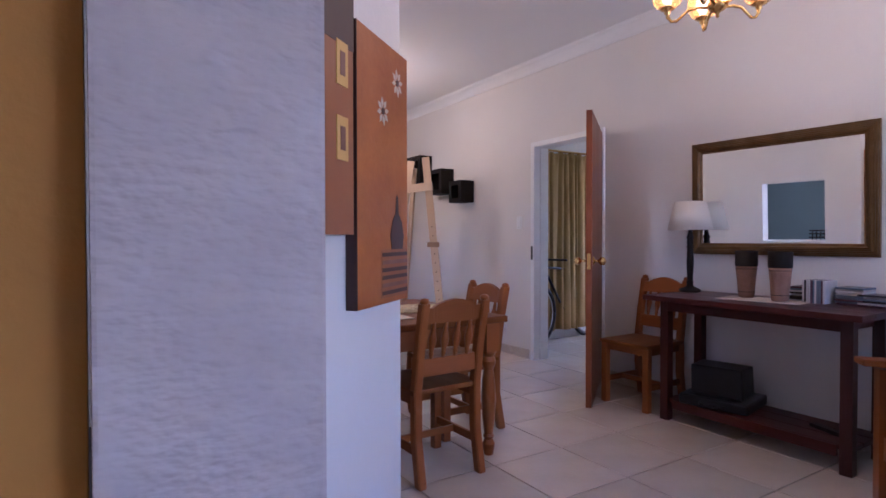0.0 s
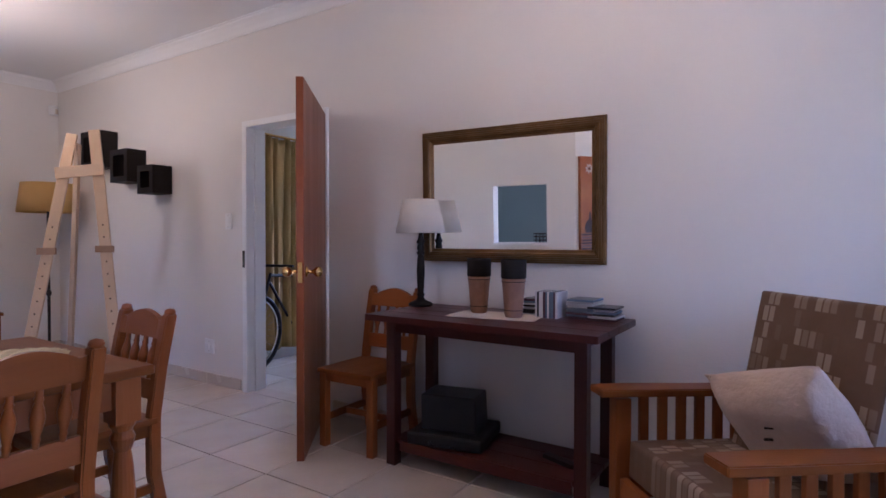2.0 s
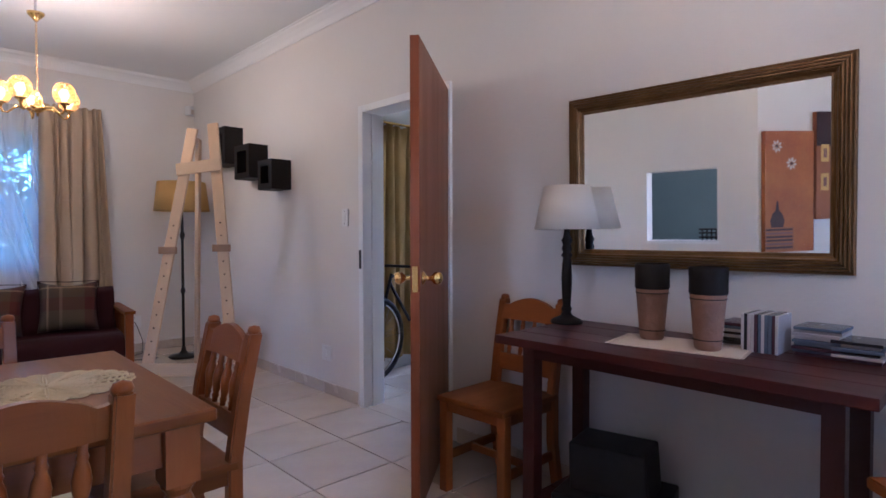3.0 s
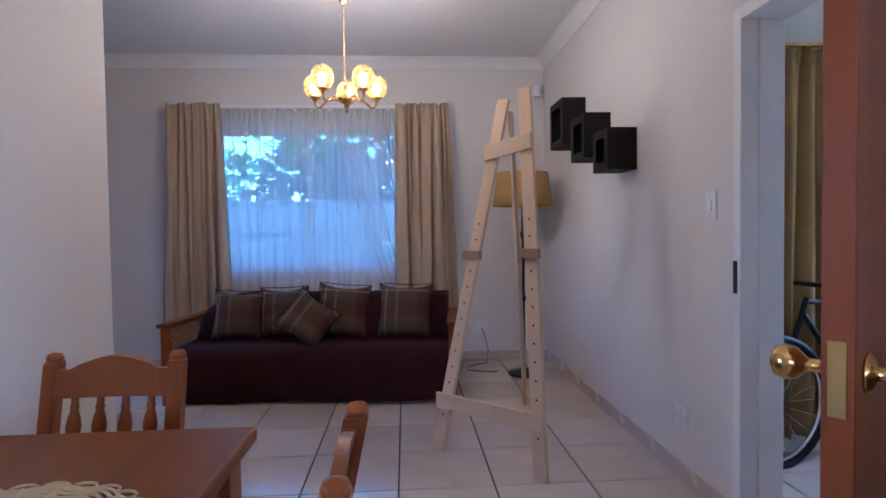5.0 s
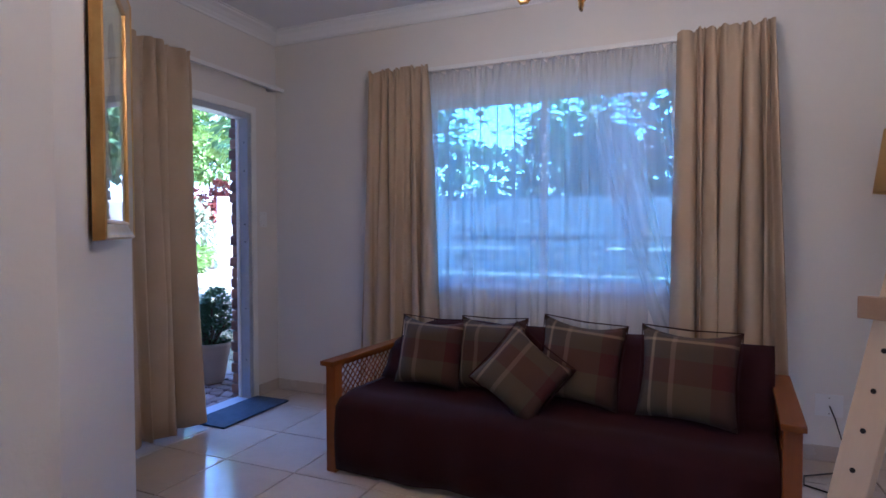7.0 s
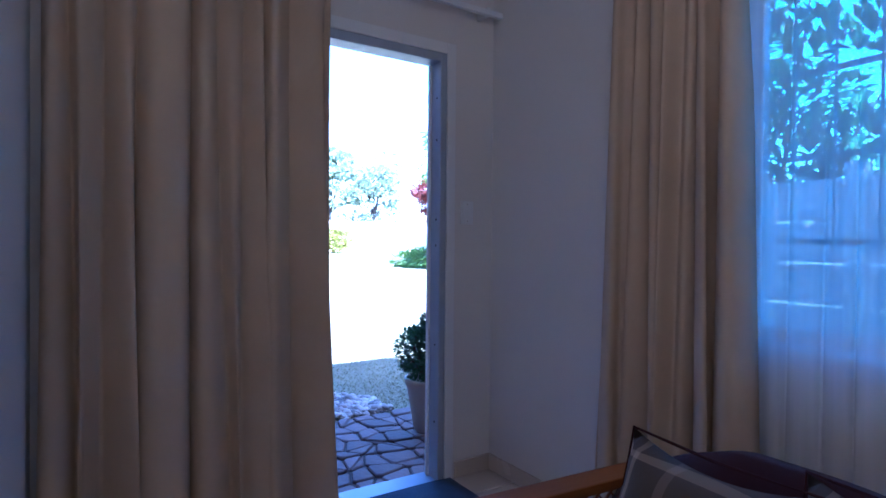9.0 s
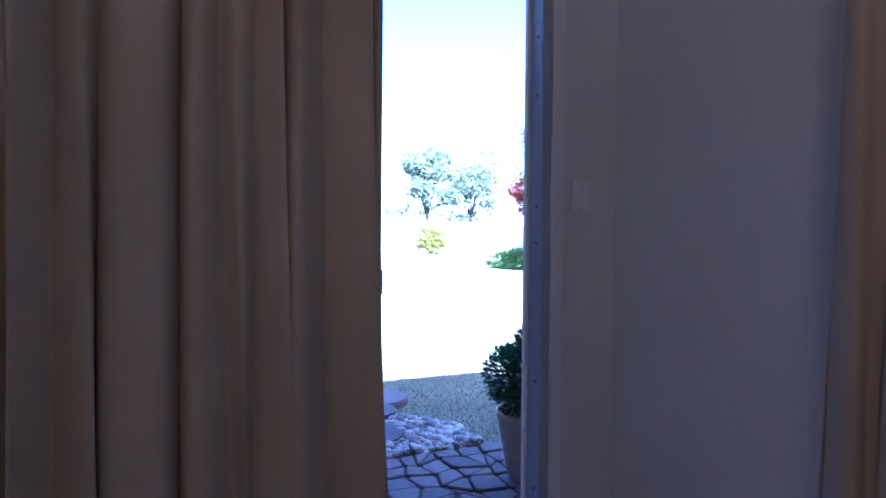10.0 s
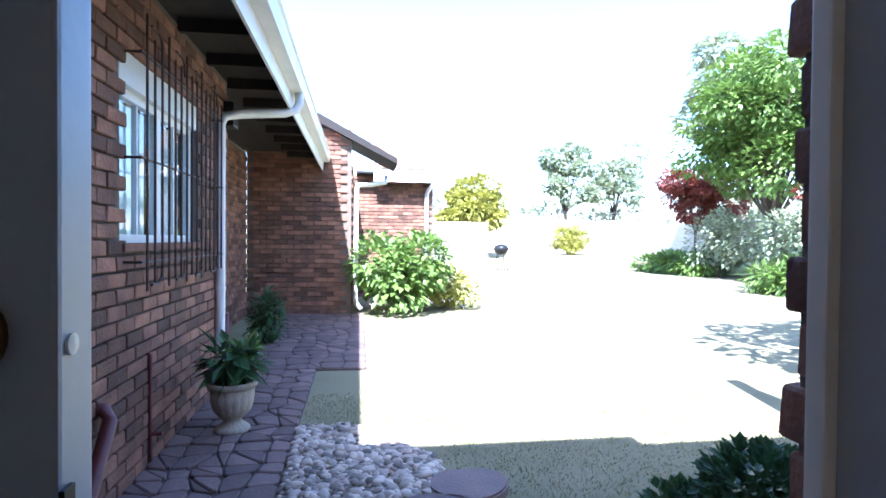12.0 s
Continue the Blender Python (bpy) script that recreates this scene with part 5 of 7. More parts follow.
for half, lo, hi, lean in ((0.055, 0.00, 0.26, 0.015), (0.10, -0.19, 0.08, -0.01), (0.06, -0.23, -0.10, 0.02)):
    bm = bmesh.new()
    prism(bm, [(lean * math.sin(a * 2) + half * math.cos(a) * (1 + 0.18 * math.sin(5 * a)), (lo + hi) / 2 + (hi - lo) / 2 * math.sin(a) * (1 + 0.08 * math.cos(7 * a))) for a in (2 * math.pi * i / 36 for i in range(36))], 0.0, 0.0008 + abs(lean) * 0.02)
    wash = part("brush_stroke", bm, INK, fp)
    wash.matrix_basis = Matrix(((0, 0, -1, -0.0106), (1, 0, 0, 0), (0, 1, 0, 0), (0, 0, 0, 1)))
part("glass", bx(-0.0145, -0.0125, -0.245, 0.245, -0.375, 0.375), M["glass"], fp)

# ---- black wall boxes ----


def wall_box(m, s):
    t = thing("wall_box", m, "open black cube shelf fixed to the wall", "shelf", "black wall cubes")
    d, th = 0.17, 0.022
    part("top_board", bx(-d, 0, -s / 2, s / 2, s / 2 - th, s / 2, bevel=0.002), M["black"], t)
    part("bottom_board", bx(-d, 0, -s / 2, s / 2, -s / 2, -s / 2 + th, bevel=0.002), M["black"], t)
    for q in (-1, 1):
        part("side_board", bx(-d, 0, q * s / 2 - (th if q > 0 else 0), q * s / 2 + (th if q < 0 else 0), -s / 2 + th, s / 2 - th, bevel=0.002), M["black"], t)
    part("front_lip", bx(-d - 0.004, -d, -s / 2, s / 2, s / 2 - 0.05, s / 2), M["black"], t)
    for q in (-1, 1):
        part("front_lip", bx(-d - 0.004, -d, q * s / 2 - (0.05 if q > 0 else 0), q * s / 2 + (0.05 if q < 0 else 0), -s / 2 + 0.05, s / 2 - 0.05), M["black"], t)
    part("front_lip", bx(-d - 0.004, -d, -s / 2, s / 2, -s / 2, -s / 2 + 0.05), M["black"], t)
    return t


wall_box(pose(-0.001, 4.99, 1.685), 0.24)
wall_box(pose(-0.001, 5.42, 1.83), 0.29)
wall_box(pose(-0.001, 5.94, 2.02), 0.34)
bm = bmesh.new()
lathe(bm, [(0.022, 0), (0.032, 0.01), (0.034, 0.03), (0.020, 0.05), (0.014, 0.065), (0.019, 0.075), (0.0, 0.08)], 14)
o = tagged(link("ornament", bm, M["cream"], smooth=True), "small pale ornament inside a wall cube", "ornament")
o.matrix_basis = pose(-0.10, 5.90, 1.8725)

# ---- easel ----
es = thing("easel", pose(0, 0, 0), "raw pine A-frame artist's easel", "easel")
LF, RF, LT, RT = Vector((-1.165, 4.84, 0)), Vector((-0.69, 4.38, 0)), Vector((-0.755, 4.93, 1.97)), Vector((-0.665, 4.79, 2.0))
across = (RF - LF).normalized()
for p, q in ((LF, LT), (RF, RT)):
    bm = bmesh.new()
    bar(bm, p, q, 0.075, 0.024, 0.003, up=across.cross(q - p))
    part("front_leg", bm, M["raw"], es)
    fwd = across.cross((q - p).normalized()).normalized()
    if fwd.y > 0:
        fwd = -fwd
    for k in range(13):
        u = 0.10 + 0.045 * k
        c = p + (q - p) * u + fwd * 0.0125
        bm = bmesh.new()
        tube(bm, c - fwd * 0.002, c + fwd * 0.0012, 0.006, seg=8)
        part("peg_hole", bm, M["black"], es)
    c = p + (q - p) * 0.55 + fwd * 0.026
    bm = bmesh.new()
    bar(bm, c - across * 0.06, c + across * 0.06, 0.03, 0.05, 0.004)
    part("peg_block", bm, M["block"], es, "brown wooden support block")
for u, ex, h in ((0.14, 0.05, 0.085), (0.845, 0.05, 0.085)):
    a, b = LF + (LT - LF) * u, RF + (RT - RF) * u
    d = (b - a).normalized()
    off = Vector((-0.02, -0.024, 0.004))
    bm = bmesh.new()
    bar(bm, a - d * ex + off, b + d * ex + off, 0.022, h, 0.003)
    part("cross_bar", bm, M["rawx"], es)
bm = bmesh.new()
bar(bm, Vector((-0.50, 5.62, 0)), Vector((-0.72, 4.92, 1.90)), 0.075, 0.022, 0.003, up=(1, 0, 0))
part("rear_leg", bm, M["raw"], es)

# ---- floor lamp ----
fl = thing("floor_lamp", pose(-0.335, 6.42, 0), "black floor lamp with a yellow drum shade", "lamp")
bm = bmesh.new()
lathe(bm, [(0.135, 0), (0.14, 0.012), (0.125, 0.024), (0.05, 0.036), (0.024, 0.06), (0.018, 0.10)], 28)
part("base", bm, M["blackmetal"], fl, smooth=True)
bm = bmesh.new()
lathe(bm, [(0.013, 0.10), (0.013, 0.62), (0.022, 0.64), (0.022, 0.66), (0.013, 0.68), (0.012, 1.15), (0.020, 1.17), (0.024, 1.20), (0.014, 1.23), (0.011, 1.46), (0.018, 1.50), (0.011, 1.54)], 16)
part("stem", bm, M["blackmetal"], fl, smooth=True)
bm = bmesh.new()
lathe(bm, [(0.25, 1.43), (0.215, 1.71)], 40)
for f in [f for f in bm.faces if len(f.verts) > 4]:
    bm.faces.remove(f)
solid(part("shade", bm, M["yshade"], fl, "yellow fabric drum shade", smooth=True), 0.003)
cord = bmesh.new()
sweep(cord, [(-0.62, 6.985, 0.31), (-0.60, 6.95, 0.25), (-0.57, 6.90, 0.12), (-0.60, 6.82, 0.012), (-0.78, 6.72, 0.006), (-0.80, 6.60, 0.006), (-0.66, 6.52, 0.006), (-0.55, 6.50, 0.010)], 0.004, 6)
tagged(link("lamp_cord", cord, M["blackmetal"], smooth=True), "thin black lamp cord on the floor", "cord")

# ---- daybed ----
SOFA_TURN = pose(-3.09, 5.805, 0, 0, 0, -5.0) @ pose(3.09, -5.805, 0)
db = thing("daybed", SOFA_TURN, "wooden daybed with lattice arms under a wine throw", "sofa")
X0, X1, Y0, Y1 = -3.055, -1.0, 5.835, 6.56
for x in (X0, X1):
    s = 1 if x == X0 else -1
    for y in (Y0 + 0.03, Y1 - 0.03):
        part("post", bx(x - 0.03, x + 0.03, y - 0.03, y + 0.03, 0, 0.565, bevel=0.005), M["pine"], db)
    part("armrest", bx(x - 0.04, x + 0.04, Y0 - 0.035, Y1 + 0.02, 0.565, 0.59, bevel=0.006), M["piney"], db)
    part("lower_rail", bx(x - 0.014, x + 0.014, Y0 + 0.06, Y1 - 0.06, 0.29, 0.37, bevel=0.003), M["piney"], db)
    part("upper_rail", bx(x - 0.014, x + 0.014, Y0 + 0.06, Y1 - 0.06, 0.548, 0.565, bevel=0.003), M["piney"], db)
    for sgn in (1, -1):
        for k in range(21):
            y = Y0 + 0.06 + (Y1 - Y0 - 0.12) * (k - 5) / 14
            h = 0.18
            a, b = (y, 0.37), (y + sgn * h, 0.55)
            lo, hi = Y0 + 0.06, Y1 - 0.06
            t0 = max(0.0, min(1.0, (lo - a[0]) / (b[0] - a[0]))) if sgn > 0 else max(0.0, min(1.0, (hi - a[0]) / (b[0] - a[0])))
            t1 = max(0.0, min(1.0, (hi - a[0]) / (b[0] - a[0]))) if sgn > 0 else max(0.0, min(1.0, (lo - a[0]) / (b[0] - a[0])))
            if t1 - t0 < 0.06:
                continue
            bm = bmesh.new()
            bar(bm, (x + 0.005 * sgn, a[0] + (b[0] - a[0]) * t0, a[1] + (b[1] - a[1]) * t0), (x + 0.005 * sgn, a[0] + (b[0] - a[0]) * t1, a[1] + (b[1] - a[1]) * t1), 0.005, 0.0055, 0.0, up=(1, 0, 0))
            part("lattice_strip", bm, M["pine"], db)
part("back_panel", bx(X0 + 0.03, X1 - 0.03, Y1 - 0.06, Y1 - 0.03, 0.25, 0.60, bevel=0.004), M["pinex"], db)
part("base_frame", bx(X0 + 0.03, X1 - 0.03, Y0 + 0.06, Y1 - 0.06, 0.05, 0.25), M["pinex"], db)
# throw over the mattress, hanging to the floor in front
bm = bmesh.new()
prof = [(Y1 - 0.07, 0.62), (Y1 - 0.10, 0.74), (Y1 - 0.16, 0.75), (Y1 - 0.21, 0.70), (Y1 - 0.24, 0.47), (Y1 - 0.30, 0.415), (Y0 + 0.45, 0.405), (Y0 + 0.15, 0.405), (Y0 + 0.045, 0.385), (Y0 + 0.012, 0.35), (Y0 + 0.008, 0.22), (Y0 + 0.010, 0.10), (Y0 + 0.016, 0.03)]
nx = 64
rows = []
for i in range(nx + 1):
    u = i / nx
    x = X0 + 0.032 + (X1 - X0 - 0.064) * u
    row = []
    for y, z in prof:
        wob = noise.noise(Vector((x * 2.3, y * 3, z * 2)))
        if z > 0.5:
            z -= 0.16 * max(0.0, 1 - u / 0.16) ** 1.5
        dy = 0.016 * wob + (0.010 * math.sin(x * 17 + 2 * math.sin(x * 3)) if z < 0.3 else 0)
        row.append(bm.verts.new((x, y + dy, z + 0.012 * noise.noise(Vector((x * 3, y * 5, 1))) * (z > 0.38) + (0.012 * math.sin(x * 5) if z < 0.05 else 0))))
    rows.append(row)
for a, b in zip(rows, rows[1:]):
    for i in range(len(prof) - 1):
        bm.faces.new((a[i], a[i + 1], b[i + 1], b[i]))
solid(part("throw", bm, M["throw"], db, "dark wine-red fitted throw", smooth=True), 0.008)
part("mattress", bx(X0 + 0.05, X1 - 0.05, Y0 + 0.06, Y1 - 0.08, 0.25, 0.38, bevel=0.03), M["throw"], db)
for x, y, z, ry, rx, rz, s in ((-2.67, 6.16, 0.600, 3, -16, 8, 0.38), (-2.33, 6.22, 0.612, -2, -13, -3, 0.39), (-1.86, 6.21, 0.622, 5, -14, 2, 0.41), (-1.37, 6.17, 0.62, 1, -17, -4, 0.42), (-2.08, 6.00, 0.585, 37, -30, 5, 0.36)):
    cu = tagged(link("plaid_cushion", cushion(s, s, 0.17, pinch=0.10, sag=0.02), M["plaid"], smooth=True), "plaid wool cushion in olive and wine on the daybed", "cushion", "cushions on the daybed")
    cu.matrix_basis = SOFA_TURN @ pose(x, y + 0.06, z, rx, ry, rz)
    bm = bmesh.new()
    q = s / 2
    sweep(bm, [(-q, 0, -q), (0, 0, -q * 0.955), (q, 0, -q), (q * 0.955, 0, 0), (q, 0, q), (0, 0, q * 0.955), (-q, 0, q), (-q * 0.955, 0, 0), (-q, 0, -q)], 0.004, 6)
    link("piping", bm, M["throw"], cu, "dark wine piping")

# ---- chandeliers ----


def chandelier(x, y, z, drop_top, turn):
    """Five-armed brass chandelier; z is the height of its hub."""
    t = thing("chandelier", pose(x, y, z, 0, 0, turn), "brass five-armed chandelier with lit amber globes", "chandelier", "chandeliers")
    bm = bmesh.new()
    lathe(bm, [(0.0, -0.035), (0.008, -0.03), (0.006, -0.018), (0.014, -0.010), (0.032, 0.0), (0.040, 0.015), (0.036, 0.030), (0.020, 0.040), (0.014, 0.055), (0.020, 0.07), (0.010, 0.085), (0.006, 0.10)], 24)
    part("hub", bm, M["brass"], t, smooth=True)
    bm = bmesh.new()
    h = 0.10
    k = 0
    while z + h < drop_top - 0.06:
        pts = [(0.006 * math.cos(a) * (k % 2), 0.006 * math.cos(a) * ((k + 1) % 2), h + 0.010 + 0.012 * math.sin(a)) for a in (2 * math.pi * i / 8 for i in range(9))]
        sweep(bm, pts, 0.0018, 4)
        h += 0.018
        k += 1
    part("chain", bm, M["brass"], t)
    bm = bmesh.new()
    lathe(bm, [(0.008, drop_top - z - 0.06), (0.022, drop_top - z - 0.045), (0.045, drop_top - z - 0.02), (0.048, drop_top - z - 0.006), (0.010, drop_top - z)], 24)
    part("canopy", bm, M["brass"], t, smooth=True)
    bm = bmesh.new()
    tube(bm, (0, 0, drop_top - z), (0, 0, TOP - z), 0.009, seg=10)
    part("ceiling_rod", bm, M["ceiling"], t, "white painted ceiling rod")
    for k in range(5):
        a = 2 * math.pi * k / 5
        c, s = math.cos(a), math.sin(a)
        prof = [(0.03, 0.012), (0.07, 0.020), (0.11, 0.016), (0.135, -0.005), (0.155, -0.022), (0.175, -0.020), (0.187, 0.0), (0.19, 0.03)]
        bm = bmesh.new()
        sweep(bm, [(r * c, r * s, h) for r, h in prof], 0.0062, 8)
        ar = part("arm", bm, M["brass"], t, smooth=True)
        bm = bmesh.new()
        lathe(bm, [(0.0, -0.030), (0.007, -0.024), (0.005, -0.014), (0.014, -0.004), (0.012, 0.004), (0.030, 0.012), (0.033, 0.020), (0.016, 0.026)], 16, (0.19 * c, 0.19 * s, 0.022))
        part("cup", bm, M["brass"], t, smooth=True)
        bm = bmesh.new()
        lathe(bm, [(0.024, 0.034), (0.044, 0.046), (0.058, 0.068), (0.064, 0.096), (0.060, 0.126), (0.048, 0.148), (0.036, 0.160), (0.030, 0.166)], 20, (0.19 * c, 0.19 * s, 0.0))
        for f in [f for f in bm.faces if len(f.verts) > 4]:
            bm.faces.remove(f)
        part("globe", bm, M["globe"], t, "lit amber glass globe", smooth=True)
        bm = bmesh.new()
        lathe(bm, [(0.012, 0.040), (0.014, 0.060), (0.026, 0.085), (0.028, 0.100), (0.020, 0.122), (0.0, 0.130)], 14, (0.19 * c, 0.19 * s, 0.0))
        part("bulb", bm, M["bulb"], t, "glowing warm bulb", smooth=True)
    return t


chandelier(-1.665, 5.04, 1.98, 2.60, 20)
chandelier(-1.40, 1.16, 2.09, 2.70, 50)
for x, y, z in ((-1.665, 5.04, 2.165), (-1.40, 1.16, 2.275)):
    for k in range(5):
        a = 2 * math.pi * k / 5 + radians(20 if y > 3 else 50)
        lamp("chandelier_bulb", "POINT", 0.47 if y > 3 else 0.30, (1.0, 0.72, 0.42), pose(x + 0.19 * math.cos(a), y + 0.19 * math.sin(a), z), radius=0.015)

# ---- outdoors ----
def land(x, y):
    """Height of the lawn: flat by the house, rising gently at the far end."""
    u = max(0.0, min(1.0, (-30 - x) / 9))
    return GROUND + 0.55 * u * u * (3 - 2 * u)


bm = bmesh.new()
gx = [-260, -120, -60, -45] + [-40 + i for i in range(12)] + [-20, 40, 220]
gy = [-200, -40, 0, 20, 60, 260]
grid = [[bm.verts.new((x, y, land(x, y))) for y in gy] for x in gx]
for a, b in zip(grid, grid[1:]):
    for k in range(len(gy) - 1):
        bm.faces.new((a[k], b[k], b[k + 1], a[k + 1]))
ground = structure("ground", bm, M["grass"], "short dry lawn in sun and shade")


def brick_mesh(rnd):
    bm = bmesh.new()
    l, h, d = 0.222, 0.073, 0.03
    vs = box(bm, -l / 2, l / 2, -d, 0.0, -h / 2, h / 2)
    for v in vs:
        v.co += Vector((rnd.uniform(-0.004, 0.004), rnd.uniform(-0.004, 0.002), rnd.uniform(-0.003, 0.003)))
    bmesh.ops.bevel(bm, geom=list(bm.edges), offset=0.005, segments=1, affect="EDGES")
    me = bpy.data.meshes.new("brick")
    bm.to_mesh(me)
    bm.free()
    me.materials.append(M["brick"])
    return me


rb = random.Random(8)
BRICKS = [brick_mesh(rb) for _ in range(6)]


def brick_wall(name, matrix, length, z0, z1, holes, near, label, thick=0.12, top=None, face="brick"):
    """A brick-faced wall: local x along it, its face towards -y. Bricks nearer than 'near' along x are pieces, the rest one mesh."""
    bm = bmesh.new()
    wall_with_holes(bm, "y", 0.0, thick, 0, length, z0, z1, holes)
    root = structure(name, bm, M["mortar"], label)
    root.matrix_basis = matrix
    spots = []
    row = 0
    z = z0 + 0.043
    while z < z1 - 0.03:
        x = (0.117 if row % 2 else 0.0)
        while x < length:
            half = 0.111
            if not any(h[0] - half * 0.6 < x < h[1] + half * 0.6 and h[2] - 0.02 < z < h[3] + 0.02 for h in holes) and (top is None or z < top(x)) and x + half < length + 0.01 and x - half > -0.01:
                spots.append((x, z))
            x += 0.234
        z += 0.085
        row += 1
    spots.sort()
    count = 0
    verts, faces = [], []
    for x, z in spots:
        me = rb.choice(BRICKS)
        m = pose(x, rb.uniform(-0.003, 0.003), z, rb.uniform(-0.5, 0.5), 180 * rb.randint(0, 1), 0)
        if x < near and count < 300:
            ob = new("brick", me)
            ob.parent = root
            ob.matrix_basis = m
            count += 1
        else:
            base = len(verts)
            verts += [m @ v.co for v in me.vertices]
            faces += [[base + i for i in p.vertices] for p in me.polygons]
    if verts:
        me = bpy.data.meshes.new("brickwork")
        me.from_pydata(verts, [], faces)
        me.materials.append(M[face])
        ob = new("brickwork", me)
        ob.parent = root
        tagged(ob, "", "", "", "stuff")
    return root


# house wall along the paving, seen through the garden door
HY = 5.0
brick_wall("wall_house", pose(-4.66, HY, 0, 0, 0, 180), 5.0, GROUND, 2.75, [(2.56, 3.98, 1.20, 2.27)], 5.2, "brown face-brick house wall")
brick_wall("wall_recess", pose(-9.7, 4.3, 0, 0, 0, 180), 4.6, GROUND, 2.75, [], 0.0, "shaded brick wall of the recess")
structure("wall_recess_return", bx(-9.655, -9.56, 4.2, 4.96, GROUND, 2.75), M["mortar"], "plain return wall of the recess")
brick_wall("wall_wing", pose(-14.32, 4.3, 0, 0, 0, 90), 1.83, GROUND, 3.25, [], 0.0, "brown face-brick wing wall, part in sun", thick=0.25)
brick_wall("wall_wing_side", pose(-14.35, 6.128, 0, 0, 0, 180), 4.2, GROUND, 2.6, [], 0.0, "sunlit brick side wall")
brick_wall("wall_far_wing", pose(-17.5, 6.15, 0, 0, 0, 90), 1.9, GROUND, 2.78, [], 0.0, "far brick wall below a tiled roof", thick=0.25)
brick_wall("wall_garden_screen", pose(-29.4, 9.6, 0, 0, 0, 90), 2.65, GROUND, 2.1, [], 0.0, "pale brick garden wall in full sun", thick=0.2, face="gardenwall")
# outer face of the room's own west wall, right of the door
brick_wall("wall_outer", pose(-4.655, 8.7, 0, 0, 0, -90), 1.84, GROUND, 2.7, [], 2.0, "brick outer wall beside the garden door", thick=0.15)
brick_wall("wall_outer_south", pose(-4.655, 5.28, 0, 0, 0, -90), 0.28, GROUND, 2.7, [], 2.0, "brick outer wall beside the garden door", thick=0.15)
root = tagged(new("trim_reveal"), "rough brick door reveal", "", "", "structure")
for i in range(27):
    ob = new("brick", BRICKS[i % 6])
    ob.parent = root
    ob.matrix_basis = pose(-4.562 - 0.012 * (i % 2) + rb.uniform(-0.008, 0.008), 6.862 + rb.uniform(-0.006, 0.005), GROUND + 0.043 + 0.085 * i, 0, 0, 0)
structure("reveal_mortar", bx(-4.668, -4.452, 6.842, 6.875, GROUND, 2.36), M["mortar"], "recessed mortar of the brick door reveal")
structure("lintel", bx(-4.66, -4.45, 5.28, 6.83, 2.36, 2.72), M["mortar"], "plastered lintel above the garden door")

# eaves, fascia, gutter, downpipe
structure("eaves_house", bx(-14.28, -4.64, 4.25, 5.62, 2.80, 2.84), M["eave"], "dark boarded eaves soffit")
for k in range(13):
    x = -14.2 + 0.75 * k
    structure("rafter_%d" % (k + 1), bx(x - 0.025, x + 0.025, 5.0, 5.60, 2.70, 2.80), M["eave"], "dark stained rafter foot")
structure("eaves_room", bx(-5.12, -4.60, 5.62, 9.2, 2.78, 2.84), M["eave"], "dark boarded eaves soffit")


def gutter(name, p, q, label):
    """A square-section gutter with a rolled lip on its fascia."""
    t = thing(name, pose(0, 0, 0), label, "gutter")
    p, q = Vector(p), Vector(q)
    d = (q - p).normalized()
    s = Vector((d.y, -d.x, 0))
    prof = [(0.0, 0.0), (0.10, 0.0), (0.115, 0.05), (0.115, 0.115), (0.128, 0.125), (0.120, 0.135), (0.108, 0.125), (0.100, 0.012), (0.006, 0.012), (0.006, 0.13), (0.0, 0.13)]
    bm = bmesh.new()
    rows = [[bm.verts.new(e + s * a + Vector((0, 0, h))) for a, h in prof] for e in (p, q)]
    n = len(prof)
    for i in range(n):
        bm.faces.new((rows[0][i], rows[0][(i + 1) % n], rows[1][(i + 1) % n], rows[1][i]))
    bm.faces.new(rows[0])
    bm.faces.new(rows[1][::-1])
    part("trough", bm, M["gutter"], t)
    bm = bmesh.new()
    m = (p + q) / 2 - s * 0.012 + Vector((0, 0, 0.0))
    bar(bm, m - d * (q - p).length / 2, m + d * (q - p).length / 2, 0.02, 0.32, 0.002)
    part("fascia_board", bm, M["gutter"], t)
    return t


gutter("roof_gutter", (-4.9, 5.635, 2.63), (-14.25, 5.635, 2.63), "white painted gutter along the eaves")
dp = thing("downpipe", pose(0, 0, 0), "white downpipe on the brick wall", "downpipe")
bm = bmesh.new()
sweep(bm, [(-9.47, 5.70, 2.66), (-9.47, 5.70, 2.54), (-9.46, 5.67, 2.47), (-9.42, 5.58, 2.43), (-9.22, 5.22, 2.36), (-9.14, 5.10, 2.32), (-9.12, 5.07, 2.24), (-9.12, 5.07, 0.25), (-9.11, 5.12, 0.12), (-9.09, 5.2, 0.05)], 0.042, 12)
part("pipe", bm, M["gutter"], dp, smooth=True)
for z in (0.8, 2.0):
    bm = bmesh.new()
    tube(bm, (-9.12, 5.07, z), (-9.12, 5.07, z + 0.03), 0.047)
    part("pipe_clip", bm, M["gutter"], dp)
dp2 = thing("downpipe", pose(0, 0, 0), "white downpipe on the sunlit wing corner", "downpipe")
bm = bmesh.new()
sweep(bm, [(-15.2, 6.80, 2.50), (-15.1, 6.78, 2.38), (-14.8, 6.5, 2.30), (-14.35, 6.24, 2.24), (-14.30, 6.22, 2.16), (-14.28, 6.21, 0.15), (-14.25, 6.25, 0.05), (-14.2, 6.32, 0.0)], 0.042, 12)
part("pipe", bm, M["gutter"], dp2, smooth=True)
dp3 = thing("downpipe", pose(0, 0, 0), "white downpipe at the far wing corner", "downpipe")
bm = bmesh.new()
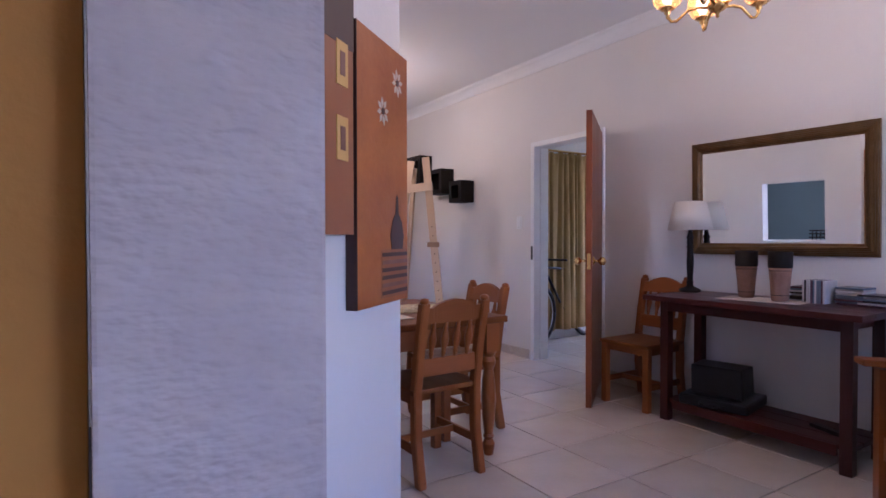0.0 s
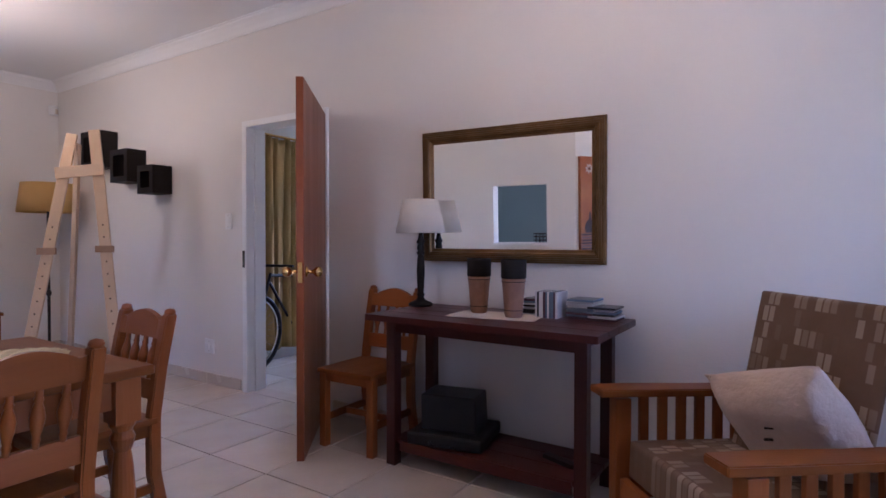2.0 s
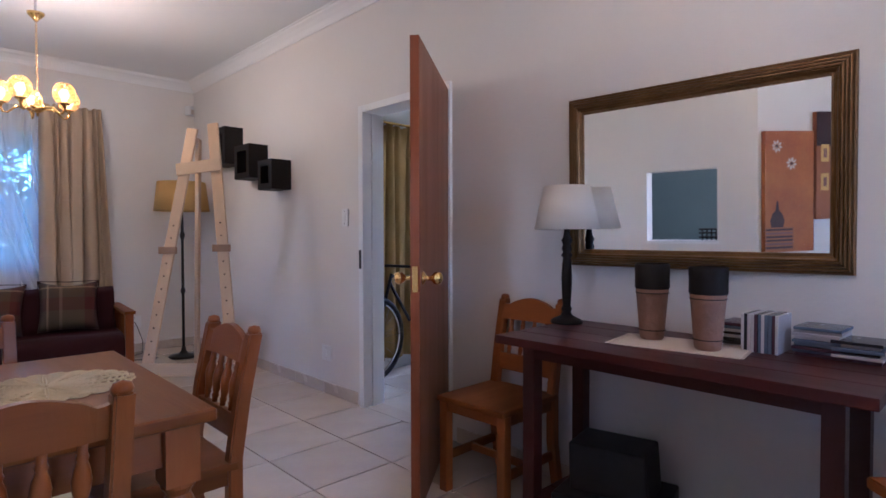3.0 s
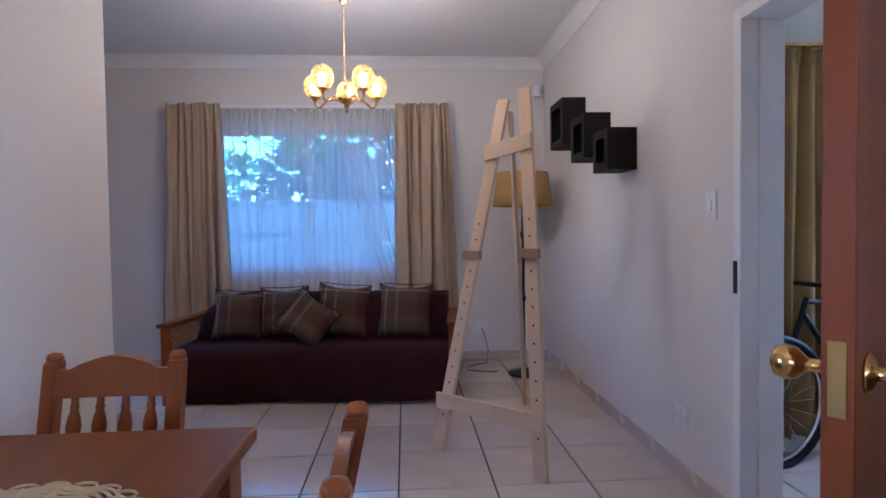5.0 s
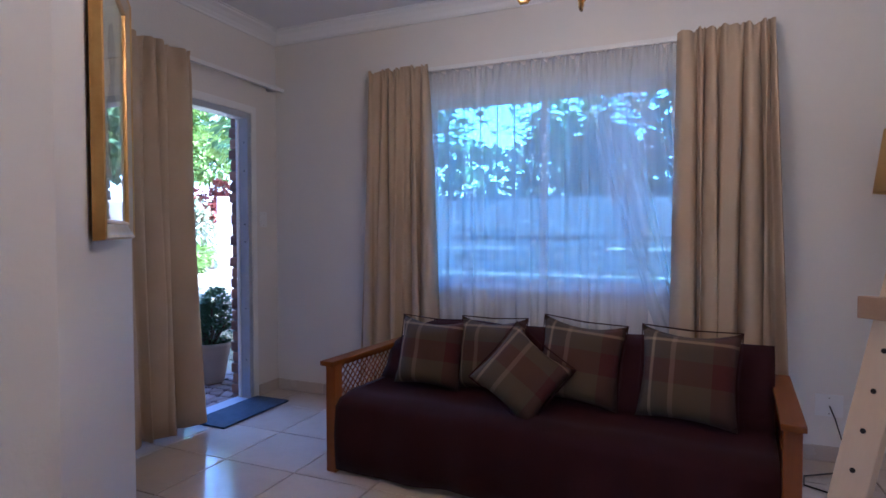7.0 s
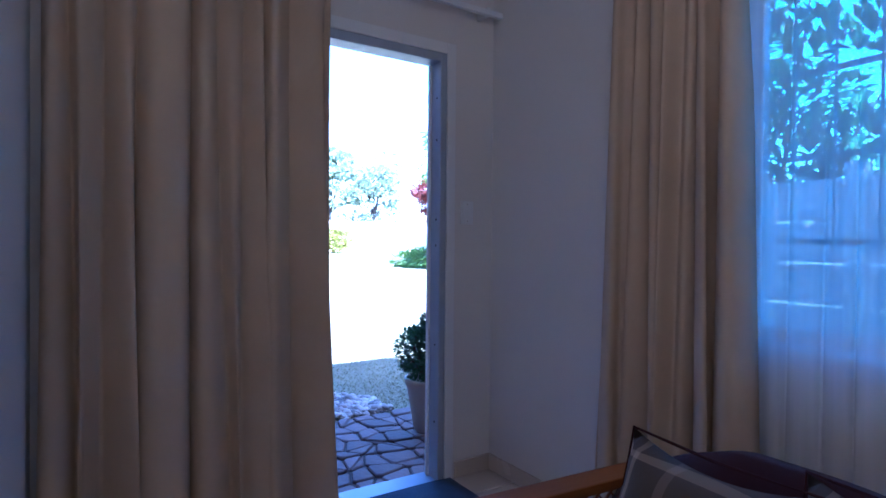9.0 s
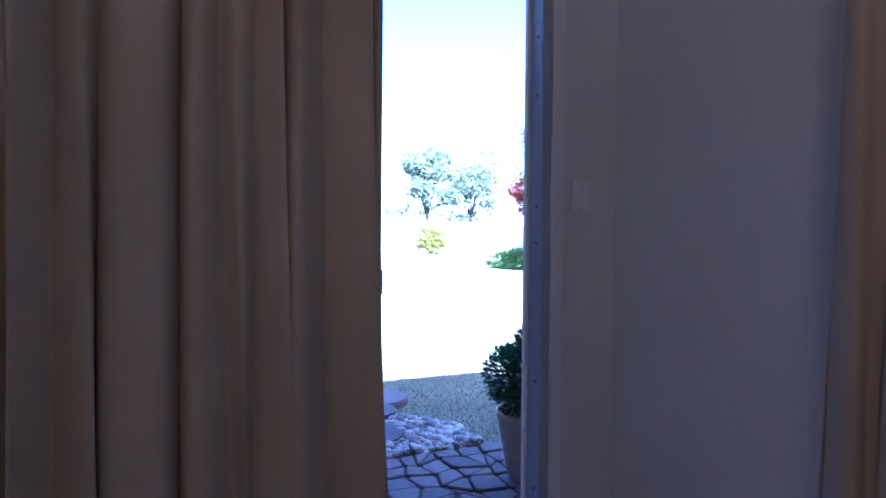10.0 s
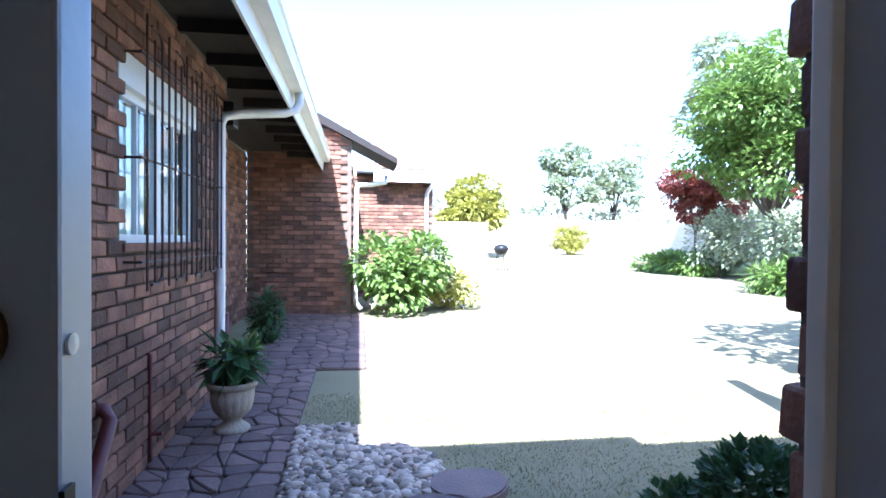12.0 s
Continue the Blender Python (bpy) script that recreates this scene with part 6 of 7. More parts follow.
sweep(bm, [(-17.05, 8.02, 2.80), (-17.05, 8.02, 2.62), (-17.3, 7.92, 2.45), (-17.38, 7.88, 2.35), (-17.38, 7.88, 0.0)], 0.05, 10)
part("pipe", bm, M["gutter"], dp3, smooth=True)

# sloping eaves of the wing and its tiled roofs
bm = bmesh.new()
prism(bm, [(4.7, 3.86), (5.6, 3.46), (6.95, 2.72), (6.95, 2.62), (5.6, 3.30), (4.7, 3.70)], -15.35, -14.12)
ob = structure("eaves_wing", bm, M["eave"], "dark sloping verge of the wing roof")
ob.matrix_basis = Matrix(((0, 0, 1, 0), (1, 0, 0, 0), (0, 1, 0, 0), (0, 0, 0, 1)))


def tiled_roof(name, origin, along, up, n, m, label):
    """Rows of curved roof tiles from an eaves corner: 'along' the eaves and 'up' the slope are one tile's step."""
    root = tagged(new(name), label, "", "", "structure")
    o, a, u = Vector(origin), Vector(along), Vector(up)
    nrm = a.cross(u).normalized()
    if nrm.z < 0:
        nrm = -nrm
    bm = bmesh.new()
    seg = 8
    rows = [[bm.verts.new(a * (i / seg) + u * (1.12 * j) + nrm * (0.028 * math.sin(2 * math.pi * i / seg) + 0.03 * (1 - j))) for i in range(seg + 1)] for j in (0, 1)]
    low = [bm.verts.new(v.co - nrm * 0.028) for v in rows[0]]
    for i in range(seg):
        bm.faces.new((rows[0][i], rows[0][i + 1], rows[1][i + 1], rows[1][i]))
        bm.faces.new((low[i], low[i + 1], rows[0][i + 1], rows[0][i]))
    me = bpy.data.meshes.new("roof_tile")
    bm.to_mesh(me)
    bm.free()
    me.materials.append(M["rooftile"])
    me.shade_smooth()
    for j in range(m):
        for i in range(n):
            t = new("roof_tile", me)
            t.parent = root
            t.location = o + a * i + u * j
    return root


tiled_roof("roof_far_wing", (-17.02, 6.62, 2.92), (0, 0.30, 0), (-0.30, 0, 0.16), 6, 8, "red-brown tiled roof of the far wing")
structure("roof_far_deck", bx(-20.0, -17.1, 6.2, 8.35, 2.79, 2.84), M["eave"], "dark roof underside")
gutter("far_gutter", (-17.08, 8.35, 2.76), (-17.08, 6.6, 2.76), "white gutter of the far wing")
# roof over the house: keeps the sun off the wall and carries the eaves
bm = bmesh.new()
prism(bm, [(-3.0, 2.86), (5.70, 2.90), (5.70, 2.96), (-2.0, 5.6), (-3.0, 5.6)], -15.2, -5.3)
ob = structure("roof_house", bm, M["rooftile"], "tiled house roof")
ob.matrix_basis = Matrix(((0, 0, 1, 0), (1, 0, 0, 0), (0, 1, 0, 0), (0, 0, 0, 1)))
structure("roof_room", bx(-5.12, 4.2, -2.9, 7.6, 2.96, 3.02), M["rooftile"], "roof over the room")

# kitchen window in the brick wall with its bars
win = tagged(new("window_4"), "white framed window in the brick wall", "window", "", "structure")
for x0, x1, z0, z1 in ((-7.27, -7.22, 1.22, 2.09), (-8.64, -8.59, 1.22, 2.09), (-7.97, -7.90, 1.27, 2.04), (-8.59, -7.27, 1.22, 1.27), (-8.59, -7.27, 2.04, 2.09)):
    part("window_frame", bx(x0, x1, HY - 0.09, HY - 0.04, z0, z1, bevel=0.005), M["white"], win)
for x in (-7.60, -8.27):
    part("glazing_bar", bx(x - 0.012, x + 0.012, HY - 0.08, HY - 0.05, 1.27, 2.04, bevel=0.003), M["white"], win)
for x0, x1 in ((-8.59, -7.97), (-7.90, -7.27)):
    p = part("pane", bx(x0, x1, HY - 0.067, HY - 0.063, 1.27, 2.04), M["glass"], win)
    part("net_behind", bx(x0, x1, HY - 0.125, HY - 0.120, 1.27, 2.04), pmat("pale_blind", (0.62, 0.68, 0.72), (0.50, 0.56, 0.60), rough=0.9, scale=3, stretch=(12, 1, 0.3)), win)
part("window_sill", bx(-8.68, -7.18, HY - 0.10, HY + 0.045, 1.175, 1.22, bevel=0.006), M["brick"], win)
part("lintel_band", bx(-8.66, -7.20, HY - 0.10, HY + 0.006, 2.09, 2.34), M["white"], win)
grd = thing("burglar_guard", pose(0, HY, 0), "dark iron burglar bars in front of the window", "burglar bars")
for i in range(15):
    x = -7.25 - 0.118 * i
    lo, hi = (1.00, 2.36) if i % 3 else (0.96, 2.46)
    bm = bmesh.new()
    tube(bm, (x, 0.13, lo), (x, 0.13, hi), 0.0075, seg=8)
    part("upright_bar", bm, M["iron"], grd)
for k in range(4):
    x = -7.32 - 0.42 * k
    for z, dz in ((2.42, -1), (0.99, 1)):
        bm = bmesh.new()
        sweep(bm, [(x, 0.13, z), (x - 0.10, 0.13, z), (x - 0.155, 0.13, z + 0.03 * dz), (x - 0.17, 0.13, z + 0.115 * dz)], 0.0075, 8)
        part("scroll_bar", bm, M["iron"], grd)
for z in (1.12, 1.68, 2.24):
    bm = bmesh.new()
    tube(bm, (-7.18, 0.122, z), (-8.98, 0.122, z), 0.0075, seg=8)
    for x in (-7.2, -8.96):
        tube(bm, (x, 0.122, z), (x, -0.01, z), 0.0075, seg=8)
    part("cross_bar", bm, M["iron"], grd)
spk = thing("alarm_siren", pose(-9.50, HY + 0.06, 2.40), "black alarm siren box under the eaves", "siren")
part("housing", bx(-0.11, 0.11, -0.05, 0.06, -0.11, 0.11, bevel=0.012), M["plastic"], spk)
pp = thing("waste_pipe", pose(0, 0, 0), "dark red drain pipe on the brick wall", "pipe")
bm = bmesh.new()
sweep(bm, [(-6.9, 4.99, 0.42), (-6.9, 5.06, 0.42), (-6.86, 5.10, 0.38), (-6.5, 5.12, -0.02), (-6.4, 5.12, -0.11)], 0.035, 10)
part("pipe", bm, M["redpipe"], pp, smooth=True)
bm = bmesh.new()
sweep(bm, [(-9.45, 5.05, -0.1), (-9.45, 5.05, 0.55)], 0.022, 8)
part("riser", bm, M["redpipe"], pp, smooth=True)
bm = bmesh.new()
sweep(bm, [(-7.55, 5.04, -0.1), (-7.55, 5.04, 0.55), (-7.55, 4.99, 0.60)], 0.014, 8)
part("riser", bm, M["redpipe"], pp, smooth=True)
bm = bmesh.new()
tube(bm, (-7.55, 5.04, 0.08), (-7.55, 5.11, 0.08), 0.012)
part("tap", bm, M["redpipe"], pp)
bd = thing("garage_side_door", pose(-10.6, 4.305, 0), "red-brown wooden side door in the brick wall", "door")
part("leaf", bx(-0.40, 0.40, 0.0, 0.03, GROUND, 1.98, bevel=0.004), M["door"], bd)
part("frame", bx(0.40, 0.46, 0.0, 0.04, GROUND, 2.04, bevel=0.004), M["redpipe"], bd)

# ---- paving, stepping stones, pebbles ----
rp = random.Random(15)


def crazy_paving(name, x0, x1, y0, y1, step, label):
    """Irregular flat stones between jittered corners, sunk joints between them."""
    root = structure(name, bx(x0, x1, y0, y1, GROUND + 0.001, GROUND + 0.012), M["soil"], label)
    nx, ny = max(1, round((x1 - x0) / step)), max(1, round((y1 - y0) / step))
    pt = {}
    for i in range(nx + 1):
        for j in range(ny + 1):
            jx = 0 if i in (0, nx) else rp.uniform(-0.30, 0.30)
            jy = 0 if j in (0, ny) else rp.uniform(-0.30, 0.30)
            pt[i, j] = Vector((x0 + (x1 - x0) * (i + jx) / nx, y0 + (y1 - y0) * (j + jy) / ny))
    count = 0
    for i in range(nx):
        for j in range(ny):
            quad = [pt[i, j], pt[i + 1, j], pt[i + 1, j + 1], pt[i, j + 1]]
            polys = [quad] if rp.random() < 0.6 else ([[quad[0], quad[1], quad[2]], [quad[0], quad[2], quad[3]]] if rp.random() < 0.5 else [[quad[0], quad[1], quad[3]], [quad[1], quad[2], quad[3]]])
            for poly in polys:
                c = sum(poly, Vector((0, 0))) / len(poly)
                pts = []
                for a, b in zip(poly, poly[1:] + poly[:1]):
                    pts.append(a.lerp(b, 0.14))
                    pts.append(a.lerp(b, 0.86))
                pts = [c + (p - c) * (1 - 0.0075 / max((p - c).length, 0.05)) for p in pts]
                bm = bmesh.new()
                h = rp.uniform(0.016, 0.026)
                prism(bm, [tuple(p - c) for p in pts], 0, h)
                up = [e for e in bm.edges if all(v.co.z > h * 0.9 for v in e.verts)]
                bmesh.ops.bevel(bm, geom=up, offset=0.007, segments=1, affect="EDGES")
                ob = link("paving_stone", bm, M["stone"], root)
                ob.matrix_basis = pose(c.x, c.y, GROUND + 0.010, rp.uniform(-0.6, 0.6), rp.uniform(-0.6, 0.6), 0)
                count += 1


crazy_paving("pavement", -9.9, -4.68, 5.03, 5.84, 0.175, "irregular slate paving along the house wall")
crazy_paving("pavement_door", -5.80, -4.48, 5.84, 7.6, 0.145, "irregular slate paving outside the garden door")
crazy_paving("pavement_far", -14.28, -9.92, 5.03, 6.36, 0.24, "irregular slate paving along the shaded wall")

bm = bmesh.new()
rs = random.Random(3)
ico = bmesh.new()
bmesh.ops.create_icosphere(ico, subdivisions=2, radius=1)
iv = [v.co.copy() for v in ico.verts]
iff = [[v.index for v in f.verts] for f in ico.faces]
ico.free()
verts, faces = [], []


def in_bed(x, y):
    # bed bounded by the paving, the lawn edge and a slanting side
    return -8.1 < x < -5.85 and 5.86 < y < 7.15 - max(0, (-x - 6.2)) * 0.45 + 0.12 * math.sin(x * 4)


n = 0
while n < 4600:
    x, y = rs.uniform(-8.15, -5.8), rs.uniform(5.85, 7.2)
    if not in_bed(x, y) or any(math.hypot(x - sx, y - sy) < 0.21 for sx, sy in ((-6.99, 6.87), (-6.68, 6.66), (-6.20, 6.56))):
        continue
    n += 1
    r = rs.choice((0.012, 0.015, 0.018, 0.022, 0.026, 0.032))
    m = Matrix.LocRotScale((x, y, GROUND + r * 0.35 + rs.uniform(0, 0.03)), Euler((rs.uniform(-0.4, 0.4), rs.uniform(-0.4, 0.4), rs.uniform(0, 6.3))), Vector((r * rs.uniform(1.0, 1.5), r, r * rs.uniform(0.5, 0.8))))
    base = len(verts)
    verts += [m @ v for v in iv]
    faces += [[base + i for i in f] for f in iff]
me = bpy.data.meshes.new("pebbles")
me.from_pydata(verts, [], faces)
me.materials.append(M["pebble"])
me.shade_smooth()
tagged(new("pebbles", me), "bed of mixed pale and reddish river pebbles", "pebbles", "", "stuff")
for x, y, a in ((-6.99, 6.87, 0.24), (-6.68, 6.66, 0.25), (-6.20, 6.56, 0.25), (-7.55, 6.3, 0.0)):
    if not a:
        continue
    bm = bmesh.new()
    prism(bm, [(a * (1 + 0.10 * math.sin(3 * t + x * 7)) * math.cos(t) * 0.8, a * (1 + 0.08 * math.cos(2 * t + y)) * math.sin(t)) for t in (2 * math.pi * i / 22 for i in range(22))], 0, 0.05)
    bmesh.ops.bevel(bm, geom=[e for e in bm.edges if all(v.co.z > 0.04 for v in e.verts)], offset=0.012, segments=2, affect="EDGES")
    ob = tagged(link("stepping_stone", bm, M["stone"]), "round slate stepping stone in the pebbles", "stepping stone", "stepping stones")
    ob.matrix_basis = pose(x, y, GROUND + 0.002)

# grass blades near the door
verts, faces = [], []
for i in range(26000):
    x, y = -5.8 - 3.2 * rs.random() ** 1.2, rs.uniform(5.7, 9.4)
    if in_bed(x, y) or (y < 5.85):
        continue
    h, a = rs.uniform(0.008, 0.024), rs.uniform(0, 6.28)
    c, s = math.cos(a) * 0.004, math.sin(a) * 0.004
    lx, ly = rs.uniform(-0.02, 0.02), rs.uniform(-0.02, 0.02)
    base = len(verts)
    verts += [(x - c, y - s, GROUND), (x + c, y + s, GROUND), (x + lx, y + ly, GROUND + h)]
    faces.append((base, base + 1, base + 2))
me = bpy.data.meshes.new("lawn_grass")
me.from_pydata(verts, [], faces)
me.materials.append(M["blade"])
tagged(new("lawn_grass", me), "short dry grass blades", "grass", "", "stuff")

# ---- plants ----


def leaf_cloud(rnd, blobs, n, size, droop=0.3, long=1.6):
    """Many small folded leaves on the surface and inside of blobs (centre, radii)."""
    verts, faces = [], []
    for _ in range(n):
        c, r = rnd.choice(blobs)
        d = Vector((rnd.gauss(0, 1), rnd.gauss(0, 1), rnd.gauss(0, 1))).normalized()
        k = rnd.uniform(0.45, 1.08) ** 0.6
        p = Vector(c) + Vector((d.x * r[0], d.y * r[1], d.z * r[2])) * k
        out = (d + Vector((rnd.uniform(-0.6, 0.6), rnd.uniform(-0.6, 0.6), rnd.uniform(-0.5, 0.4) - droop))).normalized()
        side = out.cross(Vector((rnd.uniform(-0.3, 0.3), rnd.uniform(-0.3, 0.3), 1))).normalized()
        s = size * rnd.uniform(0.6, 1.3)
        up = side.cross(out).normalized() * s * 0.18
        base = len(verts)
        verts += [p, p + out * s * long * 0.5 + side * s * 0.5 + up, p + out * s * long, p + out * s * long * 0.5 - side * s * 0.5 + up]
        faces += [(base, base + 1, base + 2), (base, base + 2, base + 3)]
    return verts, faces


def foliage(name, rnd, blobs, n, size, material, parent, label="", **kw):
    v, f = leaf_cloud(rnd, blobs, n, size, **kw)
    me = bpy.data.meshes.new(name)
    me.from_pydata(v, [], f)
    me.materials.append(material)
    ob = new(name, me)
    ob.parent = parent
    if label:
        ob["label"] = label
    return ob


def tree(x, y, h, r, seed, material, label, trunk_h=0.35, n=3500, size=0.16, spread=9, category="tree"):
    rnd = random.Random(seed)
    t = thing("tree", pose(x, y, land(x, y)), label, category)
    bm = bmesh.new()
    th = h * trunk_h
    sweep_r = 0.035 * h * 0.5
    tube(bm, (0, 0, 0), (0.03 * h * rnd.uniform(-1, 1), 0.03 * h * rnd.uniform(-1, 1), th), sweep_r, sweep_r * 0.6, seg=10)
    blobs = []
    for k in range(spread):
        a = 2 * math.pi * k / spread + rnd.uniform(-0.3, 0.3)
        rr = r * rnd.uniform(0.25, 0.75)
        c = (rr * math.cos(a), rr * math.sin(a), th + (h - th) * rnd.uniform(0.2, 0.85))
        tube(bm, (0, 0, th * rnd.uniform(0.75, 0.98)), (c[0] * 0.85, c[1] * 0.85, c[2]), sweep_r * 0.4, sweep_r * 0.1, seg=6)
        q = r * rnd.uniform(0.28, 0.5)
        blobs.append((c, (q, q, q * rnd.uniform(0.5, 0.8))))
    part("trunk", bm, M["bark"], t)
    foliage("crown", rnd, blobs, n, size, material, t)
    return t


def shrub(name, x, y, h, r, seed, material, label, n=1500, size=0.07, category="shrub", stems=6, **kw):
    rnd = random.Random(seed)
    t = thing(name, pose(x, y, land(x, y)), label, category)
    blobs = [((r * 0.5 * math.cos(k), r * 0.5 * math.sin(k * 1.7), h * rnd.uniform(0.35, 0.7)), (r * 0.6, r * 0.6, h * rnd.uniform(0.28, 0.4))) for k in range(7)]
    for k in range(stems):
        a = 2 * math.pi * k / stems
        bm = bmesh.new()
        tube(bm, (0.05 * math.cos(a), 0.05 * math.sin(a), 0), (r * 0.6 * math.cos(a), r * 0.6 * math.sin(a), h * 0.7), 0.014, 0.005, seg=6)
        part("stem", bm, M["bark"], t)
    foliage("leaves", rnd, blobs, n, size, material, t, **kw)
    return t


shrub("leafy_bush", -14.6, 7.0, 1.55, 0.95, 1, M["leaf"], "broad-leaved green bush beside the wing", n=2600, size=0.10)
shrub("low_bush", -15.2, 7.95, 0.85, 0.7, 2, M["leafyel"], "low pale green bush beside the wing", n=1200, size=0.08)
fx = thing("flax_plant", pose(-17.3, 8.15, GROUND), "upright dark-leaved flax plant", "plant")
rnd = random.Random(6)
for k in range(18):
    a, l, q = rnd.uniform(0, 6.28), rnd.uniform(0.9, 1.5), rnd.uniform(0.15, 0.6)
    bm = bmesh.new()
    pts = [Vector((q * u * u * math.cos(a), q * u * u * math.sin(a), l * u)) for u in (0, 0.35, 0.7, 1)]
    sd = Vector((-math.sin(a), math.cos(a), 0)) * 0.035
    rows = [[bm.verts.new(p - sd * w), bm.verts.new(p + sd * w)] for p, w in zip(pts, (0.8, 1, 0.7, 0.05))]
    for a2, b2 in zip(rows, rows[1:]):
        bm.faces.new((a2[0], a2[1], b2[1], b2[0]))
    part("blade", bm, M["leafdark"], fx)
tree(-36, 12.9, 4.6, 2.3, 11, M["leafyel"], "yellow-green flowering tree behind the garden wall", n=6000, size=0.2, trunk_h=0.3, spread=14)
tree(-46, 22.3, 9.0, 2.6, 12, M["leafgrey"], "open grey-green tree behind the lawn", n=3000, size=0.24, spread=12)
tree(-47, 26.8, 9.6, 2.7, 13, M["leafgrey"], "open grey-green tree behind the lawn", n=3000, size=0.24, spread=12)
tree(-22.0, 20.9, 8.4, 3.4, 14, M["leaf"], "tall feathery green tree at the lawn's edge", trunk_h=0.28, n=20000, size=0.14, spread=30)
tree(-31.0, 26.2, 13.0, 3.4, 24, M["leafgrey"], "tall pale tree behind the garden wall", trunk_h=0.4, n=5000, size=0.28, spread=14)
tree(-27.5, 21.5, 4.6, 1.8, 15, M["leafred"], "red-leaved small tree at the lawn's edge", trunk_h=0.48, n=5200, size=0.15, spread=15)
shrub("grey_shrub", -24.0, 20.3, 2.9, 1.05, 16, M["leafgrey"], "straggly grey-green shrub at the lawn's edge", n=3200, size=0.11)
shrub("pale_shrub", -22.0, 20.4, 2.5, 0.9, 17, M["leafgrey"], "pale flowering shrub by the wall", n=2200, size=0.10)
shrub("round_hedge", -38.0, 19.5, 1.95, 1.15, 18, M["leafyel"], "clipped yellow-green round bush on the lawn", n=4200, size=0.11)
shrub("strap_leaf_border", -27.6, 20.0, 0.85, 1.1, 19, M["leaf"], "low strap-leaved border plants", n=2200, size=0.09, long=4.0)
shrub("strap_leaf_border", -25.4, 20.2, 0.85, 1.2, 20, M["leaf"], "low strap-leaved border plants", n=2200, size=0.09, long=4.0)
tree(-17.6, 19.3, 3.5, 1.0, 25, M["leafred"], "red-leaved small tree in the border", trunk_h=0.45, n=2600, size=0.12, spread=11)
shrub("grey_shrub", -17.6, 18.3, 2.6, 0.85, 26, M["leafgrey"], "straggly grey-green shrub in the border", n=2600, size=0.10)
shrub("strap_leaf_border", -17.2, 17.6, 0.9, 0.9, 27, M["leaf"], "low strap-leaved border plants", n=1600, size=0.08, long=4.0)
tree(-15.3, 19.9, 8.0, 2.0, 28, M["leaf"], "feathery green tree beside the garden wall", trunk_h=0.38, n=12000, size=0.14, spread=24)
cy = thing("cycad", pose(-26.9, 20.3, GROUND + 0.25), "dark green cycad with arching fronds", "plant")
rnd = random.Random(9)
bm = bmesh.new()
lathe(bm, [(0.24, -0.27), (0.26, 0.3), (0.2, 0.6), (0.1, 0.7)], 12)
part("stem", bm, M["bark"], cy)
for k in range(26):
    a, l = 2 * math.pi * k / 26 + rnd.uniform(-0.1, 0.1), rnd.uniform(1.3, 1.8)
    e = rnd.uniform(0.2, 1.0)
    bm = bmesh.new()
    d = Vector((math.cos(a), math.sin(a), 0))
    sd = Vector((-d.y, d.x, 0))
    prev = None
    for i in range(15):
        u = i / 14
        p = d * l * u + Vector((0, 0, 0.65 + e * l * u - 0.9 * l * u * u * 0.8))
        w = 0.22 * math.sin(math.pi * (0.12 + 0.86 * u))
        for s in (-1, 1):
            q = p + sd * s * w + d * 0.10 - Vector((0, 0, 0.03))
            vs = [bm.verts.new(p), bm.verts.new(p + d * 0.035), bm.verts.new(q)]
            bm.faces.new(vs)
    part("frond", bm, M["leafdark"], cy)
for i, (x, y, h, r) in enumerate(((-46, 12, 3.0, 4), (-50, 20, 3.2, 5), (-50, 29, 3.4, 5), (-44, 36, 4.5, 4))):
    tree(x, y, h, r, 40 + i, M["leafgrey"], "hazy distant tree line beyond the garden", trunk_h=0.2, n=2200, size=0.3, spread=10)

# boundary walls
structure("wall_boundary_west", bx(-42.2, -42.0, 8, 40, GROUND, 2.75), M["gardenwall"], "pale boundary wall across the lawn")
structure("wall_boundary_north", bx(-42, -4.9, 22.4, 22.6, GROUND, 2.2), M["gardenwall"], "pale boundary wall along the garden")
fence = thing("wire_fence", pose(0, 0, 0), "wire fence with thin posts above the wall", "fence")
for k in range(10):
    y = 9 + 2.8 * k
    bm = bmesh.new()
    tube(bm, (-41.9, y, 0.3), (-41.9, y, 3.5), 0.035, seg=6)
    part("post", bm, M["bark"], fence)
for z in (2.85, 3.0, 3.15, 3.3):
    bm = bmesh.new()
    tube(bm, (-41.9, 9, z), (-41.9, 34.5, z), 0.008, seg=4)
    part("wire", bm, M["chrome"], fence)

# barbecue stand
br = thing("barbecue", pose(-29.0, 12.75, GROUND), "black kettle barbecue on legs", "barbecue")
bm = bmesh.new()
lathe(bm, [(0.05, 0.72), (0.26, 0.80), (0.34, 0.95), (0.36, 1.0), (0.30, 1.12), (0.16, 1.2), (0.0, 1.22)], 20)
part("kettle", bm, M["plastic"], br, smooth=True)
for k in range(4):
    a = math.pi / 4 + math.pi / 2 * k
    bm = bmesh.new()
    tube(bm, (0.18 * math.cos(a), 0.18 * math.sin(a), 0.8), (0.36 * math.cos(a), 0.36 * math.sin(a), 0), 0.02, seg=8)
    part("leg", bm, M["blackmetal"], br)
part("side_shelf", bx(-0.2, 0.2, 0.36, 0.85, 0.92, 0.95, bevel=0.004), M["plastic"], br)

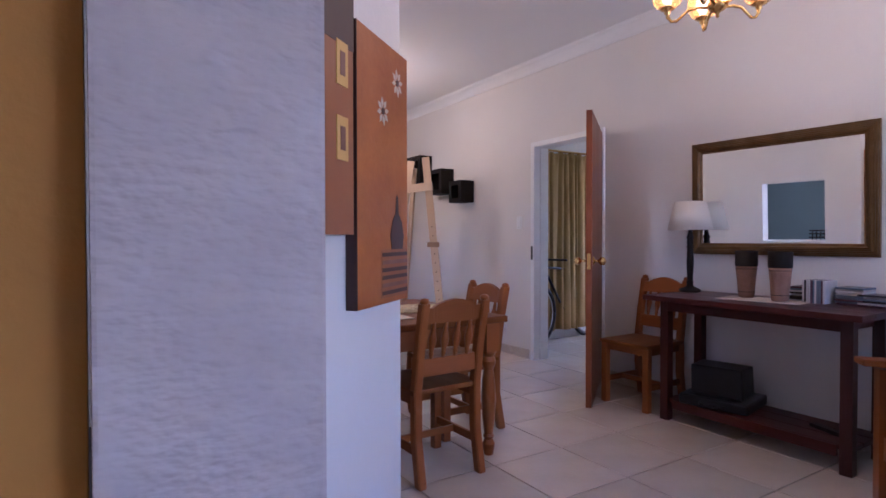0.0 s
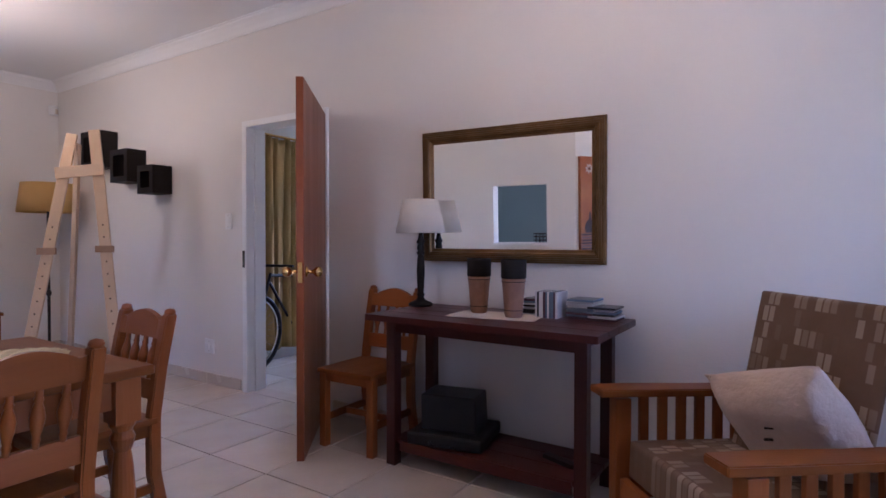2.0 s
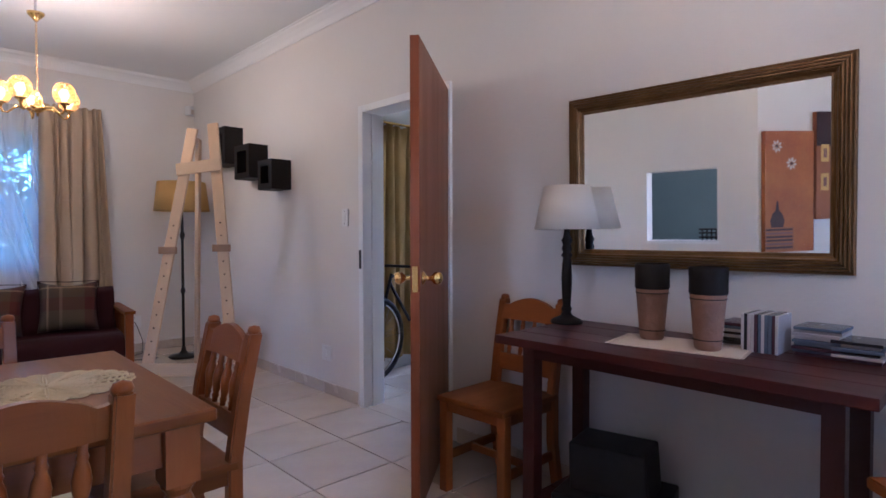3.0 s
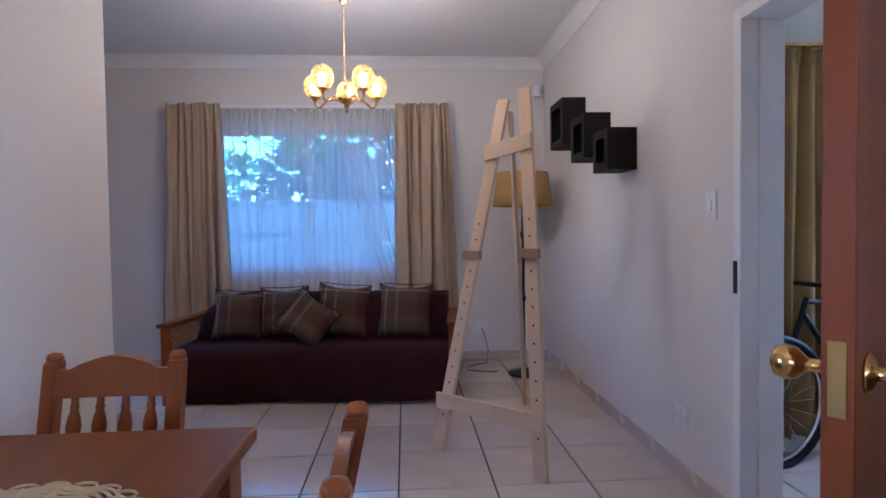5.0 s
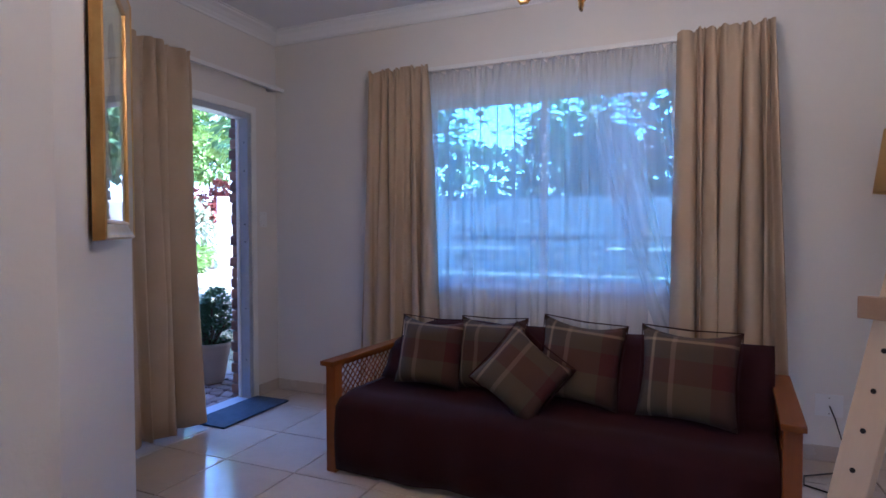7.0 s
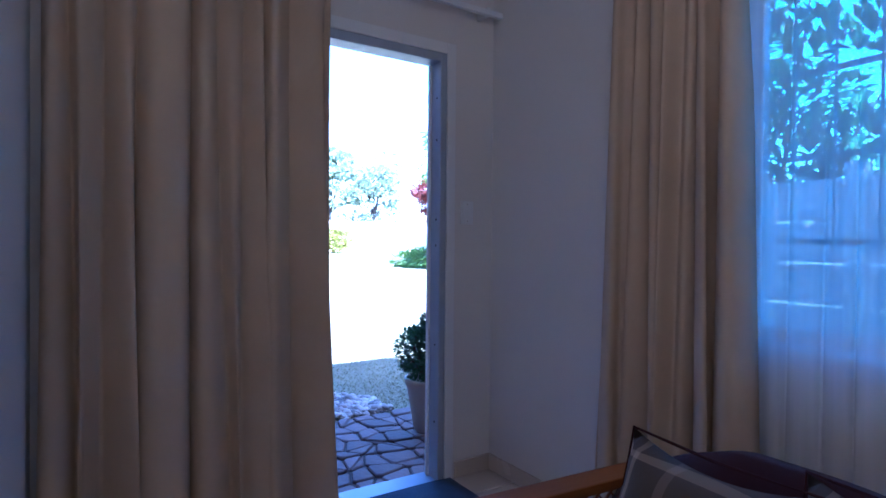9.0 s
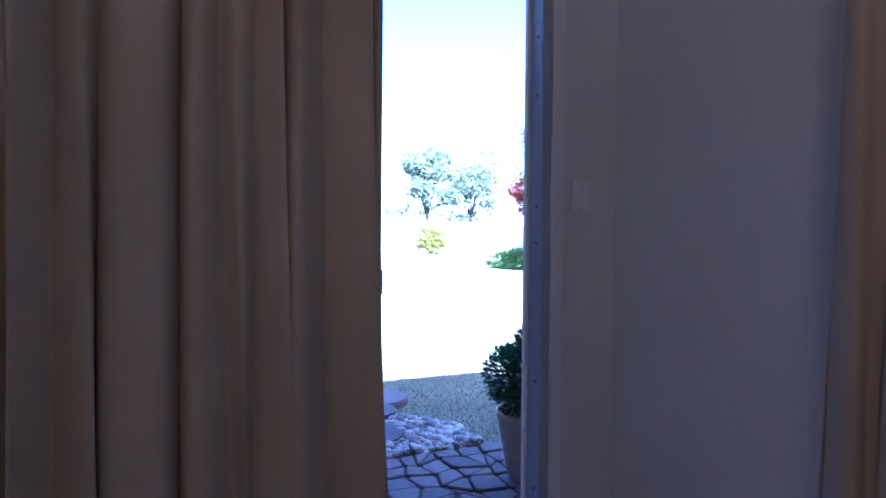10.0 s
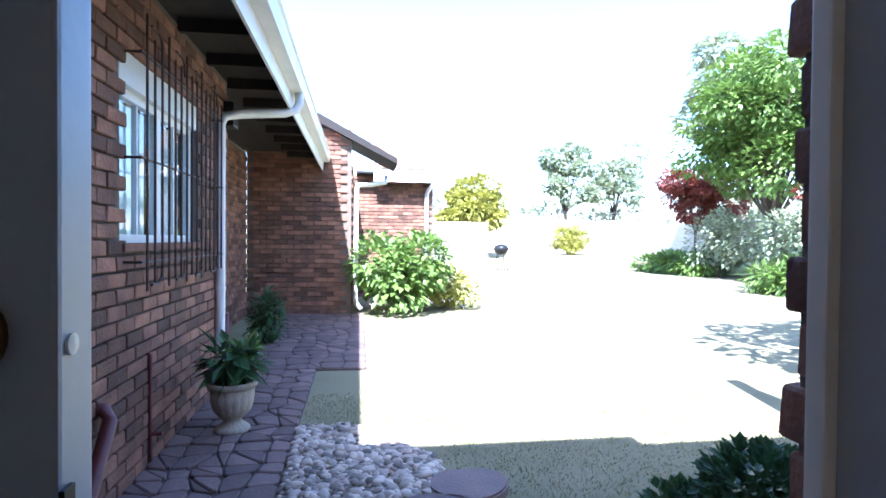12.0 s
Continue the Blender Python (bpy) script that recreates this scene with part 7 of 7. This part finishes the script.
# pots by the house wall
pot = thing("potted_plant", pose(-8.07, 5.40, GROUND + 0.03), "fluted cast-stone urn with a leafy plant", "plant pot")
bm = bmesh.new()
lathe(bm, [(0.115, 0.0), (0.12, 0.015), (0.105, 0.035), (0.065, 0.06), (0.06, 0.085), (0.09, 0.11), (0.125, 0.15), (0.142, 0.21), (0.148, 0.30)], 48, flute=0.03, flutes=16)
part("bowl", bm, M["pot"], pot, smooth=True)
bm = bmesh.new()
lathe(bm, [(0.148, 0.30), (0.168, 0.315), (0.172, 0.34), (0.160, 0.352), (0.142, 0.345), (0.135, 0.30), (0.0, 0.29)], 40)
part("rim", bm, M["pot"], pot, smooth=True)
foliage("leaves", random.Random(21), [((0, -0.03, 0.44), (0.11, 0.11, 0.10)), ((0.03, -0.06, 0.52), (0.09, 0.09, 0.08)), ((-0.02, 0.07, 0.48), (0.08, 0.08, 0.08))], 150, 0.075, M["leafdark"], pot, long=2.2)
foliage("young_leaves", random.Random(22), [((-0.05, 0.06, 0.54), (0.08, 0.08, 0.06))], 36, 0.06, M["leaf"], pot, long=2.2)
shrub("corner_shrub", -11.4, 5.1, 0.70, 0.22, 23, M["leafdark"], "small dark shrub beside the downpipe", n=900, size=0.05)

# large jade plant in a pale pot just outside the door
jp = thing("jade_plant", pose(-5.28, 7.20, GROUND + 0.03), "dark fleshy-leaved jade plant in a pale stoneware pot", "plant pot")
bm = bmesh.new()
lathe(bm, [(0.105, 0.0), (0.115, 0.01), (0.132, 0.10), (0.150, 0.20), (0.166, 0.30), (0.182, 0.33), (0.184, 0.36), (0.168, 0.365), (0.155, 0.33), (0.0, 0.32)], 36)
part("pot", bm, pmat("pale_stoneware", (0.52, 0.43, 0.32), (0.38, 0.33, 0.26), rough=0.55, scale=5), jp, smooth=True)
for k in range(9):
    a = 2 * math.pi * k / 9
    bm = bmesh.new()
    tube(bm, (0.03 * math.cos(a), 0.03 * math.sin(a), 0.34), (0.16 * math.cos(a), 0.16 * math.sin(a), 0.52 + 0.16 * (k % 3) / 2), 0.016, 0.008, seg=7)
    part("stem", bm, M["bark"], jp)
foliage("leaves", random.Random(24), [((0, 0, 0.47), (0.21, 0.21, 0.14)), ((0.02, 0.03, 0.60), (0.18, 0.18, 0.14)), ((-0.07, -0.08, 0.55), (0.14, 0.14, 0.14)), ((0.04, 0.04, 0.73), (0.13, 0.13, 0.11))], 3800, 0.024, M["leafdark"], jp, long=1.4, droop=-0.2)

# ---- yard behind the north window ----
pw = tagged(new("wall_yard"), "precast concrete panel wall behind the window", "", "", "structure")
me = None
for k in range(6):
    for i in range(5):
        if me is None:
            ob = link("wall_panel", bx(0, 1.78, -0.03, 0.03, 0.006, 0.294, bevel=0.012), M["gardenwall"], pw)
            me = ob.data
        else:
            ob = new("wall_panel", me)
            ob.parent = pw
        ob.matrix_basis = pose(-7.4 + 1.9 * i, 9.6, GROUND + 0.3 * k)
for i in range(6):
    part("panel_post", bx(-7.52 + 1.9 * i, -7.40 + 1.9 * i, 9.53, 9.67, GROUND, GROUND + 1.9, bevel=0.008), M["gardenwall"], pw)
for i, (x, y, h, r) in enumerate(((-5.5, 12.0, 4.6, 2.2), (-2.6, 12.6, 4.2, 2.0), (-0.2, 11.8, 4.8, 2.2), (-8.0, 13.0, 5.0, 2.4))):
    tree(x, y, h, r, 60 + i, M["leafdark"], "dark green garden tree behind the yard wall", trunk_h=0.25, n=3000, size=0.14, spread=11)
# unseen trees, added only to keep the sun off the yard wall
for i, (x, y, h, r) in enumerate(((2.2, 8.9, 8.5, 2.6), (4.4, 10.2, 9.0, 3.0), (0.6, 9.0, 6.4, 1.6))):
    tree(x, y, h, r, 80 + i, M["leafdark"], "tall dense tree added out of view to shade the yard", trunk_h=0.42, n=5200, size=0.24, spread=14)

# ---- floor tiles, one by one ----
floor = bpy.data.objects["floor"]
TX, TY = 0.462, 0.4585
bm = bmesh.new()
box(bm, 0.004, TX - 0.004, 0.004, TY - 0.004, -0.012, 0.0, bevel=0.002, seg=1)
tile_mesh = bpy.data.meshes.new("floor_tile")
bm.to_mesh(tile_mesh)
bm.free()
tile_mesh.materials.append(M["tile"])
rt = random.Random(2)
for i in range(-11, 5):
    for j in range(-10, 15):
        x, y = -0.455 + TX * i, 1.62 + TY * j
        if x + TX < -4.36 or x > 2.74 or y + TY < SOUTH or y > NORTH - 0.02:
            continue
        if x > -0.10 and not (1.9 < y < 4.7):
            continue
        if x < -4.36:
            continue
        inside = x + TX < -2.6 and 1.1 < y and y + TY < 4.2
        if inside:
            continue
        t = new("floor_tile", tile_mesh)
        t.parent = floor
        t.matrix_basis = pose(x, y, rt.uniform(-0.0008, 0.0), rt.uniform(-0.05, 0.05), rt.uniform(-0.05, 0.05), 0)
bm = bmesh.new()
box(bm, -4.36, -0.455 + TX * -8 - 0.003, 0.003, TY - 0.003, -0.012, 0.0, bevel=0.002, seg=1)
cut_mesh = bpy.data.meshes.new("cut_tile")
bm.to_mesh(cut_mesh)
bm.free()
cut_mesh.materials.append(M["tile"])
for j in range(-8, 12):
    t = new("cut_tile", cut_mesh)
    t.parent = floor
    t.matrix_basis = pose(0, 1.62 + TY * j, -0.0005)
